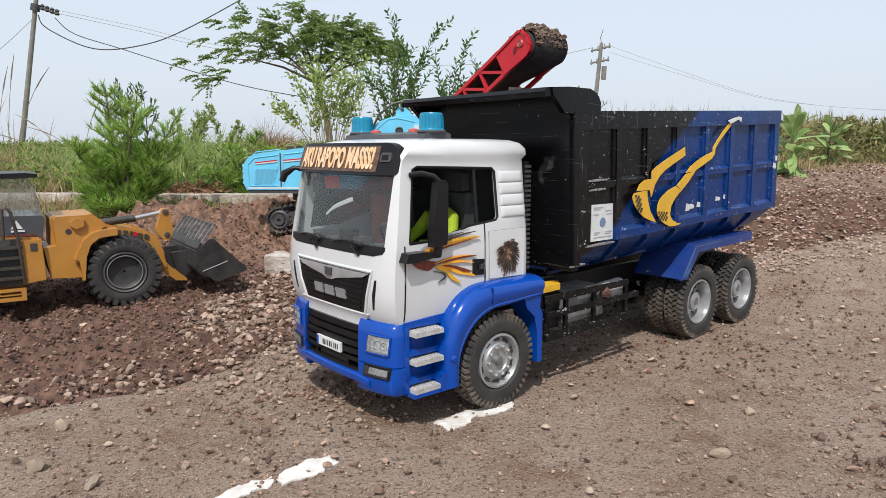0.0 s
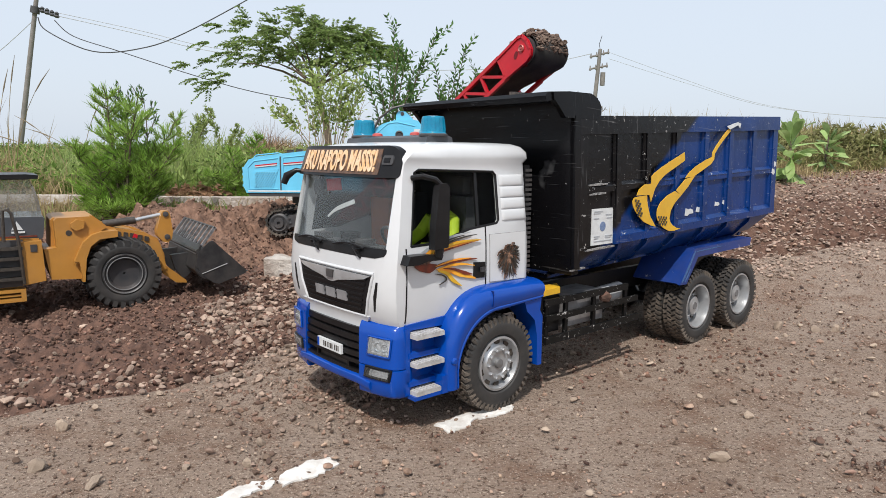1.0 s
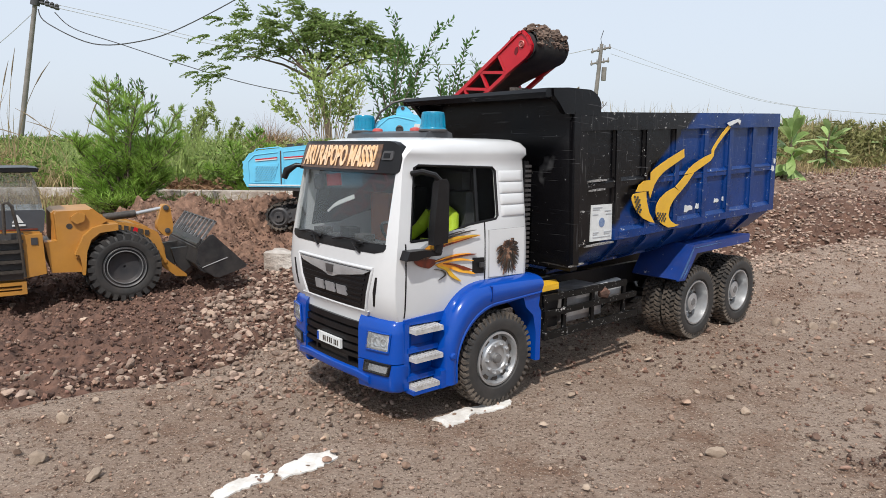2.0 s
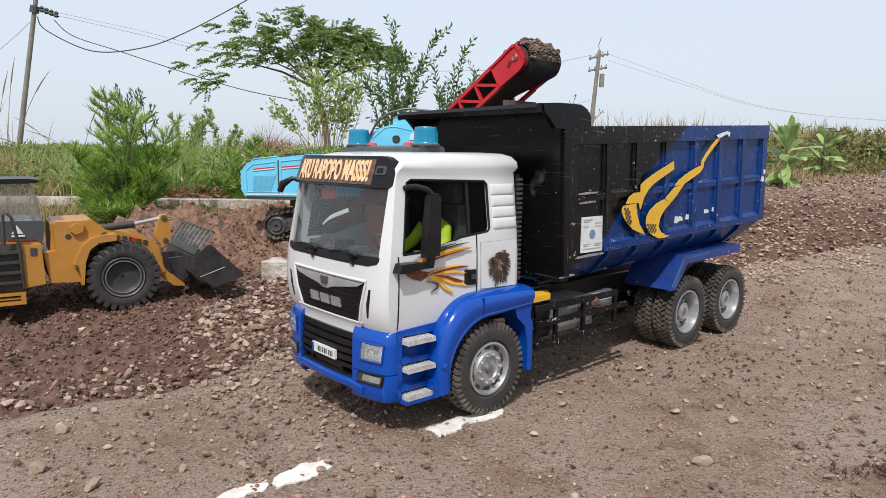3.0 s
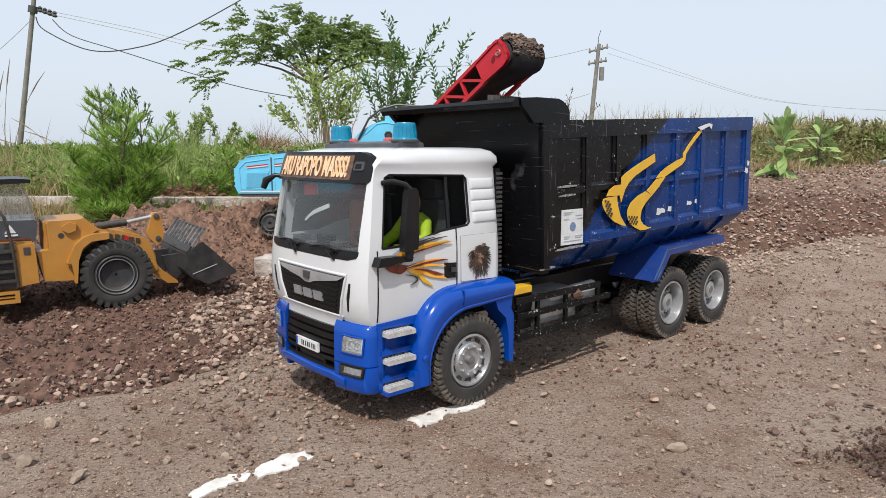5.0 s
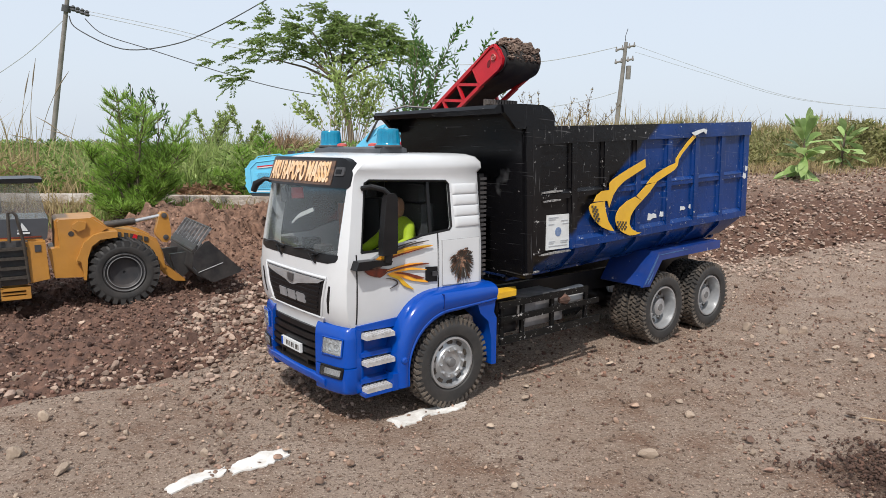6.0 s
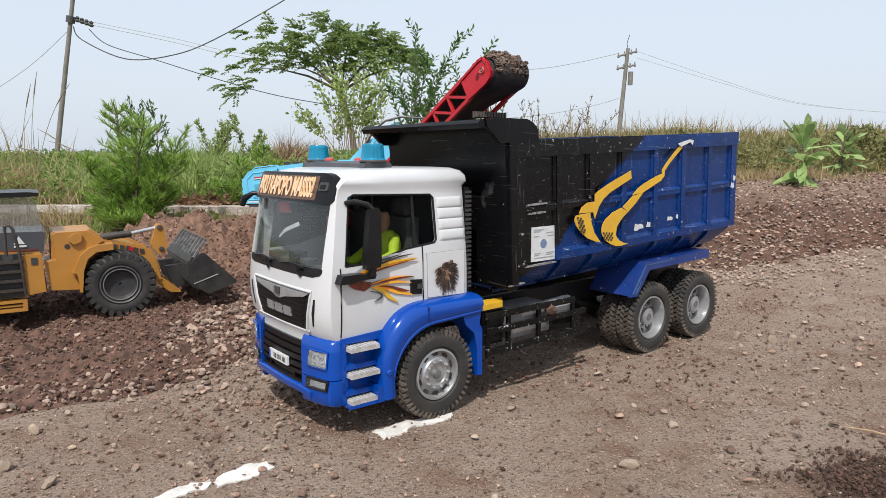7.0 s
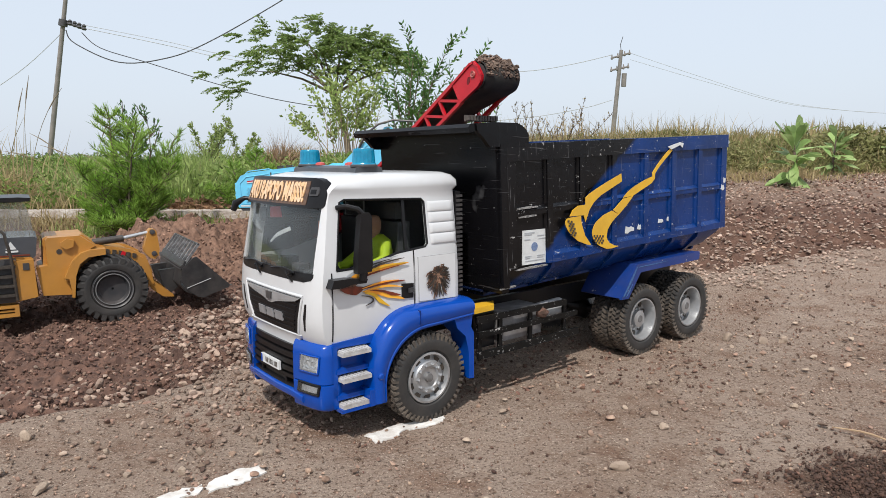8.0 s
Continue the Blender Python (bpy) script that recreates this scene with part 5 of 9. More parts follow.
TIPM = tipper_paint()
BLACKT = surf("scratched_black_paint", (0.0028, 0.0028, 0.0036), (0.0045, 0.0045, 0.0055), 18, 0.24, bump=0.0004, bscale=50, dirt=0.04, chips=-0.060, dirt_col=(0.10, 0.095, 0.095), spec=0.20, scratch=0.12, chip_scale=200)
TN, TF = -0.0075, 2 * CC + 0.0075
Z0, Z1 = 0.1345, 0.2560
tub = part("tipper_body", tip(bmesh.new()), BLACKT, truck, "black and blue ribbed steel tipper body")
X0, X1 = 0.0850, 0.4880
for far in (False, True):
    f = (lambda v: 2 * CC - v) if far else (lambda v: v)
    part("side_wall", tip(boxm([X0, min(f(TN + 0.0025), f(TN + 0.0065)), Z0], [X1, max(f(TN + 0.0025), f(TN + 0.0065)), Z1 - 0.002], 0.0005)), TIPM, tub)

    def rail(name, a, b, z0, z1, out, w=0.0010):
        y = sorted((f(TN - out), f(TN + 0.006)))
        return part(name, tip(boxm([a, y[0], z0], [b, y[1], z1], w)), TIPM, tub)
    rail("top_rail", X0 - 0.002, X1 + 0.002, 0.2395, Z1, 0.0022, 0.0016)
    rail("bottom_rail", 0.150, X1, 0.1345, 0.1420, 0.0016, 0.0014)
    rail("middle_rail", X0, X1, 0.1860, 0.1920, 0.0002, 0.0012)
    for x, w in ((0.0850, 0.0150), (0.1440, 0.0080), (0.1940, 0.0080), (0.2480, 0.0085), (0.3070, 0.0085), (0.3630, 0.0085), (0.4210, 0.0085), (0.4760, 0.0125)):
        rail("upright_rib", x, x + w, Z0, 0.2400, 0.0012, 0.0012)
    cols = [(0.0990, 0.1448), (0.1512, 0.1948), (0.2012, 0.2488), (0.2557, 0.3078), (0.3147, 0.3638), (0.3707, 0.4218), (0.4287, 0.4768)]
    for x0, x1 in cols:
        for z, hh in ((0.1412, 0.0050), (0.1912, 0.0034)):
            if z < 0.15 and x0 < 0.14:
                continue
            pr = [(f(TN - 0.0008), z), (f(TN + 0.0034), z), (f(TN + 0.0034), z + hh), (f(TN + 0.0022), z + hh)]
            part("panel_ledge", tip(bev(prism(bmesh.new(), pr, "x", x0, x1), 0.0004)), TIPM, tub)
        zz = [0.1470, 0.1860, 0.1952, 0.2395]
        for lo, hi in ((zz[0], zz[1]), (zz[2], zz[3])):
            for xe, sg in ((x0, 1), (x1, -1)):
                pr = [(xe, f(TN - 0.0006)), (xe, f(TN + 0.0034)), (xe + sg * 0.0028, f(TN + 0.0034)), (xe + sg * 0.0022, f(TN + 0.0022))]
                part("panel_bevel", tip(prism(bmesh.new(), pr, "z", lo, hi)), TIPM, tub)
    # lower flare towards the floor
    bm = bmesh.new()
    loft(bm, [[(x, f(TN + 0.002), 0.1365), (x, f(TN + 0.004), 0.1310), (x, f(0.012), 0.1130), (x, f(0.030), 0.1060), (x, f(0.033), 0.1085), (x, f(0.016), 0.1160), (x, f(TN + 0.008), 0.1330), (x, f(TN + 0.006), 0.1365)] for x in (X0 + 0.004, 0.24, 0.40)] + [[(X1 - 0.004, f(TN + 0.002), 0.1365), (X1 - 0.007, f(TN + 0.004), 0.1310), (X1 - 0.024, f(0.012), 0.1130), (X1 - 0.030, f(0.030), 0.1060), (X1 - 0.030, f(0.033), 0.1085), (X1 - 0.024, f(0.016), 0.1160), (X1 - 0.007, f(TN + 0.008), 0.1330), (X1 - 0.004, f(TN + 0.006), 0.1365)]])
    part("floor_flare", tip(bm), TIPM, tub)
    for x in (0.150, 0.200, 0.252, 0.311, 0.367, 0.425):
        bm = bmesh.new()
        prism(bm, [(f(TN - 0.001), 0.1365), (f(TN + 0.001), 0.1290), (f(0.012), 0.1105), (f(0.028), 0.1040), (f(0.030), 0.1080), (f(0.012), 0.1160), (f(TN + 0.006), 0.1340)], "x", x, x + 0.006)
        part("floor_rib", tip(bev(bm, 0.0008)), TIPM, tub)
part("tub_floor", tip(boxm((X0, 0.026, 0.1050), (X1 - 0.03, 2 * CC - 0.026, 0.1090), 0.0006)), TIPM, tub)
part("tailgate", tip(prismm([(X1 - 0.004, 0.1350), (X1 + 0.002, 0.1350), (X1 + 0.002, 0.2550), (X1 - 0.004, 0.2550)], "y", TN + 0.002, TF - 0.002, 0.001)), TIPM, tub)
part("tail_slope", tip(bev(prism(bmesh.new(), [(X1 - 0.003, 0.1352), (X1 - 0.006, 0.1352), (X1 - 0.034, 0.1060), (X1 - 0.029, 0.1060)], "y", 0.020, 2 * CC - 0.020), 0.0006)), TIPM, tub)
fw = part("front_wall", tip(prismm([(0.0800, 0.1130), (0.0775, 0.1300), (0.0760, 0.2480), (0.0760, 0.2690), (0.0820, 0.2690), (0.0900, 0.1130)], "y", TN + 0.001, TF - 0.001, 0.0015)), BLACKT, tub, "scratched black front wall")
for far in (False, True):
    f = (lambda v: 2 * CC - v) if far else (lambda v: v)
    part("front_post", tip(prismm([(0.0790, 0.1200), (0.0870, 0.1180), (0.0870, 0.2560), (0.0790, 0.2560)], "y", *sorted((f(TN - 0.003), f(TN + 0.006))), 0.0015)), BLACKT, tub)
    part("front_cheek", tip(prismm([(0.0760, 0.2560), (0.0880, 0.2560), (0.0880, 0.1180), (0.0790, 0.1180)], "y", *sorted((f(TN + 0.0005), f(TN + 0.003))), 0.0006)), BLACKT, tub)
# overhanging hood with drooping front edge
HP = [(0.0400, 0.2655), (0.0385, 0.2700), (0.0415, 0.2735), (0.0700, 0.2755), (0.1000, 0.2755), (0.1060, 0.2735), (0.1130, 0.2690), (0.1160, 0.2640), (0.1160, 0.2560), (0.1080, 0.2560), (0.1000, 0.2640), (0.0700, 0.2680), (0.0460, 0.2665)]
hood = part("cab_hood", bev(prism(bmesh.new(), HP, "y", TN - 0.001, TF + 0.001), 0.0018), BLACKT, tub, "black overhanging cab protector hood")
for far in (False, True):
    f = (lambda v: 2 * CC - v) if far else (lambda v: v)
    part("hood_cheek", prismm([(0.0480, 0.2680), (0.0560, 0.2610), (0.0640, 0.2530), (0.1100, 0.2530), (0.1080, 0.2720), (0.0560, 0.2745), (0.0470, 0.2735)], "y", *sorted((f(TN - 0.0025), f(TN + 0.003))), 0.0016), BLACKT, hood)
part("hood_seam", boxm((0.0740, TN, 0.2480), (0.0775, TF, 0.2500), 0.0005), BLACKT, hood)

# stickers on the tipper's near side
ST = TN - 0.0032


def decal(name, pts, at, mat, parent, label=""):
    return part(name, prism(bmesh.new(), pts, "y", at, at + 0.0006), mat, parent, label, smooth=False)


s1 = decal("stripe_sticker", [(0.1997, 0.2004), (0.2059, 0.2043), (0.2188, 0.2098), (0.2338, 0.2154), (0.2600, 0.2246), (0.2615, 0.2160), (0.2391, 0.2074), (0.2249, 0.2018), (0.2138, 0.1950), (0.2067, 0.1876), (0.2008, 0.1748), (0.1977, 0.1821), (0.1753, 0.1822), (0.1794, 0.1883), (0.1882, 0.1926), (0.2000, 0.1932)], ST, YELLOW, truck, "worn yellow swoosh sticker with checker patch")
decal("swoosh", [(0.1766, 0.1809), (0.1927, 0.1818), (0.1934, 0.1760), (0.1950, 0.1710), (0.2000, 0.1605), (0.2107, 0.1494), (0.2032, 0.1506), (0.1892, 0.1553), (0.1828, 0.1592), (0.1773, 0.1633), (0.1732, 0.1670), (0.1700, 0.1709), (0.1684, 0.1740), (0.1680, 0.1768), (0.1705, 0.1801)], ST - 0.0004, YELLOW, s1)
s2 = decal("stripe_sticker", [(0.3539, 0.2528), (0.3396, 0.2430), (0.3268, 0.2326), (0.3184, 0.2243), (0.3187, 0.2198), (0.3057, 0.2168), (0.2847, 0.2097), (0.2725, 0.2038), (0.2647, 0.1978), (0.2822, 0.1991), (0.3010, 0.2061), (0.3171, 0.2121), (0.3234, 0.2171), (0.3241, 0.2236), (0.3314, 0.2306), (0.3444, 0.2404), (0.3577, 0.2496)], ST, YELLOW, truck, "worn yellow swoosh sticker with checker patch")
decal("swoosh", [(0.2642, 0.1966), (0.2827, 0.1991), (0.2698, 0.1882), (0.2570, 0.1795), (0.2467, 0.1850), (0.2564, 0.1914)], ST - 0.0004, YELLOW, s2)
decal("swoosh", [(0.2442, 0.1845), (0.2565, 0.1795), (0.2505, 0.1760), (0.2449, 0.1721), (0.2408, 0.1682), (0.2374, 0.1640), (0.2358, 0.1560), (0.2378, 0.1525), (0.2411, 0.1494), (0.2503, 0.1455), (0.2585, 0.1442), (0.2465, 0.1427), (0.2365, 0.1429), (0.2266, 0.1463), (0.2212, 0.1490), (0.2167, 0.1520), (0.2135, 0.1557), (0.2116, 0.1597), (0.2114, 0.1633), (0.2122, 0.1669), (0.2144, 0.1704), (0.2176, 0.1738), (0.2297, 0.1804)], ST - 0.0008, YELLOW, s2)
decal("torn_tip", [(0.3461, 0.2541), (0.3599, 0.2575), (0.3717, 0.2596), (0.3790, 0.2583), (0.3771, 0.2530), (0.3719, 0.2563), (0.3534, 0.2509)], ST - 0.0012, PAPER, s2)
for par, ox, oz, sl in ((s1, 0.1712, 0.1785, 0.45), (s2, 0.2135, 0.1600, 0.20)):
    for i in range(7):
        for j in range(4):
            if (i + j) % 2 == 0:
                x, z = ox + i * 0.0024 * (1 if sl < 0.3 else 0.35) + j * 0.0024 * (1 if sl > 0.3 else 0.15), oz - (j * 0.0024 + i * sl * 0.0012 if sl < 0.3 else i * 0.0024 + j * 0.0004)
                part("checker", boxm((x, ST - 0.0014, z - 0.0022), (x + 0.0022, ST - 0.0006, z), 0), SOOT, par, smooth=False)
lab = part("paper_label", boxm((0.1115, -0.0058, 0.1372), (0.1450, -0.0040, 0.1715), 0.0002), PAPER, truck, "white paper label with faded print")
part("label_stamp", lathe(bmesh.new(), [(0.0045, 0.0), (0.0045, -0.0004)], 20, pose(0.1282, -0.0057, 0.1545)), BLUEINK, lab)
for z, a, b in ((0.1685, 0.112, 0.126), (0.1668, 0.112, 0.122), (0.1650, 0.130, 0.140), (0.1450, 0.113, 0.122), (0.1432, 0.113, 0.120), (0.1450, 0.130, 0.141), (0.1432, 0.130, 0.139), (0.1405, 0.113, 0.140), (0.162, 0.112, 0.120), (0.162, 0.132, 0.141)):
    part("print_bar", boxm((a + 0.002, -0.0062, z), (b + 0.002, -0.0056, z + 0.0008), 0), GREYINK, lab, smooth=False)
rnd = random.Random(19)
for x, z, w, h in ((0.278, 0.156, 0.016, 0.008), (0.300, 0.158, 0.012, 0.008), (0.341, 0.164, 0.011, 0.005), (0.360, 0.165, 0.008, 0.006), (0.476, 0.198, 0.008, 0.008), (0.481, 0.208, 0.005, 0.008), (0.484, 0.258, 0.007, 0.006), (0.312, 0.189, 0.006, 0.004), (0.365, 0.222, 0.004, 0.014), (0.367, 0.208, 0.004, 0.012)):
    ring = [(x + w * (0.5 + 0.5 * c) + rnd.gauss(0, w * 0.07), z + h * (0.5 + 0.5 * s) + rnd.gauss(0, h * 0.07)) for c, s in ((-1, -0.7), (-0.3, -1), (0.4, -0.8), (1, -0.5), (0.9, 0.4), (0.3, 0.8), (-0.2, 0.6), (-0.9, 0.9))]
    part("paint_chip", prism(bmesh.new(), ring, "y", TN + 0.0019 if 0.47 > x else TN - 0.0016, TN + 0.0034), PAPER, tub, "bare white paint chip", smooth=False)
for x0, x1, z in ((0.100, 0.145, 0.1335), (0.0800, 0.1000, 0.1170), (0.102, 0.130, 0.1935), (0.104, 0.128, 0.1850)):
    part("scrape", rib_band([(x0, z), ((x0 + x1) / 2, z + 0.0008), (x1, z + 0.0012)], [0.001, 0.0022, 0.0012], "y", TN - 0.0010, 0.002, 5), surf("scraped_metal", (0.35, 0.34, 0.33), (0.05, 0.05, 0.05), 500, 0.6), tub, "scraped paint line")

# ---- conveyor that loads the tipper (in the truck's axes) ----
conv = root("belt_conveyor", TM.copy(), "red framed black belt conveyor carrying damp soil", "conveyor")
CA = radians(31)
CB = Vector((0.0, 0.1786, 0.3463))


def cpt(a, n):
    """A point a metres back along the conveyor from its head bolt, n metres above its centre line."""
    return (CB.y + a * math.cos(CA) + n * math.sin(CA), CB.z - a * math.sin(CA) + n * math.cos(CA))


PLATE = [(0.0400, 0.0150), (-0.0010, 0.0158), (-0.0090, 0.0132), (-0.0128, 0.0030), (-0.0130, -0.0100), (-0.0085, -0.0160), (0.0000, -0.0185), (0.0400, -0.0165)]
BOLTM = surf("dull_red_bolt", (0.42, 0.10, 0.09), (0.34, 0.12, 0.11), 60, 0.35, metal=0.2)
for x in (0.209, 0.2705):
    fr_ = part("side_frame", prismm([cpt(*p) for p in PLATE], "x", x, x + 0.0030, 0.0010), REDP, conv, "red painted side frame")
    for n0 in (0.0138, -0.0150):
        part("frame_bar", prismm([cpt(0.036, n0 + 0.0024), cpt(0.50, n0 + 0.0024), cpt(0.50, n0 - 0.0024), cpt(0.036, n0 - 0.0024)], "x", x - 0.0008, x + 0.004, 0.0008), REDP, fr_)
    for k in range(12):
        a = 0.0385 + k * 0.036
        for a0, n0, a1, n1, r in ((a, 0.0130, a, -0.0135, 0.0018), (a + 0.036, 0.0125, a, -0.0130, 0.0018)):
            p, q = Vector((0, *cpt(a0, n0))), Vector((0, *cpt(a1, n1)))
            w = (q - p).cross(Vector((1, 0, 0))).normalized() * r
            part("truss_bar", prismm([(t.y, t.z) for t in (p + w, q + w, q - w, p - w)], "x", x - 0.0004, x + 0.0034, 0.0006), REDP, fr_)
    ring = [cpt(*p) for p in PLATE]
    for p, q in zip(ring[:-1], ring[1:]):
        d = (Vector(q) - Vector(p)).normalized()
        w = Vector((-d.y, d.x)) * 0.0030
        part("frame_rim", prismm([(p[0] - d.x * 0.0006, p[1] - d.y * 0.0006), (q[0] + d.x * 0.0006, q[1] + d.y * 0.0006), (q[0] + w.x, q[1] + w.y), (p[0] + w.x, p[1] + w.y)], "x", x - 0.0016, x + 0.001, 0.0005), REDP, fr_)
    c = cpt(0.0, 0.0)
    bo = part("pulley_bolt", lathe(bmesh.new(), [(0.0045, 0.0015), (0.0045, -0.0012), (0.0036, -0.0020), (0.0030, -0.0014), (0.0016, -0.0012), (0.0012, -0.0022)], 18, pose(x, c[0], c[1], 0, 0, -90)), BOLTM, fr_)
    c = cpt(0.0112, -0.0015)
    part("frame_hole", prismm([(c[0] + 0.0030 * math.cos(t) - 0.0012 * math.sin(t), c[1] + 0.0048 * math.sin(t)) for t in [2 * math.pi * i / 14 for i in range(14)]], "x", x - 0.0004, x + 0.001, 0), surf("hole_red", (0.14, 0.003, 0.006), (0.10, 0.003, 0.005), 60, 0.6), fr_)
belt_path = [cpt(a, 0.0165) for a in np.linspace(0.52, 0.004, 26)] + [cpt(-0.0205 * math.sin(t), -0.0030 + 0.0200 * math.cos(t)) for t in np.linspace(0.1, math.pi - 0.1, 16)] + [cpt(a, -0.0230 + 0.0190 * min(1.0, a / 0.075)) for a in np.linspace(0.004, 0.52, 26)]
rows = []
for k, p in enumerate(belt_path):
    q0, q1 = Vector(belt_path[max(k - 1, 0)]), Vector(belt_path[min(k + 1, len(belt_path) - 1)])
    nrm = (q1 - q0).normalized()
    nrm = Vector((nrm.y, -nrm.x))
    rows.append([(x, p[0] - nrm.x * b, p[1] - nrm.y * b) for x, b in zip(np.linspace(0.2128, 0.2705, 11), (0.0008, 0.0010, 0.0002, -0.0004, -0.0006, -0.0002, 0.0, 0.0004, 0.0002, 0.0010, 0.0008))])
bm = bmesh.new()
loft(bm, rows, cap=False, closed=False)
bmesh.ops.solidify(bm, geom=bm.faces[:], thickness=0.0016)
part("belt", bm, BELT, conv, "soil-caked black rubber belt")
for a in (0.0, 0.15, 0.30, 0.45):
    c = cpt(a, -0.003 if a == 0 else 0.002)
    part("roller", tubem([(0.213, *c), (0.270, *c)], 0.0165 if a == 0 else 0.010, 16), DARKGREY, conv)
for a in (0.24, 0.46):
    for x in (0.211, 0.266):
        c = cpt(a, -0.016)
        part("support_leg", tubem([(x, *c), (x, c[0] + 0.01, -0.005)], 0.004, 8), REDP, conv)
part("feed_chute", boxm((0.214, 0.300, 0.262), (0.262, 0.345, 0.268), 0.001), DARKGREY, conv)
# cleats showing under the head
for k in range(11):
    part("belt_cleat", boxm((0.2120 + k * 0.0048, 0.1907, 0.2905), (0.2150 + k * 0.0048, 0.1960, 0.2970), 0.0003), BELT, conv, smooth=False)
part("cleat_bar", boxm((0.2120, 0.1965, 0.2895), (0.2640, 0.2000, 0.2975), 0.0008), BELT, conv)


def stone_mesh(sub, seed, rough=0.45, flat=0.85):
    bm = bmesh.new()
    bmesh.ops.create_icosphere(bm, subdivisions=sub, radius=1.0)
    rr = random.Random(seed)
    off = Vector((rr.uniform(0, 90), rr.uniform(0, 90), rr.uniform(0, 90)))
    planes = [(Vector((rr.gauss(0, 1), rr.gauss(0, 1), rr.gauss(0, 1))).normalized(), rr.uniform(0.36, 0.72)) for _ in range(13)]
    for v in bm.verts:
        d = v.co.normalized()
        k = 1.0 + rough * noise.noise(d * 1.3 + off)
        for n, lim in planes:
            c = d.dot(n)
            if c > 0.05:
                k = min(k, lim / c)
        v.co = d * k
        v.co.z *= flat
    return bm


STONES1 = []
for sd in range(8):
    bm = stone_mesh(1, sd)
    bm.verts.ensure_lookup_table()
    STONES1.append((np.array([v.co[:] for v in bm.verts]), np.array([[v.index for v in fc.verts] for fc in bm.faces])))
    bm.free()
STONES2 = []
for sd in range(6):
    bm = stone_mesh(2, sd + 20, 0.5)
    bm.verts.ensure_lookup_table()
    STONES2.append((np.array([v.co[:] for v in bm.verts]), np.array([[v.index for v in fc.verts] for fc in bm.faces])))
    bm.free()
RG = np.random.default_rng(5)


def scatter(name, x, y, z, size, shapes, material, label, category, parent=None, flat=(0.7, 1.15)):
    """Many small stones or clods as one mesh."""
    V, F, base = [], [], 0
    kinds = RG.integers(0, len(shapes), len(x))
    ang = RG.uniform(0, 2 * np.pi, len(x))
    tl = RG.uniform(-0.5, 0.5, len(x))
    sx, sy, sz = RG.uniform(0.75, 1.3, len(x)), RG.uniform(0.7, 1.1, len(x)), RG.uniform(*flat, len(x))
    for k, (sv, sf) in enumerate(shapes):
        i = np.where(kinds == k)[0]
        if not len(i):
            continue
        p = sv[None] * np.stack([sx[i] * size[i], sy[i] * size[i], sz[i] * size[i]], -1)[:, None]
        c, s = np.cos(tl[i])[:, None], np.sin(tl[i])[:, None]
        p = np.stack([p[..., 0] * c + p[..., 2] * s, p[..., 1], -p[..., 0] * s + p[..., 2] * c], -1)
        c, s = np.cos(ang[i])[:, None], np.sin(ang[i])[:, None]
        p = np.stack([p[..., 0] * c - p[..., 1] * s, p[..., 0] * s + p[..., 1] * c, p[..., 2]], -1)
        p += np.stack([x[i], y[i], z[i]], -1)[:, None]
        V.append(p.reshape(-1, 3))
        F.append((sf[None] + (np.arange(len(i)) * len(sv))[:, None, None]).reshape(-1, 3) + base)
        base += len(i) * len(sv)
    V, F = np.concatenate(V), np.concatenate(F)
    ob = part(name, (V.tolist(), [], F.tolist()), material, parent, smooth=False)
    return ob if parent else tagged(ob, label, category, kind="stuff")


# soil and stones riding on the belt and spilling over the head
def belt_load(n, a0, a1, lift, thick):
    """Places on the belt's upper run and over its head, in the truck's axes turned to the world."""
    out = []
    for _ in range(n):
        a, x = RG.uniform(a0, a1), RG.uniform(0.2150, 0.2690)
        mound = max(0.05, 1 - ((x - 0.2430) / 0.030) ** 2)
        h = lift + thick * mound * RG.uniform(0, 1) * (1.25 if -0.01 < a < 0.03 else 0.8)
        if a >= 0:
            c = cpt(a, 0.0165 + h)
        else:
            t = -a / 0.0205
            r = 0.0203 + h * max(0.15, 1 - t / 1.3)
            c = cpt(-r * math.sin(t), -0.003 + r * math.cos(t))
        out.append(TM @ Vector((x, *c)))
    return np.array([q[:] for q in out])


q = belt_load(700, -0.024, 0.26, 0.0005, 0.010)
scatter("belt_soil", q[:, 0], q[:, 1], q[:, 2], 0.0012 + 0.0030 * RG.uniform(0, 1, len(q)) ** 2.0, STONES1, CLODM, "damp brown soil on the conveyor belt", "soil", flat=(0.7, 1.1))
q = np.concatenate([belt_load(150, 0.0, 0.24, 0.0, 0.009), belt_load(330, -0.030, 0.035, 0.0, 0.0105), belt_load(70, -0.044, -0.024, 0.0, 0.003)])
scatter("belt_stones", q[:, 0], q[:, 1], q[:, 2], 0.0022 + 0.0046 * RG.uniform(0, 1, len(q)) ** 1.8, STONES2, surf("dull_brown_stone", (0.16, 0.11, 0.083), (0.085, 0.056, 0.042), 130, 0.9, bump=0.0008, bscale=500, island=0.5), "brown stones riding on the conveyor belt", "stones", flat=(0.7, 1.1))
q = belt_load(60, -0.045, -0.015, 0.0, 0.001)
scatter("caked_mud", q[:, 0], q[:, 1], q[:, 2], 0.001 + 0.003 * RG.uniform(0, 1, len(q)) ** 2, STONES1, CLODM, "mud caked on the belt's head", "soil", flat=(0.3, 0.6))

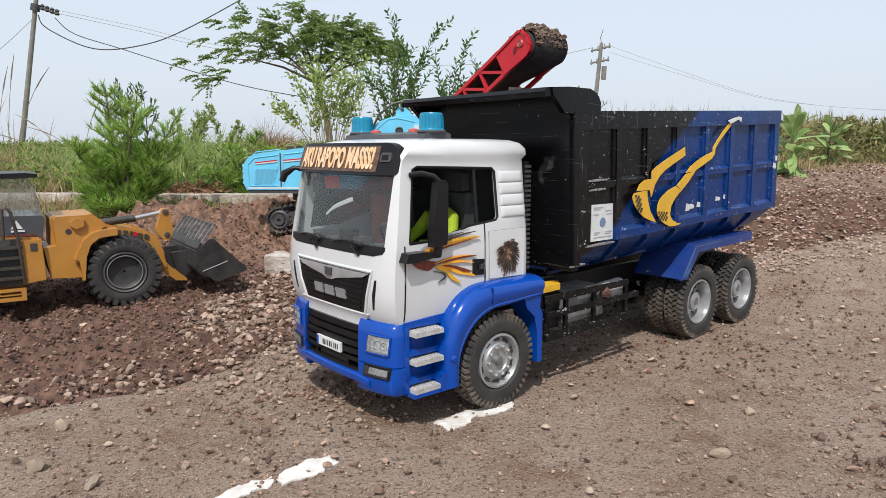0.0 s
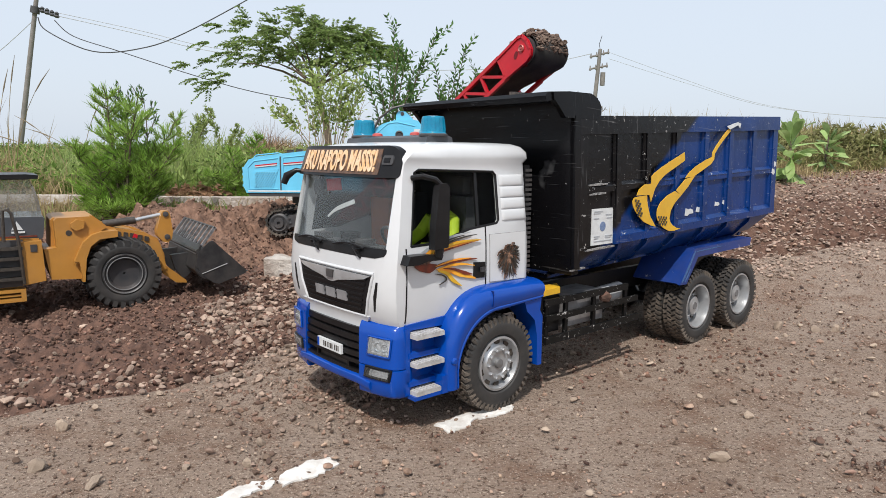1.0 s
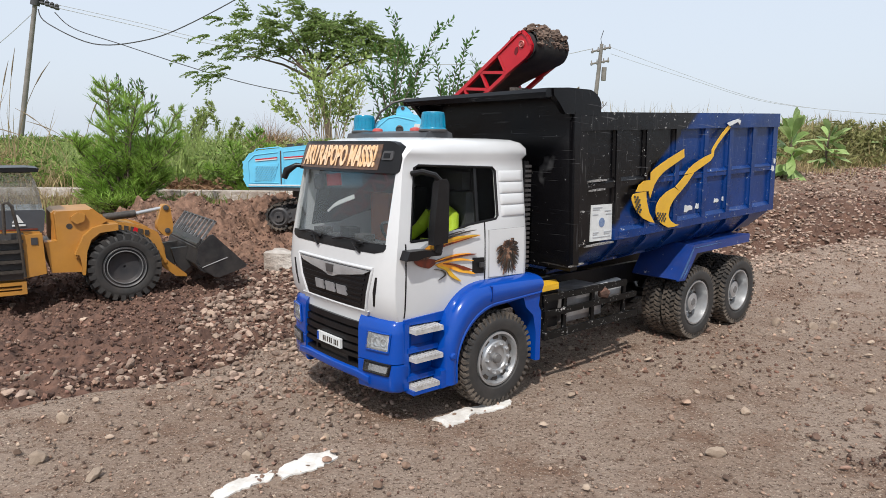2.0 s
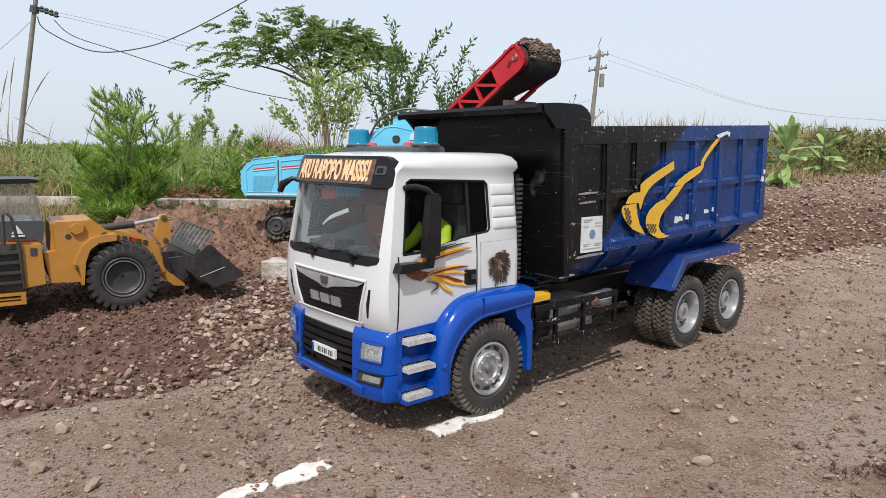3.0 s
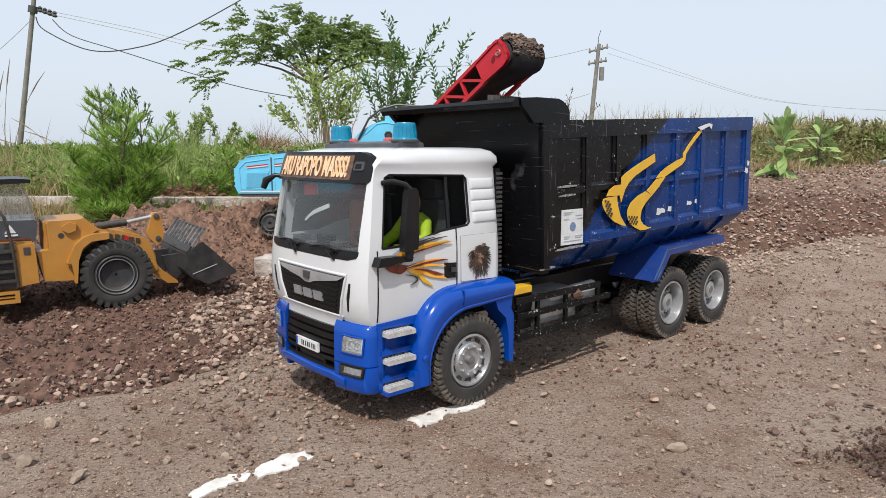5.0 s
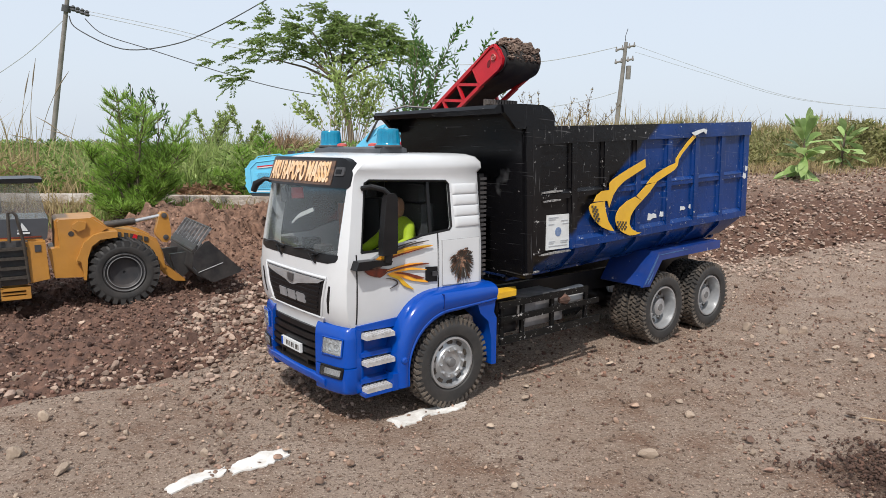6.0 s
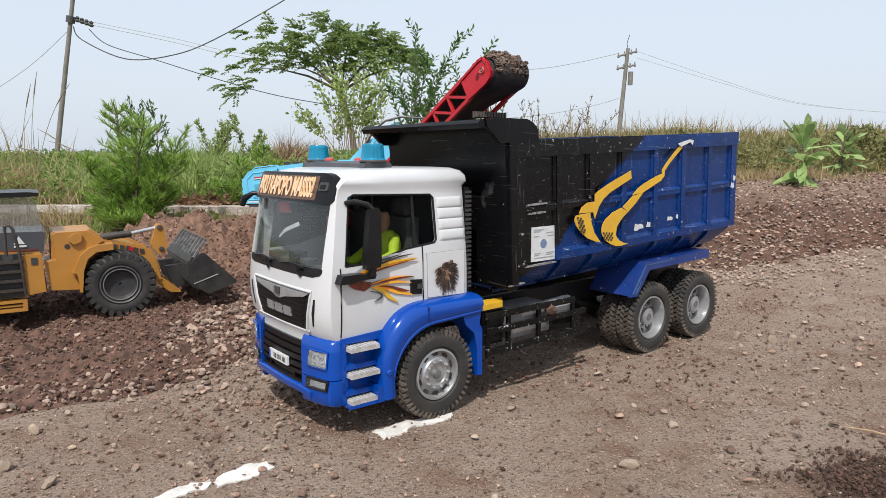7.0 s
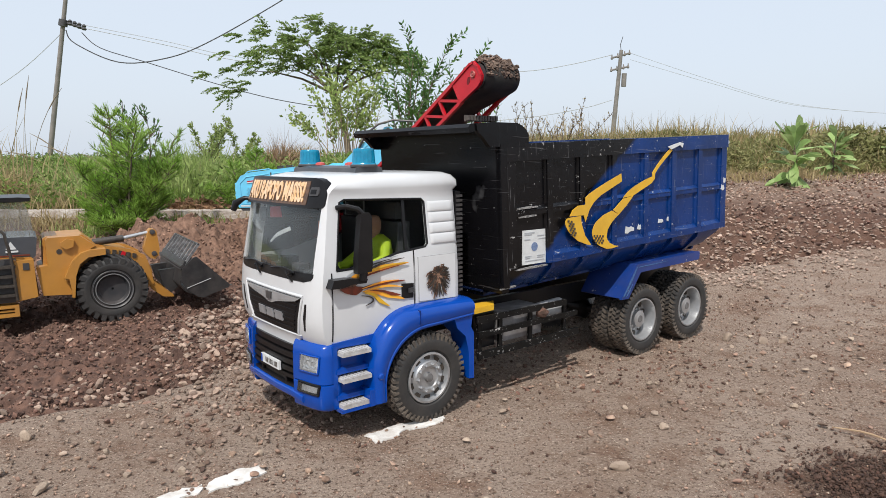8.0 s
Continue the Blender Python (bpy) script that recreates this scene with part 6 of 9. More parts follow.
# ---- excavator ----
EX = pose(-0.35, 1.42, 0.0)
exc = root("toy_excavator", EX, "light blue toy excavator on black tracks", "toy excavator")
house = part("engine_house", prismm([(-0.066, 0.137), (-0.072, 0.150), (-0.073, 0.188), (-0.060, 0.207), (-0.040, 0.214), (0.080, 0.228), (0.180, 0.228), (0.180, 0.137)], "y", 0.0, 0.150, 0.0045, 3), CYAN, exc, "light blue moulded engine house")
part("skirt", prismm([(-0.060, 0.130), (-0.066, 0.1385), (0.180, 0.1385), (0.180, 0.128)], "y", 0.002, 0.148, 0.002), DARKGREY, house)
part("white_trim", boxm((-0.062, -0.001, 0.1395), (0.170, 0.002, 0.1425), 0.0005), PAPER, house)
for x0, x1, z in ((-0.046, 0.000, 0.1930), (0.014, 0.070, 0.1980)):
    part("red_stripe", prismm([(x0, z), (x1, z + 0.005), (x1, z + 0.0075), (x0, z + 0.0025)], "y", -0.0018, 0.001, 0.0003), REDP, house)
    part("white_stripe", prismm([(x0, z - 0.0025), (x1, z + 0.0025), (x1, z + 0.005), (x0, z)], "y", -0.0016, 0.001, 0.0003), PAPER, house)
# dark groove between the house panels
part("panel_groove", boxm((0.0060, -0.0012, 0.143), (0.0085, 0.001, 0.214), 0.0004), DARKGREY, house)
for a, b in (((-0.060, 0.146), (-0.062, 0.190)), ((-0.062, 0.190), (-0.048, 0.204)), ((-0.048, 0.204), (0.002, 0.2105)), ((0.013, 0.2115), (0.080, 0.219)), ((0.013, 0.146), (0.013, 0.2115)), ((-0.060, 0.146), (0.002, 0.146))):
    part("panel_edge", tubem([(a[0], -0.0002, a[1]), (b[0], -0.0002, b[1])], 0.0012, 6), CYAN, house)
gp = part("vent_panel", prismm([(-0.049, 0.149), (-0.010, 0.1455), (0.003, 0.1875), (-0.050, 0.1815)], "y", -0.0012, 0.001, 0.0006), CYAN, house)
for i in range(9):
    for j in range(8):
        x, z = -0.0470 + i * 0.0052 + (j % 2) * 0.0026, 0.1505 + j * 0.0040
        if x < -0.012 + 0.3 * (z - 0.147):
            part("vent_cell", boxm((x, -0.0024, z), (x + 0.0030, -0.0008, z + 0.0024), 0.0004), surf("vent_blue", (0.16, 0.45, 0.6), (0.12, 0.36, 0.5), 60, 0.5), gp, smooth=False)
for z in (0.150, 0.162, 0.174, 0.186):
    part("counterweight_rib", boxm((-0.0755, 0.006, z), (-0.070, 0.144, z + 0.005), 0.0015), CYAN, house)
for x in (-0.055, -0.040):
    part("lifting_eye", lathe(bmesh.new(), [(0.003, 0), (0.003, 0.003), (0.001, 0.004)], 10, pose(x, 0.02, 0.2100 if x > -0.05 else 0.2065, 90)), PAPER, house)
for x in (0.020, 0.040):
    part("exhaust_block", boxm((x, 0.006, 0.2185), (x + 0.013, 0.018, 0.2285 + 0.04 * (x - 0.02)), 0.0015), SOOT, house)
part("grab_rail", tubem([(-0.050, 0.004, 0.211), (-0.044, 0.004, 0.2165), (0.002, 0.004, 0.2215), (0.010, 0.004, 0.2190)], 0.0011, 6), CYAN, house)
part("excavator_cab", prismm([(0.105, 0.139), (0.110, 0.225), (0.125, 0.232), (0.170, 0.232), (0.195, 0.180), (0.195, 0.139)], "y", 0.090, 0.150, 0.003), CYAN, exc, "light blue operator cab")
bm_pts = [(0.130, 0.195), (0.165, 0.238), (0.195, 0.268), (0.220, 0.284), (0.245, 0.292), (0.285, 0.294), (0.330, 0.284), (0.430, 0.240), (0.430, 0.222), (0.340, 0.242), (0.300, 0.248), (0.262, 0.243), (0.225, 0.222), (0.175, 0.175)]
boom = part("boom", prismm(bm_pts, "y", 0.030, 0.066, 0.002), CYAN, exc, "light blue curved boom")
part("boom_pin", lathe(bmesh.new(), [(0.0085, 0.002), (0.0085, -0.002), (0.006, -0.003), (0.005, -0.001), (0.002, -0.001)], 18, pose(0.2565, 0.030, 0.2620)), DARKGREY, boom)
for x, w in ((0.285, 0.012), (0.300, 0.008)):
    part("white_mark", prismm([(x, 0.2600), (x + w, 0.2595), (x + w + 0.004, 0.2730), (x + 0.004, 0.2740)], "y", 0.0285, 0.0305, 0.0005), PAPER, boom)
part("cylinder_bracket", prismm([(0.248, 0.288), (0.250, 0.305), (0.255, 0.3115), (0.268, 0.3120), (0.277, 0.3040), (0.292, 0.288)], "y", 0.036, 0.060, 0.0030, 3), CYAN, boom)
part("bracket_hole", lathe(bmesh.new(), [(0.004, 0.001), (0.004, -0.001)], 14, pose(0.263, 0.036, 0.306)), DARKGREY, boom)
part("hose", tubem([(0.190, 0.030, 0.250), (0.201, 0.026, 0.270), (0.215, 0.026, 0.296), (0.242, 0.028, 0.317), (0.275, 0.030, 0.326), (0.330, 0.032, 0.322)], 0.0024, 8), SOOT, boom)
part("boom_rib", tubem([(0.205, 0.0298, 0.262), (0.232, 0.0298, 0.285), (0.252, 0.0298, 0.288), (0.290, 0.0298, 0.280)], 0.0012, 6), CYAN, boom)
part("stick", prismm([(0.400, 0.262), (0.440, 0.262), (0.470, 0.120), (0.450, 0.110), (0.425, 0.180)], "y", 0.036, 0.062, 0.002), CYAN, exc)
part("swing_ring", lathe(bmesh.new(), [(0.045, 0), (0.045, 0.020), (0.040, 0.022)], 28, pose(0.060, 0.075, 0.112, 90)), DARKGREY, exc)
TILTX = Matrix.Translation((0, 0, 0.0725)) @ Matrix.Rotation(radians(-11), 4, "Y")
for v0 in (0.0, 0.105):
    tr = new("track")
    tr.parent = exc
    tr.matrix_local = Matrix.Translation((0, v0, 0)) @ TILTX
    L_, r_ = 0.19, 0.026
    path = [(x, r_) for x in np.linspace(0, L_, 16)] + [(L_ + r_ * math.sin(t), r_ * math.cos(t)) for t in np.linspace(0.2, math.pi - 0.2, 8)] + [(x, -r_) for x in np.linspace(L_, 0, 16)] + [(-r_ * math.sin(t), -r_ * math.cos(t)) for t in np.linspace(0.2, math.pi - 0.2, 8)]
    for k, (x, z) in enumerate(path):
        nx_, nz_ = path[(k + 1) % len(path)]
        an = math.atan2(nz_ - z, nx_ - x)
        bm = bmesh.new()
        box(bm, (-0.0045, 0, -0.0016), (0.0045, 0.036, 0.0016))
        box(bm, (-0.001, 0, 0.0014), (0.0016, 0.036, 0.0044))
        bmesh.ops.transform(bm, matrix=Matrix.Translation(((x + nx_) / 2, 0, (z + nz_) / 2)) @ Matrix.Rotation(-an, 4, "Y"), verts=bm.verts)
        part("track_shoe", bm, RUBBER, tr, smooth=False)
    part("track_frame", boxm((0.005, 0.006, -0.014), (L_ - 0.005, 0.030, 0.012), 0.003), DARKGREY, tr)
    for x, r in ((0.0, 0.0215), (L_, 0.021)):
        sp = part("sprocket", lathe(bmesh.new(), [(r, 0.012), (r, 0.004), (r * 0.8, 0.001), (r * 0.55, 0.003), (r * 0.5, -0.002), (r * 0.18, -0.002), (r * 0.16, 0.002)], 28, pose(x, 0.0, 0)), DARKGREY, tr, "dark toothed drive wheel")
        for k in range(14):
            t = 2 * math.pi * k / 14
            part("sprocket_tooth", boxm((-0.002, 0.004, 0), (0.002, 0.012, 0.0045), 0.0005, pose(x + r * math.sin(t), 0, r * math.cos(t)) @ Matrix.Rotation(t, 4, "Y")), DARKGREY, sp, smooth=False)

# ---- wheel loader ----
LM = pose(-0.465, 0.975, 0.0, 0, 0, 34)
lo_ = root("wheel_loader", LM, "yellow toy wheel loader with toothed dark bucket", "toy loader")


def loader_wheel(x, y, z, sgn, parent):
    R_, w = 0.0525, 0.046
    wh = new("wheel")
    wh.parent = parent
    wh.matrix_local = pose(x, y, z) @ (Matrix.Identity(4) if sgn > 0 else Matrix.Rotation(math.pi, 4, "Z"))
    ty = part("tyre", lathe(bmesh.new(), [(0.0305, 0.006), (0.0320, 0.002), (0.0380, 0.0), (0.0450, 0.0015), (0.0490, 0.006), (0.0500, 0.014), (0.0500, w - 0.014), (0.0490, w - 0.006), (0.0450, w - 0.0015), (0.0320, w - 0.002), (0.0305, w - 0.006)], 56, None, True), SIDEWALL, wh, "chunky black rubber tyre")
    bm = bmesh.new()
    for k in range(26):
        for j in (0, 1):
            a = 2 * math.pi * (k + 0.5 * j) / 26
            vs = box(bm, (-0.0060, 0.0, -0.0034), (0.0026, w * 0.56, 0.0034))
            for v in vs:
                t = v.co.y / (w * 0.56)
                v.co.z += 0.010 * t
                if v.co.y < 0.001:
                    v.co.x -= 0.0028
            bmesh.ops.transform(bm, matrix=Matrix.Rotation(-a, 4, "Y") @ pose(R_ - 0.002, 0.0005, 0) @ (Matrix.Identity(4) if j == 0 else pose(0, w - 0.001, 0) @ Matrix.Diagonal((1, -1, 1, 1))), verts=vs)
    part("tread", bm, SIDEWALL, ty, smooth=False)
    RIMG = surf("dark_grey_rim", (0.028, 0.029, 0.032), (0.04, 0.04, 0.043), 60, 0.4, dirt=0.2)
    ri = part("rim", lathe(bmesh.new(), [(0.0310, 0.010), (0.0310, 0.0035), (0.0295, 0.0020), (0.0280, 0.0030), (0.0265, 0.0060), (0.0250, 0.0060), (0.0240, 0.0045), (0.0225, 0.0060), (0.0205, 0.0115), (0.0080, 0.0130), (0.0020, 0.0130), (0.002, 0.02), (0.031, 0.02)], 48, None, True), RIMG, wh, "dark grey dished rim")
    for rr in (0.0288, 0.0243):
        part("rim_ring", lathe(bmesh.new(), [(rr + 0.0007 * math.cos(t), 0.0030 + (0.0012 if rr < 0.026 else 0) + 0.0007 * math.sin(t)) for t in [2 * math.pi * i / 6 for i in range(6)]], 48, None, True), surf("worn_grey", (0.22, 0.22, 0.22), (0.14, 0.14, 0.14), 60, 0.4), ri)
    return wh


WL = 0.160
for x in (0.0, -0.235):
    loader_wheel(x - 0.005, 0.0, 0.0420, 1, lo_)
    loader_wheel(x - 0.005, WL, 0.0420, -1, lo_)
    part("axle", tubem([(x, 0.02, 0.042), (x, WL - 0.02, 0.042)], 0.008, 12), DARKGREY, lo_)
ff = part("front_frame", prismm([(-0.100, 0.044), (-0.103, 0.080), (-0.096, 0.082), (-0.094, 0.124), (-0.090, 0.1275), (-0.040, 0.1285), (-0.022, 0.112), (0.020, 0.100), (0.052, 0.080), (0.060, 0.040), (0.040, 0.030), (-0.050, 0.042)], "y", 0.034, WL - 0.034, 0.002), LOADY, lo_, "yellow front frame")
part("frame_cheek", prismm([(-0.0994, 0.0414), (-0.1058, 0.0850), (-0.0900, 0.0866), (-0.0912, 0.1240), (-0.0880, 0.1282), (-0.0454, 0.1290), (-0.0240, 0.1120), (-0.0450, 0.1000), (-0.0590, 0.0700), (-0.0610, 0.0390)], "y", 0.012, 0.036, 0.0026, 3), LOADY, ff)
part("lamp_boss", prismm([(-0.0714, 0.1145), (-0.0645, 0.1095), (-0.0549, 0.1130), (-0.0532, 0.1230), (-0.0635, 0.1257), (-0.0714, 0.1200)], "y", 0.006, 0.014, 0.0024, 3), LOADY, ff)
part("frame_hole", lathe(bmesh.new(), [(0.004, 0.001), (0.004, -0.0006)], 14, pose(-0.0738, 0.012, 0.1065)), SOOT, ff)
for far in (False, True):
    f = (lambda v: WL - v) if far else (lambda v: v)
    lip = [(-0.0697, 0.0663), (-0.0637, 0.0801), (-0.0577, 0.0926), (-0.0456, 0.1031), (-0.0326, 0.1070), (-0.0118, 0.1077), (-0.0120, 0.0985), (-0.0361, 0.0960), (-0.0482, 0.0865), (-0.0545, 0.0690), (-0.0581, 0.0358), (-0.0618, 0.0363), (-0.0612, 0.0450), (-0.0640, 0.0650)]
    fe = part("front_fender", prismm(lip, "y", *sorted((f(0.000), f(0.040))), 0.0022, 3), LOADY, lo_, "yellow front fender")
    for z in (0.062, 0.072, 0.082):
        x = -0.0655 + (z - 0.062) * 0.35
        part("fender_step", boxm([x - 0.004, min(f(0.003), f(0.010)), z], [x + 0.003, max(f(0.003), f(0.010)), z + 0.003], 0.0006), LOADY, fe)
    arm = part("lift_arm", prismm([(-0.0300, 0.1040), (-0.0243, 0.1109), (0.0023, 0.1059), (0.0296, 0.0991), (0.0487, 0.0882), (0.0573, 0.0638), (0.0590, 0.0446), (0.0885, 0.0185), (0.0898, 0.0139), (0.0734, 0.0158), (0.0560, 0.0300), (0.0440, 0.0560), (0.0330, 0.0760), (0.0000, 0.0900)], "y", *sorted((f(0.036), f(0.046))), 0.0018, 3), LOADY, lo_, "yellow cranked lift arm")
    for a, z in ((-0.0100, 0.0985), (0.0000, 0.0965), (0.0090, 0.0945), (0.0200, 0.0910), (0.0290, 0.0885)):
        part("lettering_bar", prismm([(a, z - 0.002), (a + 0.0060, z - 0.0035), (a + 0.0068, z + 0.0035), (a + 0.0008, z + 0.0050)], "y", *sorted((f(0.0322), f(0.0345))), 0.0003), SOOT, arm)
    part("red_mark", prismm([(0.0120, 0.0920), (0.0185, 0.0900), (0.0200, 0.0960), (0.0150, 0.0985)], "y", *sorted((f(0.0316), f(0.0330))), 0.0003), REDP, arm)
lev = part("bell_crank", prismm([(0.0473, 0.1015), (0.0547, 0.1270), (0.0580, 0.1310), (0.0640, 0.1310), (0.0676, 0.1270), (0.0709, 0.0981), (0.0690, 0.0870), (0.0632, 0.0814), (0.0562, 0.0830), (0.0480, 0.0930)], "y", 0.030, 0.050, 0.0026, 3), LOADY, lo_, "yellow bell crank")
for z, x in ((0.1262, 0.0610), (0.0905, 0.0620)):
    part("crank_pin", lathe(bmesh.new(), [(0.0042, 0.001), (0.0042, -0.0018), (0.0025, -0.0022)], 14, pose(x, 0.030, z)), DARKGREY, lev)
cy = part("lift_cylinder", tubem([(-0.0262, 0.040, 0.1140), (0.0187, 0.040, 0.1180)], 0.0058, 14), SOOT, lo_, "black hydraulic cylinder")
part("piston_rod", tubem([(0.0187, 0.040, 0.1180), (0.0600, 0.040, 0.1255)], 0.0032, 12), CHROME, cy)
# bucket: open to the front, side plates, spill grate
bprof = [(0.0950, 0.0660), (0.0900, 0.0420), (0.0990, 0.0300), (0.1220, 0.0178), (0.1660, 0.0300), (0.1655, 0.0325), (0.1225, 0.0212), (0.1010, 0.0330), (0.0930, 0.0430), (0.0985, 0.0660)]
bk = part("bucket", prismm(bprof, "y", -0.016, WL + 0.016, 0.0008), BUCKET, lo_, "scuffed dark steel bucket")
for y0 in (-0.018, WL + 0.014):
    part("bucket_side", prismm([(0.0955, 0.0680), (0.1130, 0.0845), (0.1189, 0.0857), (0.1694, 0.0349), (0.1676, 0.0302), (0.1256, 0.0174), (0.1182, 0.0190), (0.0998, 0.0346), (0.0920, 0.0480)], "y", y0, y0 + 0.004, 0.0012), BUCKET, bk)
    part("side_line", tubem([(0.1005, y0 - 0.0004, 0.0354), (0.1393, y0 - 0.0004, 0.0483)], 0.0008, 6), surf("worn_edge_grey", (0.3, 0.3, 0.3), (0.2, 0.2, 0.2), 60, 0.4), bk)
part("grate_bar", tubem([(0.0960, -0.016, 0.0705), (0.0960, WL + 0.016, 0.0705)], 0.0036, 8), BUCKET, bk)
part("grate_top", tubem([(0.1230, -0.014, 0.1058), (0.1230, WL + 0.014, 0.1058)], 0.0016, 8), BUCKET, bk)
part("grate_plate", prismm([(0.0930, 0.0660), (0.0965, 0.0650), (0.1030, 0.0790), (0.1000, 0.0800)], "y", -0.015, WL + 0.015, 0.0006), BUCKET, bk)
for k in range(9):
    y = -0.014 + k * (WL + 0.026) / 8
    part("grate_slat", prismm([(0.0970, 0.0740), (0.1010, 0.0730), (0.1262, 0.1055), (0.1222, 0.1075)], "y", y, y + 0.0030, 0.0008), surf("grate_grey", (0.34, 0.34, 0.345), (0.14, 0.14, 0.145), 120, 0.35, metal=0.5), bk)
for k in range(8):
    y = -0.010 + k * (WL + 0.012) / 7
    part("bucket_tooth", prismm([(0.163, 0.0285), (0.163, 0.0335), (0.175, 0.0325)], "y", y, y + 0.008, 0.0008), BUCKET, bk)
for y in (0.040, WL - 0.048):
    part("bucket_bracket", prismm([(0.0680, 0.0600), (0.0960, 0.0620), (0.0980, 0.0300), (0.0860, 0.0200), (0.0740, 0.0360)], "y", y, y + 0.010, 0.0015), BUCKET, bk)
# rear frame, cab, ladder
rf = part("rear_frame", prismm([(-0.104, 0.040), (-0.110, 0.100), (-0.150, 0.102), (-0.330, 0.110), (-0.345, 0.100), (-0.345, 0.050), (-0.290, 0.036), (-0.150, 0.030)], "y", 0.022, WL - 0.022, 0.002), LOADY, lo_, "yellow rear frame")
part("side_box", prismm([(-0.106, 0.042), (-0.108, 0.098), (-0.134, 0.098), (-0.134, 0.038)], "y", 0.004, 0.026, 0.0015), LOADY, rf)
# dark plate standing in for the shadow on the side box
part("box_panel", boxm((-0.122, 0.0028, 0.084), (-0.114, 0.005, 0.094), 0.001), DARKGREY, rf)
part("engine_hood", prismm([(-0.215, 0.105), (-0.215, 0.150), (-0.330, 0.140), (-0.345, 0.125), (-0.345, 0.105)], "y", 0.030, WL - 0.030, 0.003), LOADY, lo_, "yellow engine hood")
lc = part("loader_cab_base", prismm([(-0.1108, 0.0963), (-0.1044, 0.1009), (-0.1011, 0.1278), (-0.1040, 0.1300), (-0.215, 0.1320), (-0.215, 0.0963)], "y", 0.026, WL - 0.026, 0.002), surf("slate_grey", (0.06, 0.065, 0.075), (0.05, 0.054, 0.062), 40, 0.4), lo_, "slate grey cab base")
part("red_line", boxm((-0.205, 0.0248, 0.1025), (-0.112, 0.0265, 0.1045), 0.0004), DARKRED, lc)
part("warning_sticker", prismm([(-0.142, 0.113), (-0.128, 0.113), (-0.135, 0.125)], "y", 0.0245, 0.0265, 0.0003), PAPER, lc)
part("sticker_bar", boxm((-0.142, 0.0243, 0.1085), (-0.126, 0.0265, 0.1110), 0.0002), PAPER, lc)
pane = part("loader_cab_glass", prismm([(-0.1038, 0.1302), (-0.1064, 0.1523), (-0.1105, 0.1700), (-0.1153, 0.1823), (-0.210, 0.182), (-0.214, 0.1322)], "y", 0.028, WL - 0.028, 0.014, 5), LOADGLASS, lo_, "clear loader cab glazing")
pane.visible_shadow = False
for y in (0.0275, WL - 0.0305):
    part("cab_pillar", prismm([(-0.1640, 0.136), (-0.1650, 0.182), (-0.1690, 0.182), (-0.1690, 0.136)], "y", y, y + 0.003, 0.0006), DARKGREY, lo_)
part("cab_roof", prismm([(-0.1060, 0.1835), (-0.1050, 0.1885), (-0.1200, 0.1900), (-0.215, 0.1890), (-0.222, 0.1830)], "y", 0.020, WL - 0.020, 0.0020), BLACKP, lo_, "black overhanging cab roof")
part("loader_seat", boxm((-0.185, 0.060, 0.136), (-0.160, 0.100, 0.160), 0.004), SEATC, lo_)
doll("operator_doll", LM @ pose(-0.168, 0.080, 0.1385), "plain lime-shirted operator doll in the loader cab", 0.6)
ld = part("ladder", tubem([(-0.132, 0.002, 0.040), (-0.135, 0.000, 0.100), (-0.141, 0.000, 0.138), (-0.145, 0.000, 0.1435), (-0.151, 0.001, 0.1420), (-0.152, 0.002, 0.100)], 0.0022, 8), SOOT, lo_, "black access ladder with handrail")
part("ladder_rail", tubem([(-0.168, 0.002, 0.036), (-0.170, 0.000, 0.100), (-0.172, 0.002, 0.140)], 0.0022, 8), SOOT, ld)
for z in (0.046, 0.060, 0.074, 0.088):
    part("ladder_rung", boxm((-0.170, 0.000, z), (-0.131, 0.012, z + 0.004), 0.0008), SOOT, ld)
part("ladder_back", boxm((-0.172, 0.012, 0.036), (-0.130, 0.022, 0.100), 0.001), DARKGREY, ld)
bt = part("bottom_step", prismm([(-0.168, 0.0160), (-0.131, 0.0160), (-0.131, 0.0330), (-0.168, 0.0330), (-0.168, 0.0290), (-0.137, 0.0290), (-0.137, 0.0210), (-0.168, 0.0210)], "y", 0.002, 0.020, 0.0008), LOADY, lo_, "yellow bottom step frame")
part("step_bar", boxm((-0.168, 0.004, 0.0235), (-0.135, 0.018, 0.0262), 0.0005), LOADY, bt)

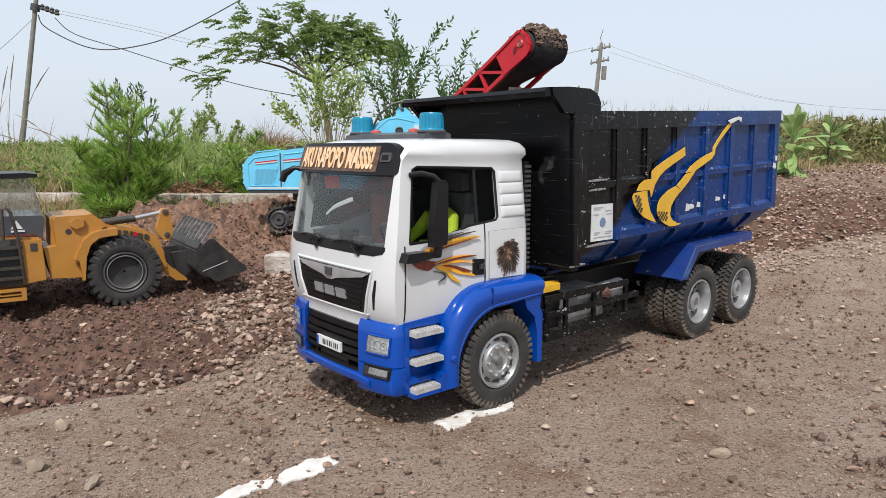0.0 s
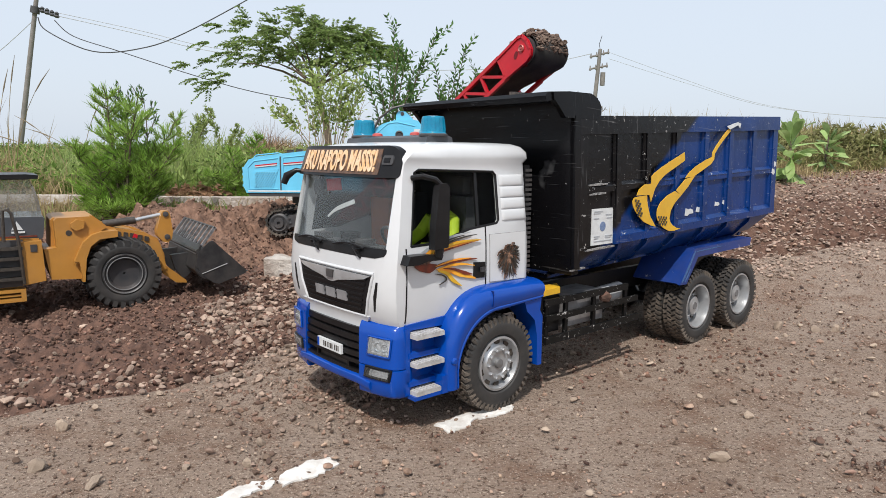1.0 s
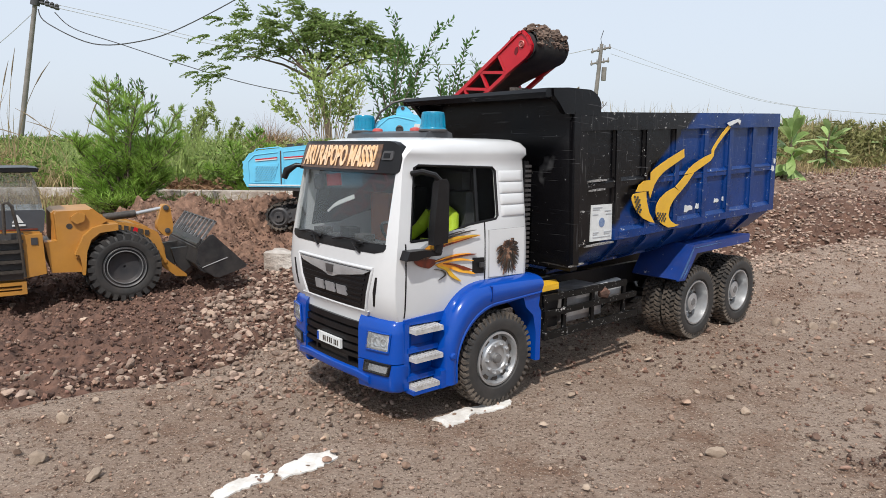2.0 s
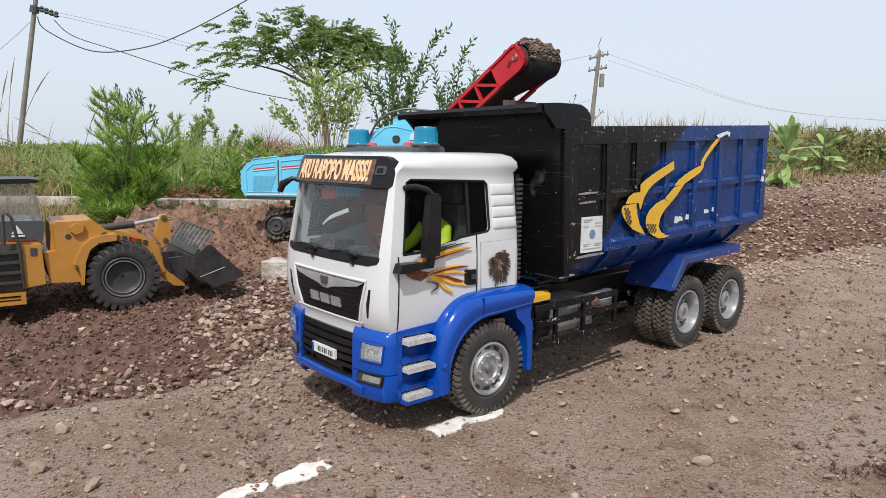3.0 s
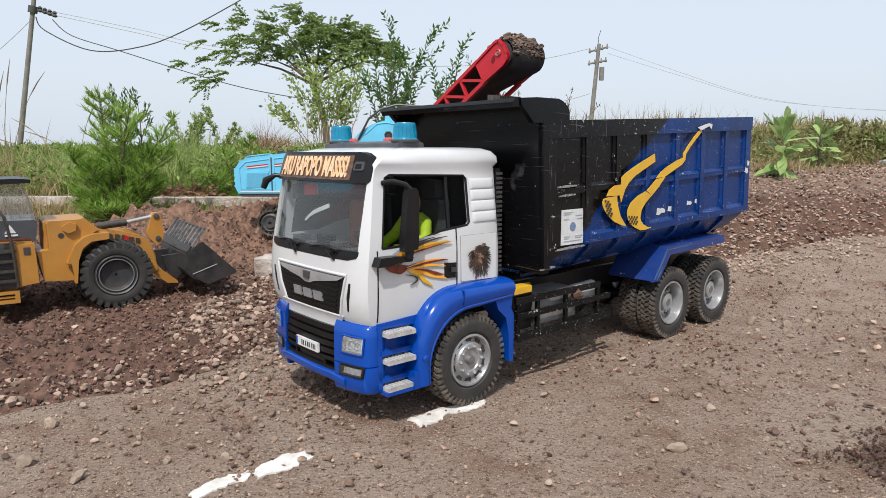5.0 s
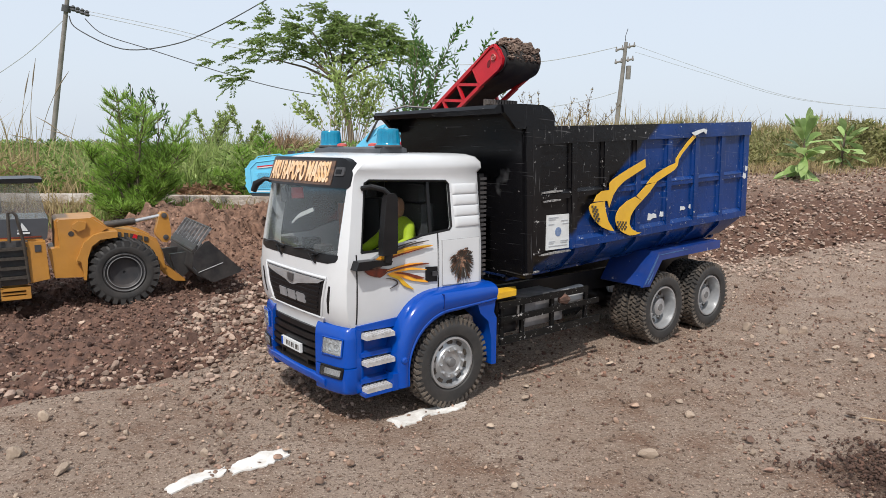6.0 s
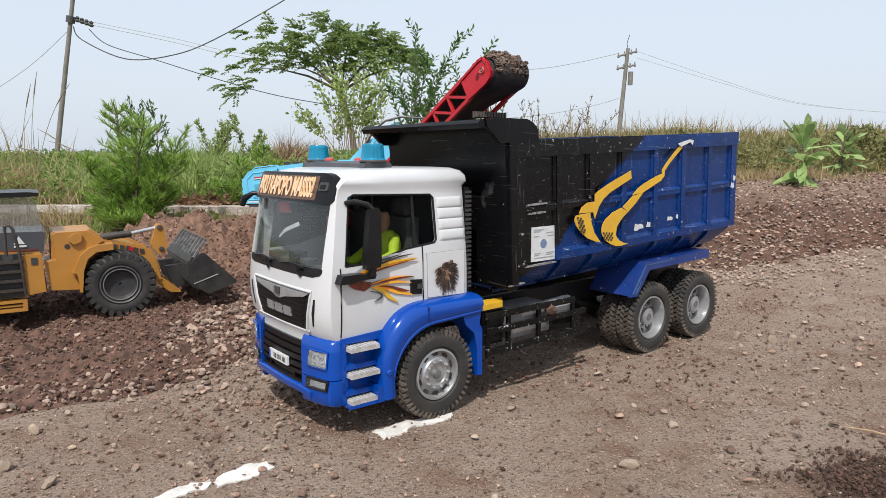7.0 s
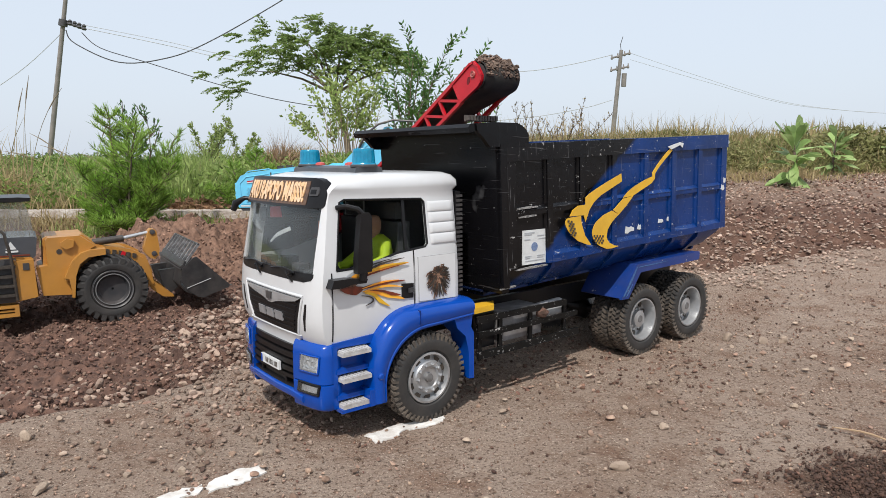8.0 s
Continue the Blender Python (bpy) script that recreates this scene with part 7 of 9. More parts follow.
# ---- white marks on the ground ----


def splash(name, pts, rag, seed):
    """A ragged flat patch of paint lying on the ground, round a coarse outline."""
    rr = random.Random(seed)
    ring = []
    for i, p in enumerate(pts):
        q = pts[(i + 1) % len(pts)]
        for k in range(7):
            t = k / 7
            ring.append((p[0] + (q[0] - p[0]) * t + rr.gauss(0, rag), p[1] + (q[1] - p[1]) * t + rr.gauss(0, rag)))
    bm = bmesh.new()
    z = ground_z([p[0] for p in ring], [p[1] for p in ring])
    cx, cy = sum(p[0] for p in ring) / len(ring), sum(p[1] for p in ring) / len(ring)
    top = [bm.verts.new((p[0], p[1], float(h) + 0.0011)) for p, h in zip(ring, z)]
    low = [bm.verts.new((p[0], p[1], float(h) - 0.002)) for p, h in zip(ring, z)]
    mid = []
    for f in (0.7, 0.4):
        xs, ys = [cx + (p[0] - cx) * f for p in ring], [cy + (p[1] - cy) * f for p in ring]
        mid.append([bm.verts.new((x, y, float(h) + 0.0012)) for x, y, h in zip(xs, ys, ground_z(xs, ys))])
    n = len(ring)
    for a, b in ((low, top), (top, mid[0]), (mid[0], mid[1])):
        for i in range(n):
            bm.faces.new((a[i], a[(i + 1) % n], b[(i + 1) % n], b[i]))
    bm.faces.new(mid[1])
    ob = part(name, bm, PAINTW, None, smooth=False)
    return tagged(ob, "chipped white paint mark on the packed dirt", "paint mark", "white ground marks")


splash("paint_mark", [(-0.1120, 0.4240), (-0.0960, 0.4460), (-0.0790, 0.4560), (-0.0745, 0.4440), (-0.0860, 0.4270), (-0.1060, 0.4110)], 0.0008, 1)
splash("paint_mark", [(-0.1480, 0.3950), (-0.1320, 0.4150), (-0.1160, 0.4240), (-0.1120, 0.4160), (-0.1250, 0.4020), (-0.1400, 0.3860)], 0.0008, 2)
splash("paint_mark", [(-0.0060, 0.5150), (0.0080, 0.5280), (0.0240, 0.5420), (0.0300, 0.5300), (0.0180, 0.5120), (0.0040, 0.4990)], 0.0008, 3)
splash("paint_mark", [(0.0235, 0.5380), (0.0400, 0.5480), (0.0610, 0.5580), (0.0580, 0.5440), (0.0420, 0.5330), (0.0290, 0.5270)], 0.0008, 4)

# ---- loose stones that can be told apart ----
# x, y and half width in millimetres
ROCKS = [(-0.306, 0.507, 9.1), (-0.282, 0.437, 9.6), (-0.231, 0.412, 7.1), (-0.242, 0.499, 4.0), (-0.228, 0.484, 4.4), (-0.217, 0.478, 3.9), (-0.138, 0.44, 6.1), (-0.138, 0.48, 6.0), (-0.127, 0.451, 5.3), (-0.11, 0.473, 4.1), (-0.087, 0.474, 4.5), (-0.179, 0.437, 4.0), (-0.252, 0.544, 4.9), (-0.239, 0.557, 4.4), (-0.259, 0.584, 5.1), (-0.16, 0.471, 2.8), (0.199, 0.454, 8.3), (0.257, 0.532, 6.4), (0.257, 0.563, 5.0), (0.19, 0.518, 4.0), (0.29, 0.59, 4.7), (0.234, 0.581, 3.9), (0.459, 0.798, 8.8), (0.416, 0.803, 9.5), (0.275, 0.643, 5.6), (0.485, 0.798, 8.9), (0.177, 0.638, 4.7), (0.133, 0.668, 4.2), (0.093, 0.584, 3.2), (0.377, 0.614, 6.4), (0.394, 0.581, 5.6), (0.275, 0.469, 4.5), (0.281, 0.46, 4.4), (0.325, 0.731, 3.6), (0.411, 0.685, 4.6), (0.271, 0.631, 3.4), (0.309, 0.65, 3.2), (0.437, 0.748, 5.2), (0.336, 0.712, 3.0), (0.482, 0.682, 6.2), (0.378, 0.723, 4.2), (0.411, 0.775, 4.0), (0.518, 0.962, 4.4), (0.594, 1.111, 7.0), (0.497, 0.996, 3.8), (0.33, 0.757, 3.8), (0.232, 0.678, 4.6)]
BASE2 = []
for k, (sv, sf) in enumerate(STONES2):
    for mt in (STONEM, BEIGEST):
        me = bpy.data.meshes.new("stone")
        me.from_pydata(sv.tolist(), [], sf.tolist())
        me.materials.append(mt)
        BASE2.append(me)
rr = random.Random(3)
for x, y, r in ROCKS:
    s = r / 1000
    p = Vector((x, y, 0))
    ob = new("stone", BASE2[2 * rr.randrange(len(BASE2) // 2) + (1 if s > 0.0055 or rr.random() < 0.4 else 0)])
    ob.matrix_world = pose(p.x, p.y, float(ground_z(p.x, p.y)) + s * 0.38, rr.uniform(-15, 15), rr.uniform(-15, 15), rr.uniform(0, 360)) @ Matrix.Diagonal((s * rr.uniform(0.95, 1.3), s * rr.uniform(0.7, 0.95), s * rr.uniform(1.0, 1.35), 1))
    tagged(ob, "loose brown stone lying on the packed dirt", "stone", "loose stones")

# ---- gravel and clods ----


def sow(n, x0, x1, y0, y1, keep):
    x, y = RG.uniform(x0, x1, n), RG.uniform(y0, y1, n)
    m_ = (RG.uniform(0, 1, n) < keep(x, y)) & (np.abs(x) < 0.72 * y + 0.13)
    return x[m_], y[m_]


x, y = sow(17000, -0.6, 0.8, 0.33, 1.25, lambda x, y: (1 - rubble(x, y)) * (0.30 + 0.70 * vnoise(x * 12, y * 12, 11)))
s = 0.0006 + 0.0024 * RG.uniform(0, 1, len(x)) ** 2.6
scatter("gravel", x, y, ground_z(x, y) + s * 0.6, s, STONES1, STONEM, "fine brown gravel strewn over packed dirt", "gravel")
x, y = sow(8500, -0.6, 0.8, 0.33, 1.25, lambda x, y: (1 - rubble(x, y)) * sstep(0.30, 0.75, vnoise(x * 17, y * 17, 41)))
s = 0.0006 + 0.0023 * RG.uniform(0, 1, len(x)) ** 2.6
scatter("dark_grit", x, y, ground_z(x, y) + s * 0.6, s, STONES1, CLODM, "dark grit and crumbs on packed dirt", "gravel")
x, y = sow(10000, -0.6, 0.8, 0.33, 1.25, lambda x, y: (1 - rubble(x, y)) * (0.15 + 0.85 * sstep(0.4, 0.8, vnoise(x * 10, y * 10, 42))))
s = 0.0005 + 0.0020 * RG.uniform(0, 1, len(x)) ** 2.8
scatter("pale_grit", x, y, ground_z(x, y) + s * 0.6, s, STONES1, BEIGEST, "pale grit on packed dirt", "gravel")
for nm, n_, seed_, mt, lb in (("pebbles", 1700, 12, STONEM, "brown pebbles scattered on the packed dirt"), ("dark_pebbles", 1350, 13, RUBST, "reddish brown pebbles scattered on the packed dirt"), ("pale_pebbles", 900, 14, BEIGEST, "pale pebbles scattered on the packed dirt")):
    x, y = sow(n_, -0.6, 0.9, 0.36, 1.3, lambda x, y: (1 - rubble(x, y)) * (0.12 + 0.88 * sstep(0.45, 0.78, vnoise(x * 9 + y * 3, y * 9, seed_)) + 0.25 * sstep(0.1, 0.5, x)))
    s = 0.0014 + 0.0046 * RG.uniform(0, 1, len(x)) ** 3.0
    scatter(nm, x, y, ground_z(x, y) + s * 0.6, s, STONES2, mt, lb, "pebbles", flat=(0.5, 0.95))


def clods(x, y, cell, seed):
    """Domed lumps on a jittered grid, 0..1."""
    gx, gy = x / cell, y / cell
    ix, iy = np.floor(gx), np.floor(gy)
    best, lift = np.full(x.shape, 9.0), np.zeros(x.shape)
    for dx in (-1, 0, 1):
        for dy in (-1, 0, 1):
            jx, jy = ix + dx, iy + dy
            px_, py_ = jx + vnoise(jx, jy, seed), jy + vnoise(jx, jy, seed + 1)
            rad = 0.45 + 0.55 * vnoise(jx, jy, seed + 2)
            d = np.hypot((gx - px_) * (0.8 + 0.5 * vnoise(jx, jy, seed + 3)), gy - py_) / rad
            h = rad * np.sqrt(np.clip(1 - d * d, 0, 1))
            lift = np.maximum(lift, h)
    return lift


def soil_lift(x, y):
    """Height of the broken soil over the ground sheet: lumps of three sizes with gaps between them."""
    wx_, wy_ = x + (vnoise(x * 110, y * 110, 63) - 0.5) * 0.008, y + (vnoise(x * 110, y * 110, 64) - 0.5) * 0.008
    far = sstep(1.22, 1.34, y)
    big = (0.004 + 0.012 * far) * clods(wx_, wy_, 0.026, 65) * sstep(0.35, 0.6, vnoise(x * 9, y * 9, 66))
    h = big + 0.0075 * clods(wx_, wy_, 0.0135, 70) + 0.0050 * clods(wx_, wy_, 0.0070, 75) + 0.003 * vnoise(x * 260, y * 260, 79)
    return (h - 0.0095) * (0.85 + 0.4 * far)


def soil_keep(x, y):
    return rubble(x, y) * sstep(-0.06, -0.10, x)


def soil_top(x, y):
    return ground_z(x, y) + soil_lift(x, y) * soil_keep(x, y)


def loose_patch(name, x0, x1, y0, y1, step, mat, label):
    ax, ay = np.arange(x0, x1, step), np.arange(y0, y1, step)
    xx, yy_ = np.meshgrid(ax, ay, indexing="ij")
    xx, yy_ = xx + (vnoise(xx * 300, yy_ * 300, 61) - 0.5) * step, yy_ + (vnoise(xx * 300, yy_ * 300, 62) - 0.5) * step
    k = soil_keep(xx, yy_)
    zz = soil_top(xx, yy_) - 0.008 * (1 - k)
    n0, n1 = xx.shape
    gi = np.arange(n0 * n1).reshape(n0, n1)
    q = np.stack([gi[:-1, :-1], gi[1:, :-1], gi[1:, 1:], gi[:-1, 1:]], -1).reshape(-1, 4)
    mid = (k > 0.02) & (np.abs(xx) < 0.72 * yy_ + 0.13)
    q = q[mid.reshape(-1)[q].any(1)]
    used = np.unique(q)
    back = np.zeros(n0 * n1, int)
    back[used] = np.arange(len(used))
    V = np.stack([xx, yy_, zz], -1).reshape(-1, 3)[used]
    return tagged(part(name, (V.tolist(), [], back[q].tolist()), mat), label, "soil", kind="stuff")


loose_patch("loose_soil", -0.80, -0.06, 0.50, 1.26, 0.0032, surf("damp_soil", (0.150, 0.082, 0.058), (0.068, 0.037, 0.027), 70, 0.95, bump=0.0022, bscale=260), "dark broken soil turned up in lumps")
WARMC = surf("warm_clod", (0.300, 0.180, 0.124), (0.130, 0.074, 0.052), 90, 0.95, bump=0.0018, bscale=260, island=0.4)
loose_patch("soil_heap", -0.98, -0.06, 1.26, 1.79, 0.0040, surf("heap_soil", (0.250, 0.145, 0.099), (0.105, 0.059, 0.040), 60, 0.95, bump=0.0025, bscale=220), "warm brown lumpy soil heaped before the kerb")
x, y = sow(30000, -0.95, -0.05, 0.5, 1.45, lambda x, y: rubble(x, y) * (0.55 + 0.45 * vnoise(x * 15, y * 15, 13)))
s = 0.0010 + 0.0044 * RG.uniform(0, 1, len(x)) ** 3.0
scatter("soil_clods", x, y, soil_top(x, y) + s * 0.5, s, STONES1, CLODM, "dark damp soil clods in a loose heap", "soil")
x, y = sow(12000, -0.95, -0.05, 1.20, 1.77, lambda x, y: 0.4 + 0.6 * vnoise(x * 9, y * 9, 17))
s = 0.0014 + 0.0070 * RG.uniform(0, 1, len(x)) ** 5
scatter("heap_clods", x, y, soil_top(x, y) + s * 0.3, s, STONES1, WARMC, "warm brown soil clods heaped before the kerb", "soil")
x, y = sow(13500, -0.80, -0.08, 0.48, 1.25, lambda x, y: rubble(x, y) * (0.25 + 0.75 * sstep(0.3, 0.7, vnoise(x * 11, y * 11, 47))))
s = 0.0008 + 0.0034 * RG.uniform(0, 1, len(x)) ** 2.6
scatter("broken_stones", x, y, soil_top(x, y) + s * 0.6, s, STONES1, RUBST, "small reddish brown broken stones in the soil", "stones")
# paler gravel banks along the rubble's edge, beside the bucket and under the tipper's rear
x, y = sow(13000, -0.80, -0.10, 0.45, 1.25, lambda x, y: rubble(x, y) * np.clip(3.2 * np.exp(-((x + 0.265) / 0.055) ** 2 - ((y - 0.98) / 0.17) ** 2) + 0.30 * np.exp(-((y - 0.615 - 0.42 * (x + 0.30)) / 0.045) ** 2) * (x < -0.2) + 0.03, 0, 1))
s = 0.0015 + 0.0068 * RG.uniform(0, 1, len(x)) ** 2.4
scatter("rubble_stones", x, y, soil_top(x, y) + s * 0.5, s, STONES2, surf("bank_gravel", (0.34, 0.255, 0.200), (0.225, 0.155, 0.118), 130, 0.9, bump=0.0008, bscale=500, island=0.5), "pale brown broken stones in the rubble", "stones")
y = 1.05 + 2.3 * RG.uniform(0, 1, 32000) ** 1.6
x = 0.02 + (0.70 * y + 0.10) * RG.uniform(0, 1, len(y))
k = RG.uniform(0, 1, len(y)) < rubble(x, y) * (0.50 + 0.50 * sstep(0.28, 0.55, vnoise(x * 4 + y * 2, y * 7, 14)))
x, y = x[k], y[k]
s = (0.0020 + 0.0068 * RG.uniform(0, 1, len(x)) ** 1.6) * (0.72 + 0.22 * y)
h_ = len(x) // 2
scatter("bank_stones", x[:h_], y[:h_], ground_z(x[:h_], y[:h_]) + s[:h_] * 0.3, s[:h_], STONES1, PALEST, "pale broken stones on the dark bank", "stones", flat=(0.35, 0.7))
scatter("brown_bank_stones", x[h_:], y[h_:], ground_z(x[h_:], y[h_:]) + s[h_:] * 0.3, s[h_:], STONES1, STONEM, "brown broken stones on the dark bank", "stones", flat=(0.4, 0.8))
x, y = sow(16000, 0.15, 1.6, 0.85, 1.6, lambda x, y: np.clip(rubble(x, y + 0.13) - rubble(x, y), 0, 1) * (0.1 + 0.9 * vnoise(x * 14, y * 14, 46) ** 2))
s = RG.uniform(0.002, 0.007, len(x))
scatter("spilled_stones", x, y, ground_z(x, y) + s * 0.4, s, STONES1, PALEST, "pale stones spilled over the yard's edge", "stones", flat=(0.5, 0.9))
x, y = sow(4000, 0.0, 2.6, 1.05, 3.3, lambda x, y: rubble(x, y))
s = RG.uniform(0.003, 0.009, len(x)) * (0.8 + 0.2 * y)
scatter("bank_clods", x, y, ground_z(x, y) + s * 0.3, s, STONES1, CLODM, "dark soil clods on the bank", "soil")
x, y = sow(5200, -0.42, 0.02, 0.44, 0.95, lambda x, y: np.clip(0.9 * np.exp(-((x + 0.185) / 0.055) ** 2 - ((y - 0.70) / 0.12) ** 2) + 0.55 * np.exp(-((x + 0.085) / 0.055) ** 2 - ((y - 0.535) / 0.035) ** 2) + 0.35 * np.exp(-((y - 0.59 - 0.42 * (x + 0.30)) / 0.022) ** 2) * (x < -0.15), 0, 1))
s = 0.0010 + 0.0052 * RG.uniform(0, 1, len(x)) ** 2.8
scatter("fan_gravel", x, y, soil_top(x, y) + s * 0.5, s, STONES2, MATS["bank_gravel"], "brown broken stones fanned out before the truck", "stones")
# dark clods lying along the crack and before the bumper
i = RG.integers(0, len(CRACK) - 1, 150)
t = RG.uniform(0, 1, 150)
ca = np.array(CRACK)
x, y = ca[i, 0] * (1 - t) + ca[i + 1, 0] * t + RG.normal(0, 0.007, 150), ca[i, 1] * (1 - t) + ca[i + 1, 1] * t + RG.normal(0, 0.007, 150)
x, y = np.concatenate([x, RG.normal(-0.10, 0.045, 420)]), np.concatenate([y, RG.normal(0.60, 0.035, 420)])
s = 0.0008 + 0.0042 * RG.uniform(0, 1, len(x)) ** 2.6
scatter("crumbs", x, y, ground_z(x, y) + s * 0.3, s, STONES2, RUBST, "brown crumbs of soil along a crack", "soil")
# damp heap at the edge of the yard
x, y = sow(30000, 0.28, 0.60, 0.34, 0.56, damp_at)
s = 0.0006 + 0.0026 * RG.uniform(0, 1, len(x)) ** 4
scatter("damp_soil", x, y, ground_z(x, y) + s * 0.3 + 0.004 * damp_at(x, y), s, STONES1, surf("wet_soil", (0.090, 0.047, 0.031), (0.050, 0.027, 0.019), 150, 0.9, bump=0.001, bscale=400, island=0.4), "patch of dark damp soil clods", "soil")
tw = part("twig", tubem([(x_, y_, float(ground_z(x_, y_)) + z_) for x_, y_, z_ in ((0.402, 0.530, 0.003), (0.416, 0.514, 0.006), (0.424, 0.508, 0.005), (0.438, 0.494, 0.002))], [0.0006, 0.0010, 0.0009, 0.0006], 6), surf("dry_twig", (0.42, 0.30, 0.19), (0.3, 0.2, 0.12), 200, 0.9))
tagged(tw, "thin dry twig lying on the damp soil", "twig")
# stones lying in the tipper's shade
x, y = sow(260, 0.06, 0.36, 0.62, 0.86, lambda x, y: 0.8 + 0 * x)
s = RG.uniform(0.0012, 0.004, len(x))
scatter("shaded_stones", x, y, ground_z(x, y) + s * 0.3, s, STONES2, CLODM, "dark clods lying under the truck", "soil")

# ---- concrete block and kerb ----
bm = prism(bmesh.new(), [(-0.314, 1.160), (-0.250, 1.150), (-0.246, 1.205), (-0.308, 1.215)], "z", -0.03, 0.036)
bev(bm, 0.010, 3)
bmesh.ops.triangulate(bm, faces=bm.faces)
bmesh.ops.subdivide_edges(bm, edges=bm.edges, cuts=3, use_grid_fill=True)
rb_ = random.Random(77)
for v in bm.verts:
    k = (float(vnoise(v.co.x * 60 + v.co.z * 40, v.co.y * 60 - v.co.z * 35, 51)) - 0.5) * 0.010
    d = Vector((v.co.x + 0.28, v.co.y - 1.183, v.co.z)).normalized()
    v.co += d * (k + rb_.gauss(0, 0.0006))
blk = tagged(part("concrete_block", bm, CONC), "rough pale concrete block half sunk in rubble", "concrete block")
kerb = root("kerb", pose(0, 0, 0), "weathered whitish concrete kerb along the field", "kerb")
kerb["kind"] = "structure"
xk = -2.6
rr = random.Random(11)
while xk < 0.2:
    ln = rr.uniform(0.30, 0.42)
    yk = 1.80 + (-0.03 * (xk + 0.5))
    part("kerb_stone", boxm((xk, yk, 0.02), (xk + ln - 0.004, yk + 0.06, 0.1015 + rr.uniform(-0.002, 0.002)), 0.005), CONC, kerb)
    xk += ln

# ---- vegetation ----


def blades(name, x, y, z, h, w, mat, label, category, bend=0.35, seed=1, parent=None):
    """Grass as many bent tapering blades in one mesh."""
    g = np.random.default_rng(seed)
    n = len(x)
    a, b = g.uniform(0, 2 * np.pi, n), g.uniform(0, 2 * np.pi, n)
    k = np.abs(g.normal(0, bend, n)) + 0.05
    wx_, wy_ = np.cos(a) * w / 2, np.sin(a) * w / 2
    V = []
    for t, f in ((0, 1.0), (0.35, 0.85), (0.7, 0.55), (1.0, 0.0)):
        cx, cy, cz = x + np.cos(b) * k * h * t * t, y + np.sin(b) * k * h * t * t, z + h * t * (1 - 0.25 * k * t)
        if f > 0:
            V.append(np.stack([cx - wx_ * f, cy - wy_ * f, cz], -1))
            V.append(np.stack([cx + wx_ * f, cy + wy_ * f, cz], -1))
        else:
            V.append(np.stack([cx, cy, cz], -1))
    V = np.stack(V, 1).reshape(-1, 3)
    q = np.array([[0, 1, 3, 2], [2, 3, 5, 4]])
    o = (np.arange(n) * 7)[:, None, None]
    F = (q[None] + o).reshape(-1, 4).tolist() + (np.array([[4, 5, 6]])[None] + o).reshape(-1, 3).tolist()
    ob = part(name, (V.tolist(), [], F), mat, parent, smooth=False)
    return ob if parent else tagged(ob, label, category, kind="stuff")


def leaves(name, P, D, ln, wd, mat, parent, seed=2, curl=0.15):
    """Leaves as folded pointed blades: places, directions, length and width."""
    g = np.random.default_rng(seed)
    n = len(P)
    D = D / np.linalg.norm(D, axis=1, keepdims=True)
    r = g.normal(0, 1, (n, 3))
    S = np.cross(D, r)
    S /= np.linalg.norm(S, axis=1, keepdims=True) + 1e-9
    U = np.cross(S, D)
    ln, wd = np.broadcast_to(ln, n)[:, None], np.broadcast_to(wd, n)[:, None]
    V = np.stack([P, P + D * ln * 0.45 + S * wd / 2 + U * wd * curl, P + D * ln + U * -wd * curl, P + D * ln * 0.45 - S * wd / 2 + U * wd * curl], 1).reshape(-1, 3)
    F = (np.array([[0, 1, 2], [0, 2, 3]])[None] + (np.arange(n) * 4)[:, None, None]).reshape(-1, 3)
    return part(name, (V.tolist(), [], F.tolist()), mat, parent, smooth=False)


def limbs_bm(wood, n=6):
    bm = bmesh.new()
    for pts, rad in wood:
        tube(bm, pts, rad, n)
    return bm


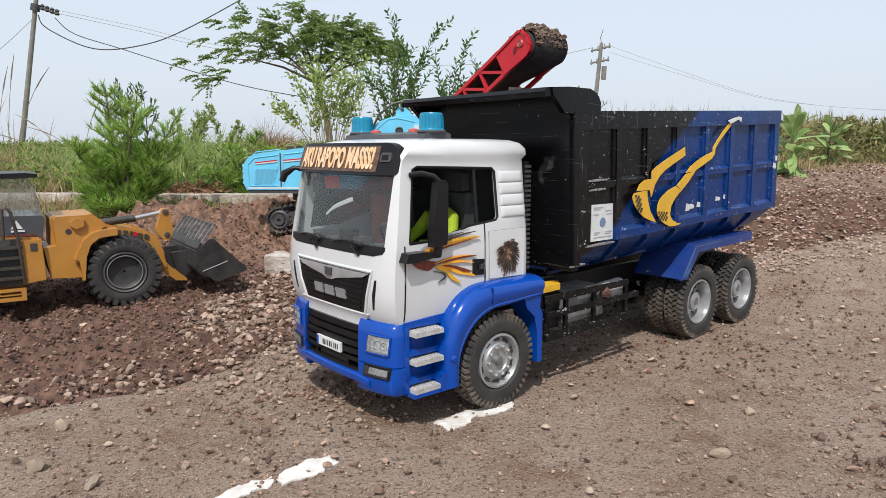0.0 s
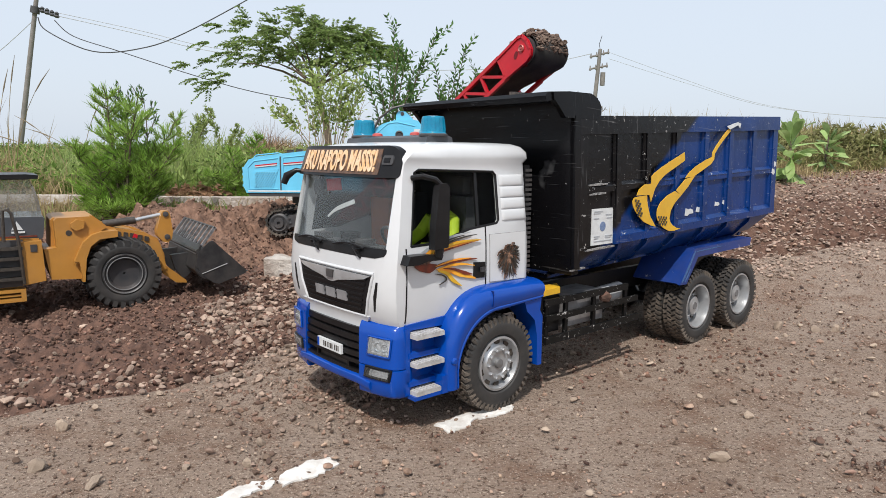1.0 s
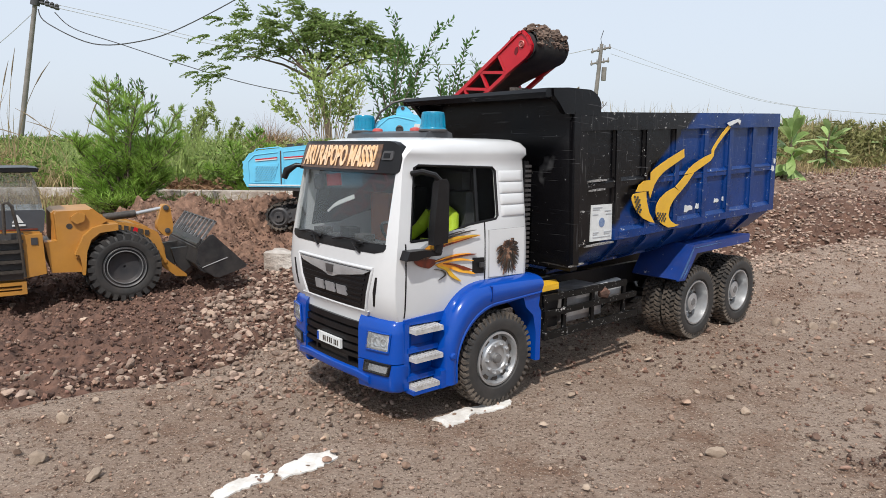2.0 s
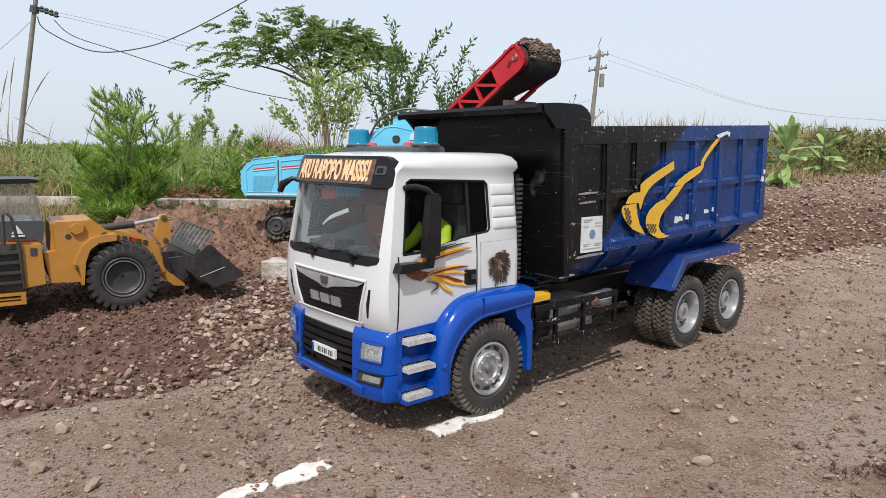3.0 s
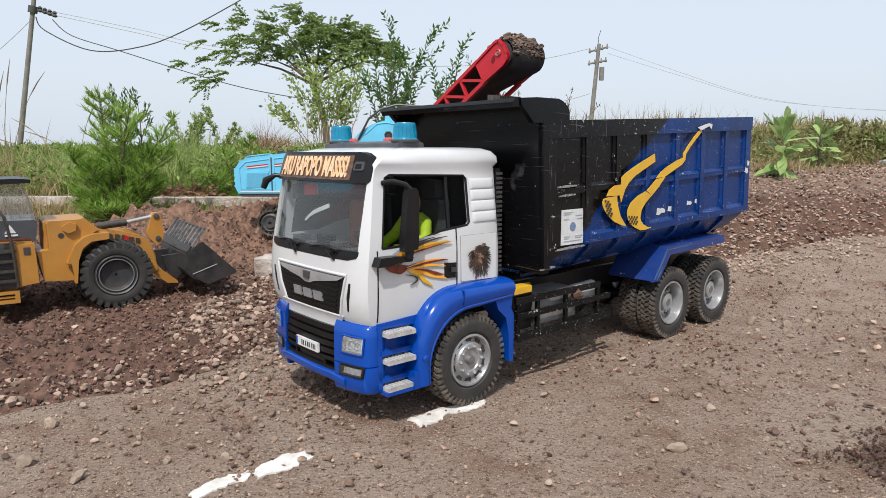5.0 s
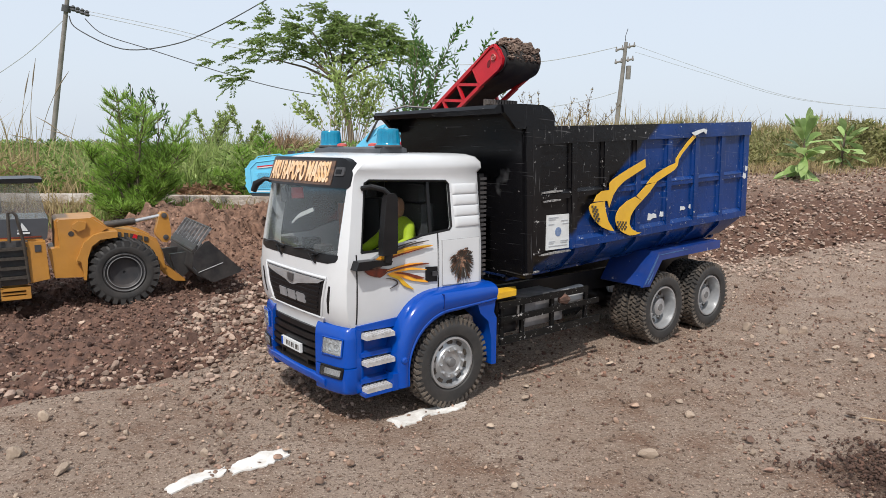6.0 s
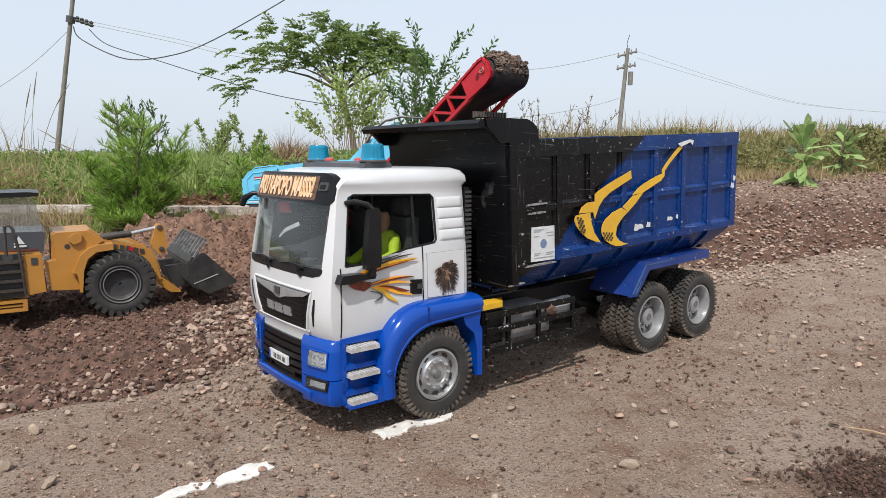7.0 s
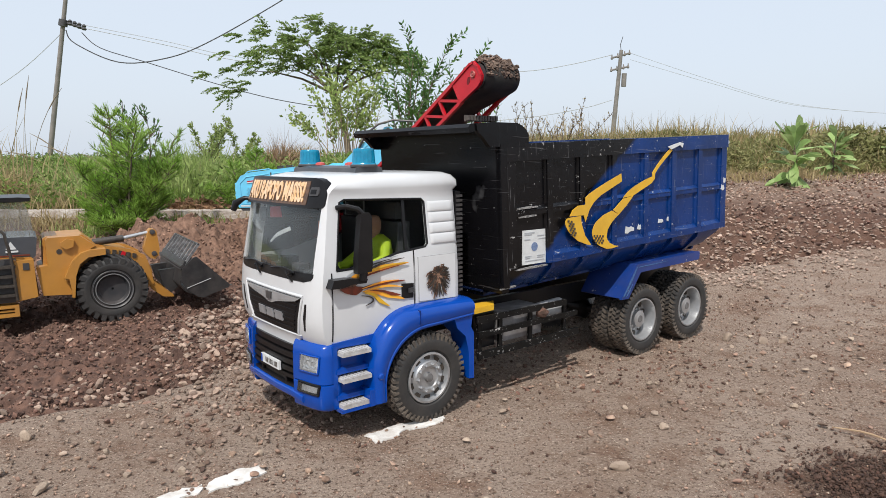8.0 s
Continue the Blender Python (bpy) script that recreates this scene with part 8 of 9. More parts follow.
# flat-topped tree: long limbs fanning from the trunk, each ending in level feathery sprays
def frond_tree():
    g = random.Random(21)
    tree = root("flat_crowned_tree", pose(-2.38, 13.9, 0.10), "flat spreading tree with feathery green leaves", "tree")
    fork = Vector((-0.18, 0, 1.45))
    wood = [([Vector((0.10, 0, -0.2)), Vector((0.03, 0, 0.6)), fork], [0.085, 0.07, 0.05])]
    for ex, ez in ((-1.9, 1.95), (-1.5, 2.35), (-0.8, 2.6), (0.1, 2.55), (0.8, 2.25), (1.2, 2.0), (-1.2, 1.95), (-0.4, 2.3)):
        e = Vector((ex, g.gauss(0, 0.3), ez))
        wood.append(([fork, fork.lerp(e, 0.4) + Vector((0, 0, 0.12)), fork.lerp(e, 0.75) + Vector((0, 0, 0.1)), e], [0.034, 0.022, 0.012, 0.005]))
    xs = [-2.62, -2.35, -1.9, -1.45, -0.9, -0.37, 0.2, 0.55, 0.95, 1.42]
    tops = [1.45, 2.25, 2.40, 2.84, 2.52, 2.80, 2.58, 2.66, 2.36, 2.12]
    bots = [1.28, 1.40, 1.75, 1.90, 2.00, 1.92, 1.92, 1.85, 1.80, 1.95]
    P, D = [], []
    for k in range(235):
        cx = g.gauss(-0.10, 0.62) if k % 3 else g.uniform(-2.6, 1.4)
        cx = max(-2.6, min(1.4, cx))
        top, bot = float(np.interp(cx, xs, tops)), float(np.interp(cx, xs, bots))
        layer = g.choice((0.10, 0.35, 0.55, 0.75, 0.95))
        cz = bot + (top - bot) * min(1.0, max(0.0, layer + g.gauss(0, 0.07)))
        cy = g.gauss(0, 0.50)
        c = Vector((cx, cy, cz))
        away = Vector((0.9 * (cx + 0.2) + g.gauss(0, 0.45), cy * 0.6 + g.gauss(0, 0.5), g.gauss(0.22, 0.2))).normalized()
        for f in range(g.randint(2, 4)):
            d = (away + Vector((g.gauss(0, 0.45), g.gauss(0, 0.45), g.gauss(0, 0.20)))).normalized()
            ln = g.uniform(0.22, 0.42)
            side = d.cross(Vector((0, 0, 1))).normalized()
            for j in range(13):
                t = j / 12
                q = c + d * ln * t + Vector((0, 0, -0.34 * ln * t * t))
                for sg in (-1, 1):
                    P.append(q + side * sg * 0.010)
                    D.append(side * sg + d * 0.7 + Vector((g.gauss(0, 0.25), g.gauss(0, 0.25), g.gauss(-0.25, 0.3))))
            wood.append(([c, c + d * ln * 0.5 + Vector((0, 0, -0.08 * ln)), c + d * ln + Vector((0, 0, -0.34 * ln))], [0.004, 0.003, 0.0015]))
    part("trunk", limbs_bm(wood[:9], 6), WOOD, tree, "grey-brown trunk and limbs")
    part("twigs", limbs_bm(wood[9:], 4), WOOD, tree)["kind"] = "stuff"
    leaves("crown", np.array([p[:] for p in P]), np.array([d[:] for d in D]), 0.078, 0.033, TREEM, tree)


frond_tree()


# stems that rise to given tips, each with its own leaves
def wand_shrub(name, at, tips, ll, lw, step, low, spread, mat, label, seed, r0=0.012, twigs=3, cloud=0.0, bark=None):
    """A shrub of upright wands set with leaves from low to the tip; cloud loosens the leaves into clusters."""
    g = random.Random(seed)
    ob = root(name, pose(*at), label, "shrub")
    wood, P, D = [], [], []

    def dress(pts, lo):
        length = sum((b - a).length for a, b in zip(pts, pts[1:]))
        n = int(length * (1 - lo) / step)
        for k in range(n):
            t = (lo + (1 - lo) * k / max(1, n - 1)) * (len(pts) - 1.001)
            i = int(t)
            q, d = pts[i].lerp(pts[i + 1], t - i), (pts[i + 1] - pts[i]).normalized()
            a = k * 2.4 + g.uniform(-0.4, 0.4)
            u = d.orthogonal().normalized()
            o = u * math.cos(a) + d.cross(u) * math.sin(a)
            P.append(q + Vector((g.gauss(0, cloud), g.gauss(0, cloud), g.gauss(0, cloud))))
            D.append(d * g.uniform(0.6, 1.1) + o * spread * g.uniform(0.7, 1.2) + Vector((0, 0, g.gauss(0.0, 0.15))))

    for bx, tx, tz in tips:
        base, tip_ = Vector((bx, g.gauss(0, 0.04), -0.05)), Vector((tx, g.gauss(0, 0.18), tz))
        pts = []
        for i in range(9):
            t = i / 8
            p = base.lerp(tip_, t)
            p.x = bx + (tx - bx) * (0.45 * t + 0.55 * t * t) + g.gauss(0, 0.008)
            pts.append(p)
        wood.append((pts, [r0 * (1 - i / 9) + 0.002 for i in range(9)]))
        dress(pts[1:], low)
        for k in range(twigs):
            i = g.randint(3, 7)
            d = (pts[i + 1] - pts[i]).normalized()
            ln = (tip_ - base).length * g.uniform(0.14, 0.26)
            o = Vector((g.choice((-1, 1)) * g.uniform(0.3, 0.7), g.gauss(0, 0.4), 0))
            tw = [pts[i] + (d + o * u * 0.8) * ln * u for u in (0, 0.33, 0.66, 1.0)]
            wood.append((tw, [r0 * 0.35, r0 * 0.3, r0 * 0.22, 0.0015]))
            dress(tw, 0.2)
    part("stem", limbs_bm(wood, 5), bark or WOOD, ob, "thin woody stems")
    leaves("foliage", np.array([p[:] for p in P]), np.array([d[:] for d in D]), ll, lw, mat, ob, seed, 0.10)
    return ob


# pale sapling in front of it
def sapling(name, at, h, stems, lean, leaf, lw, ll, mat, label, seed, per=26, low=0.25, fan=0.28):
    g = random.Random(seed)
    ob = root(name, pose(*at), label, "tree")
    wood, P, D = [], [], []
    for s_ in range(stems):
        d = Vector((g.gauss(lean, fan), g.gauss(0, fan), 1)).normalized()
        p, pts, rad = Vector((g.gauss(0, 0.03), g.gauss(0, 0.03), -0.05)), [], []
        hh = h * g.uniform(0.65, 1.0)
        for i in range(9):
            pts.append(p.copy()), rad.append(0.012 * h * (1 - i / 9.5))
            d = (d + Vector((g.gauss(0, 0.08), g.gauss(0, 0.08), 0.05))).normalized()
            p = p + d * hh / 8
        wood.append((pts, rad))
        for i in range(2, 9):
            for c in range(2):
                bd = (d * 0.6 + Vector((g.gauss(0, 0.6), g.gauss(0, 0.6), 0.4))).normalized()
                bl = hh * g.uniform(0.10, 0.24) * (1.2 - i / 12)
                q0 = pts[i]
                wood.append(([q0, q0 + bd * bl * 0.5, q0 + bd * bl + Vector((0, 0, 0.03 * h))], [0.005 * h, 0.004 * h, 0.002 * h]))
                if i / 8 < low:
                    continue
                for k in range(per):
                    t = g.uniform(0.1, 1.05)
                    P.append(q0 + bd * bl * t + Vector((g.gauss(0, 0.012 * h), g.gauss(0, 0.012 * h), g.gauss(0, 0.012 * h))))
                    D.append(bd + Vector((g.gauss(0, leaf), g.gauss(0, leaf), g.gauss(0, leaf))))
    part("trunk", limbs_bm(wood, 5), WOOD, ob, "thin bare stems")
    leaves("crown", np.array([p[:] for p in P]), np.array([d[:] for d in D]), ll, lw, mat, ob, seed)
    return ob


wand_shrub("pale_sapling", (-1.72, 10.0, 0.12), [(-0.10, -0.80, 0.86), (-0.14, -0.58, 0.68), (-0.08, -0.45, 1.15), (0.0, -0.12, 1.45), (0.02, 0.10, 1.42), (0.10, 0.35, 1.30), (0.14, 0.58, 1.42), (0.20, 0.52, 0.95), (0.05, 0.20, 1.10), (-0.06, -0.28, 0.98), (0.0, 0.02, 1.20), (0.08, 0.42, 1.12), (-0.04, -0.20, 1.28), (0.16, 0.66, 1.20)], 0.068, 0.042, 0.0125, 0.56, 0.95, PALELEAF, "pale green leafy sapling with many thin stems", 31, 0.007, 4, 0.035, PALEBARK)
wand_shrub("bare_shoots", (-1.70, 9.8, 0.12), [(-0.30, -0.42, 0.62), (-0.20, -0.28, 0.80), (-0.12, -0.16, 0.70), (0.06, 0.10, 0.75), (0.14, 0.26, 0.82), (0.22, 0.42, 0.85), (0.30, 0.55, 0.70), (-0.02, -0.04, 0.66), (0.36, 0.62, 0.90)], 0.05, 0.016, 0.05, 0.55, 0.8, PALELEAF, "thin upright shoots with few pale leaves", 39, 0.006, 2, 0.0, PALEBARK)
wand_shrub("dark_shrub", (-0.62, 8.3, 0.12), [(0.0, 0.05, 1.66), (0.03, 0.56, 1.60), (-0.03, -0.22, 1.34), (0.04, 0.40, 1.30), (0.0, 0.20, 1.30), (-0.02, -0.04, 1.20), (0.02, 0.30, 1.08), (-0.04, -0.30, 1.02), (0.05, 0.46, 1.05), (0.0, 0.10, 1.42), (-0.02, -0.12, 0.92), (0.03, 0.22, 0.90)], 0.082, 0.032, 0.0185, 0.26, 0.95, DARKLEAF, "dark green upright shrub with narrow leaves", 32, 0.010, 2)
wand_shrub("dark_shrub", (0.06, 8.2, 0.12), [(0.0, 0.22, 1.33), (0.02, 0.10, 1.12), (-0.02, -0.15, 1.13), (0.03, 0.33, 1.02), (0.0, 0.02, 1.00), (-0.02, -0.06, 0.88), (0.04, 0.20, 0.85)], 0.078, 0.030, 0.0185, 0.26, 0.95, DARKLEAF, "dark green upright shrub with narrow leaves", 33, 0.009, 2)
wand_shrub("dark_shrub", (0.36, 8.2, 0.12), [(0.0, 0.06, 1.08), (0.02, 0.16, 0.95), (-0.02, -0.06, 0.86)], 0.080, 0.020, 0.022, 0.18, 0.85, DARKLEAF, "small dark green shrub with narrow leaves", 35, 0.008, 1)
sapling("dark_sapling", (-0.845, 1.86, 0.06), 0.37, 3, 0.04, 0.5, 0.0045, 0.014, DARKLEAF, "small dark green sapling behind the needle bush", 38, 22, 0.3, 0.10)
sapling("tall_weed", (-2.45, 6.4, 0.12), 0.62, 6, 0.05, 0.8, 0.014, 0.035, PALELEAF, "pale green branching weed in the field", 36, 20, 0.3, 0.35)
sapling("tall_weed", (-2.05, 6.5, 0.12), 0.50, 4, 0.05, 0.8, 0.014, 0.035, PALELEAF, "pale green branching weed in the field", 37, 16, 0.3, 0.35)


def needle_bush(name, at, h, ends, seed, label):
    """A feathery bush: several upright leaders with rising side shoots set with fine needles."""
    g = random.Random(seed)
    ob = root(name, pose(*at), label, "bush")
    wood, P, D = [], [], []

    def needles(pts, k):
        for _ in range(k):
            t = g.uniform(0.10, 1.0) * (len(pts) - 1.001)
            i = int(t)
            q, d = pts[i].lerp(pts[i + 1], t - i), (pts[i + 1] - pts[i]).normalized()
            P.append(q)
            D.append(d * 0.9 + Vector((g.gauss(0, 0.42), g.gauss(0, 0.42), g.gauss(0.25, 0.3))))

    for s_, (ex, ez) in enumerate(ends):
        end = Vector((ex * 1.0 * h, g.gauss(0, 0.16) * h, ez * h))
        sag = abs(ex) / max(0.15, ez)
        pts = [Vector((end.x * t, end.y * t, end.z * (t + (0.35 * t * (1 - t) if sag < 1 else 0.9 * t * (1 - t))))) + Vector((g.gauss(0, 0.003), g.gauss(0, 0.003), 0)) for t in [i / 8 for i in range(9)]]
        wood.append((pts, [0.0035 * (1 - i / 9.5) + 0.0005 for i in range(9)]))
        needles(pts[3:], 130)
        for b_ in range(22):
            t = g.uniform(0.12, 0.92)
            i = min(7, int(t * 8))
            q = pts[i].lerp(pts[i + 1], t * 8 - i)
            aa = g.uniform(0, 2 * math.pi)
            bl = h * g.uniform(0.15, 0.28) * (1.2 - t)
            rise = 0.28 + 0.5 * t
            sh = [q + Vector((math.cos(aa) * bl * u, math.sin(aa) * bl * u, bl * u * rise * (0.6 + 0.5 * u))) for u in (0, 0.35, 0.7, 1.0)]
            wood.append((sh, [0.0012, 0.001, 0.0008, 0.0004]))
            needles(sh, int(26 + 520 * bl))
    part("stem", limbs_bm(wood, 4), WOOD, ob, "thin woody stems")
    leaves("foliage", np.array([p[:] for p in P]), np.array([d[:] for d in D]), np.random.default_rng(seed + 5).uniform(0.013, 0.025, len(P)), 0.0017, BUSHM, ob, seed, 0.05)
    return ob


BUSH_ENDS = [(-0.04, 0.97), (-0.22, 0.80), (0.28, 0.88), (0.06, 0.90), (0.40, 0.80), (-0.28, 0.50), (-0.26, 0.58), (0.42, 0.58), (0.32, 0.42), (0.05, 0.15), (-0.12, 0.20), (0.18, 0.18), (0.12, 0.70), (-0.12, 0.66), (0.27, 0.62), (0.15, 0.48), (-0.08, 0.46), (0.24, 0.26), (-0.20, 0.20), (-0.26, 0.38), (0.30, 0.30), (0.16, 0.32), (-0.14, 0.32)]
needle_bush("needle_bush", (-0.765, 1.60, 0.045), 0.335, BUSH_ENDS, 41, "bright green feathery needle-leaved bush")
needle_bush("needle_bush", (-0.545, 1.93, 0.06), 0.215, [(0.0, 1.0), (-0.35, 0.8), (0.3, 0.75), (-0.55, 0.45), (0.5, 0.5), (0.15, 0.6), (-0.2, 0.55), (0.4, 0.25), (-0.4, 0.2), (0.55, 0.15), (0.1, 0.3), (-0.1, 0.2), (0.25, 0.1)], 43, "low green feathery bush behind the kerb")


def broad_plant(name, at, h, nl, seed, label):
    """Long round-tipped leaves, widest past the middle, set spirally up a bare stalk."""
    g = random.Random(seed)
    ob = root(name, pose(*at), label, "plant")
    lean = g.uniform(-0.06, 0.06) * h
    part("stalk", tubem([(0, 0, -0.05), (lean * 0.4, 0, h * 0.3), (lean, 0.004, h * 0.66)], [0.007, 0.006, 0.003], 8), WOOD, ob, "woody stalk")
    for k in range(nl):
        a = g.uniform(0, 6.28)
        up = (k + 0.5) / nl
        el = -0.55 + 1.75 * up ** 1.1 + g.gauss(0, 0.38)
        z0 = h * (0.10 + 0.52 * up + g.uniform(-0.05, 0.05))
        ln, wd = h * g.uniform(0.34, 0.50) * (1.0 if up < 0.85 else 0.8), h * g.uniform(0.105, 0.150)
        droop, cup = g.uniform(0.05, 0.30), g.uniform(0.05, 0.30)
        bm = bmesh.new()
        rows = []
        for i in range(10):
            t = i / 9
            px_ = ln * (t * math.cos(el) + 0.06 * t * t)
            pz_ = ln * (t * math.sin(el) - droop * t * t)
            w_ = wd * (0.10 + 0.90 * sstep(0.05, 0.62, t)) * math.sqrt(max(0.02, 1 - max(0.0, (t - 0.62) / 0.385) ** 2))
            rows.append([(px_, s_ * w_ / 2, pz_ + abs(s_) * cup * w_ + 0.003 * math.sin(7 * t + 2 * s_ + k)) for s_ in (-1, -0.5, 0, 0.5, 1)])
        loft(bm, rows, cap=False, closed=False)
        bmesh.ops.transform(bm, matrix=pose(lean * up, 0, z0, g.uniform(-22, 22), 0, math.degrees(a)), verts=bm.verts)
        part("leaf", bm, BROADM, ob)
    return ob


broad_plant("broad_leaf_plant", (1.49, 2.86, 0.115), 0.305, 44, 57, "tall green plant with broad round-tipped leaves on the bank")
broad_plant("broad_leaf_plant", (1.83, 3.22, 0.148), 0.250, 30, 52, "green broad-leaved plant with a bare lower stalk on the bank")
broad_plant("broad_leaf_plant", (2.27, 3.45, 0.172), 0.190, 20, 53, "small green broad-leaved plant growing on the bank")
bm = stone_mesh(3, 91, 0.35, 0.7)
tagged(part("boulder", bm, surf("grey_boulder", (0.36, 0.36, 0.35), (0.25, 0.25, 0.245), 40, 0.85, bump=0.002, bscale=90)), "grey boulder lying on the bank", "boulder").matrix_world = pose(2.20, 3.30, 0.155, 0, 0, 40) @ Matrix.Diagonal((0.075, 0.06, 0.06, 1))
bm = bmesh.new()
loft(bm, [[(0.075 * (t - 0.5), s_ * 0.026 * math.sin(math.pi * (0.08 + 0.87 * t)), 0.012 * math.sin(3.1 * t) + abs(s_) * 0.006 + 0.02 * t) for s_ in (-1, -0.5, 0, 0.5, 1)] for t in [i / 7 for i in range(8)]], cap=False, closed=False)
tagged(part("dead_leaf", bm, DRYLEAF), "fallen yellow leaf curled on the bank", "leaf").matrix_world = pose(1.55, 3.30, 0.155, 0, 0, 20)
g_ = np.random.default_rng(311)
x = np.concatenate([g_.normal(cx, 0.10, 420) for cx in (1.36, 1.62, 1.74, 2.02, 2.12, 2.25)])
y = np.concatenate([g_.normal(cy, 0.07, 420) for cy in (3.08, 3.10, 3.30, 3.36, 3.42, 3.52)])
blades("straw_tufts", x, y, ground_low(x, y) - 0.004, g_.uniform(0.02, 0.07, len(x)), 0.0032, DRYG, "pale straw tufts round the broad-leaved plants", "grass", 0.8, 312)

# field grass behind the kerb
def field(n, x0, x1, y0, y1, keep, seed):
    g = np.random.default_rng(seed)
    y = y0 + (y1 - y0) * g.uniform(0, 1, n) ** 1.7
    x = (x0 + (x1 - x0) * g.uniform(0, 1, n)) * (y / y0) ** 0.85
    m_ = g.uniform(0, 1, n) < keep(x, y)
    return x[m_], y[m_]


x, y = field(26000, -1.7, 0.15, 1.90, 14.0, lambda x, y: 0.35 + 0.65 * vnoise(x * 2.2, y * 2.2, 21), 61)
h = np.random.default_rng(62).uniform(0.022, 0.075, len(x)) * (0.5 + 1.0 * vnoise(x * 2.7, y * 2.1, 22)) * (1 + 0.07 * y)
blades("field_grass", x, y, ground_low(x, y), h, 0.0035 + 0.0012 * y, GRASSM, "green tall grass covering the field", "grass", 0.5, 63)
x, y = field(1700, -1.7, 0.15, 1.90, 12.0, lambda x, y: vnoise(x * 1.5, y * 1.5, 23) ** 2, 64)
h = np.random.default_rng(65).uniform(0.08, 0.24, len(x)) * (1 + 0.03 * y)
blades("dry_stalks", x, y, ground_low(x, y), h, 0.0022 + 0.0008 * y, DRYG, "dry straw-coloured stalks among the field grass", "grass", 0.45, 66)
def weeds(name, x, y, h, per, mat, label, seed):
    """Low leafy weeds: clumps of small leaves, one mesh."""
    g = np.random.default_rng(seed)
    i = np.repeat(np.arange(len(x)), per)
    t = g.uniform(0.1, 1.0, len(i))
    r = h[i] * 0.55 * (0.35 + 0.65 * t)
    P = np.stack([x[i] + g.normal(0, 0.6, len(i)) * r, y[i] + g.normal(0, 0.6, len(i)) * r, ground_low(x, y)[i] + h[i] * t], -1)
    D = np.stack([g.normal(0, 0.8, len(i)), g.normal(0, 0.8, len(i)), g.uniform(0.0, 1.1, len(i))], -1)
    ln = (0.010 + 0.0055 * y[i]) * g.uniform(0.6, 1.3, len(i))
    ob = leaves(name, P, D, ln, ln * g.uniform(0.25, 0.45, len(i)), mat, None, seed)
    return tagged(ob, label, "weeds", kind="stuff")


x, y = field(7500, -1.7, 0.15, 1.90, 9.0, lambda x, y: 0.15 + 0.85 * sstep(0.3, 0.6, vnoise(x * 2.6, y * 2.2, 27)), 161)
weeds("field_weeds", x, y, np.random.default_rng(162).uniform(0.03, 0.105, len(x)) * (0.6 + 0.8 * vnoise(x * 3, y * 3, 29)) * (1 + 0.08 * y), 17, WEEDM, "dark green leafy weeds among the field grass", 163)
x, y = field(2200, -1.7, 0.15, 1.92, 7.0, lambda x, y: sstep(0.45, 0.7, vnoise(x * 3.1, y * 2.7, 28)), 164)
weeds("pale_weeds", x, y, np.random.default_rng(165).uniform(0.03, 0.12, len(x)) * (1 + 0.10 * y), 18, PALELEAF, "pale green leafy weeds among the field grass", 166)
# tall stalks at the field's near corner
g_ = np.random.default_rng(67)
x, y = g_.normal(-1.80, 0.16, 120), g_.normal(2.55, 0.18, 120)
blades("tall_stalks", x, y, ground_low(x, y), g_.uniform(0.10, 0.40, 120) * np.exp(-((x + 1.8) / 0.35) ** 2), 0.005, DRYG, "tall dry grass stalks beside the kerb", "grass", 0.35, 68)
for nm, cx, cy, n, hh, wd_ in (("dry_tuft", -2.30, 9.2, 900, 0.42, 0.016), ("dry_tuft", -0.72, 1.93, 500, 0.045, 0.003), ("dry_tuft", -1.15, 1.95, 500, 0.10, 0.0035)):
    g_ = np.random.default_rng(int(abs(cx) * 100))
    sc = hh * 0.9
    x, y = g_.normal(cx, sc, n), g_.normal(cy, sc * 0.6, n)
    blades(nm, x, y, ground_low(x, y), hh * g_.uniform(0.4, 1.0, n) * np.exp(-((x - cx) / (2 * sc)) ** 2), wd_, DRYG, "brown dried grass tuft", "grass", 0.9, 69)
g_ = np.random.default_rng(88)
x, y = g_.normal(-1.285, 0.075, 420), g_.normal(5.0, 0.10, 420)
blades("dry_bramble", x, y, ground_low(x, y), g_.uniform(0.22, 0.44, 420) * np.exp(-((x + 1.285) / 0.17) ** 2), 0.005, surf("dead_stalk", (0.20, 0.115, 0.065), (0.30, 0.20, 0.13), 20, 0.9, island=0.5), "brown dead bramble tangle in the field", "bramble", 1.3, 89)
g_ = np.random.default_rng(101)
for cx, cy, n, hh, sp in ((-0.84, 2.3, 240, 0.25, 0.05), (-1.06, 2.9, 160, 0.24, 0.07), (-1.40, 2.5, 160, 0.19, 0.10), (-1.55, 2.9, 140, 0.20, 0.10)):
    x, y = g_.normal(cx, sp, n), g_.normal(cy, sp, n)
    blades("sedge_clump", x, y, ground_low(x, y), hh * g_.uniform(0.5, 1.05, n), 0.006, PALELEAF, "pale green arching sedge clump in the field", "grass", 0.55, int(-cx * 100))
x, y = g_.normal(-1.44, 0.06, 900), g_.normal(2.12, 0.06, 900)
blades("dead_grass_mound", x, y, ground_low(x, y), g_.uniform(0.05, 0.20, 900) * np.exp(-((x + 1.44) / 0.13) ** 2), 0.004, DRYG, "brown dead grass mound beside the kerb", "grass", 1.1, 104)


g_ = np.random.default_rng(131)
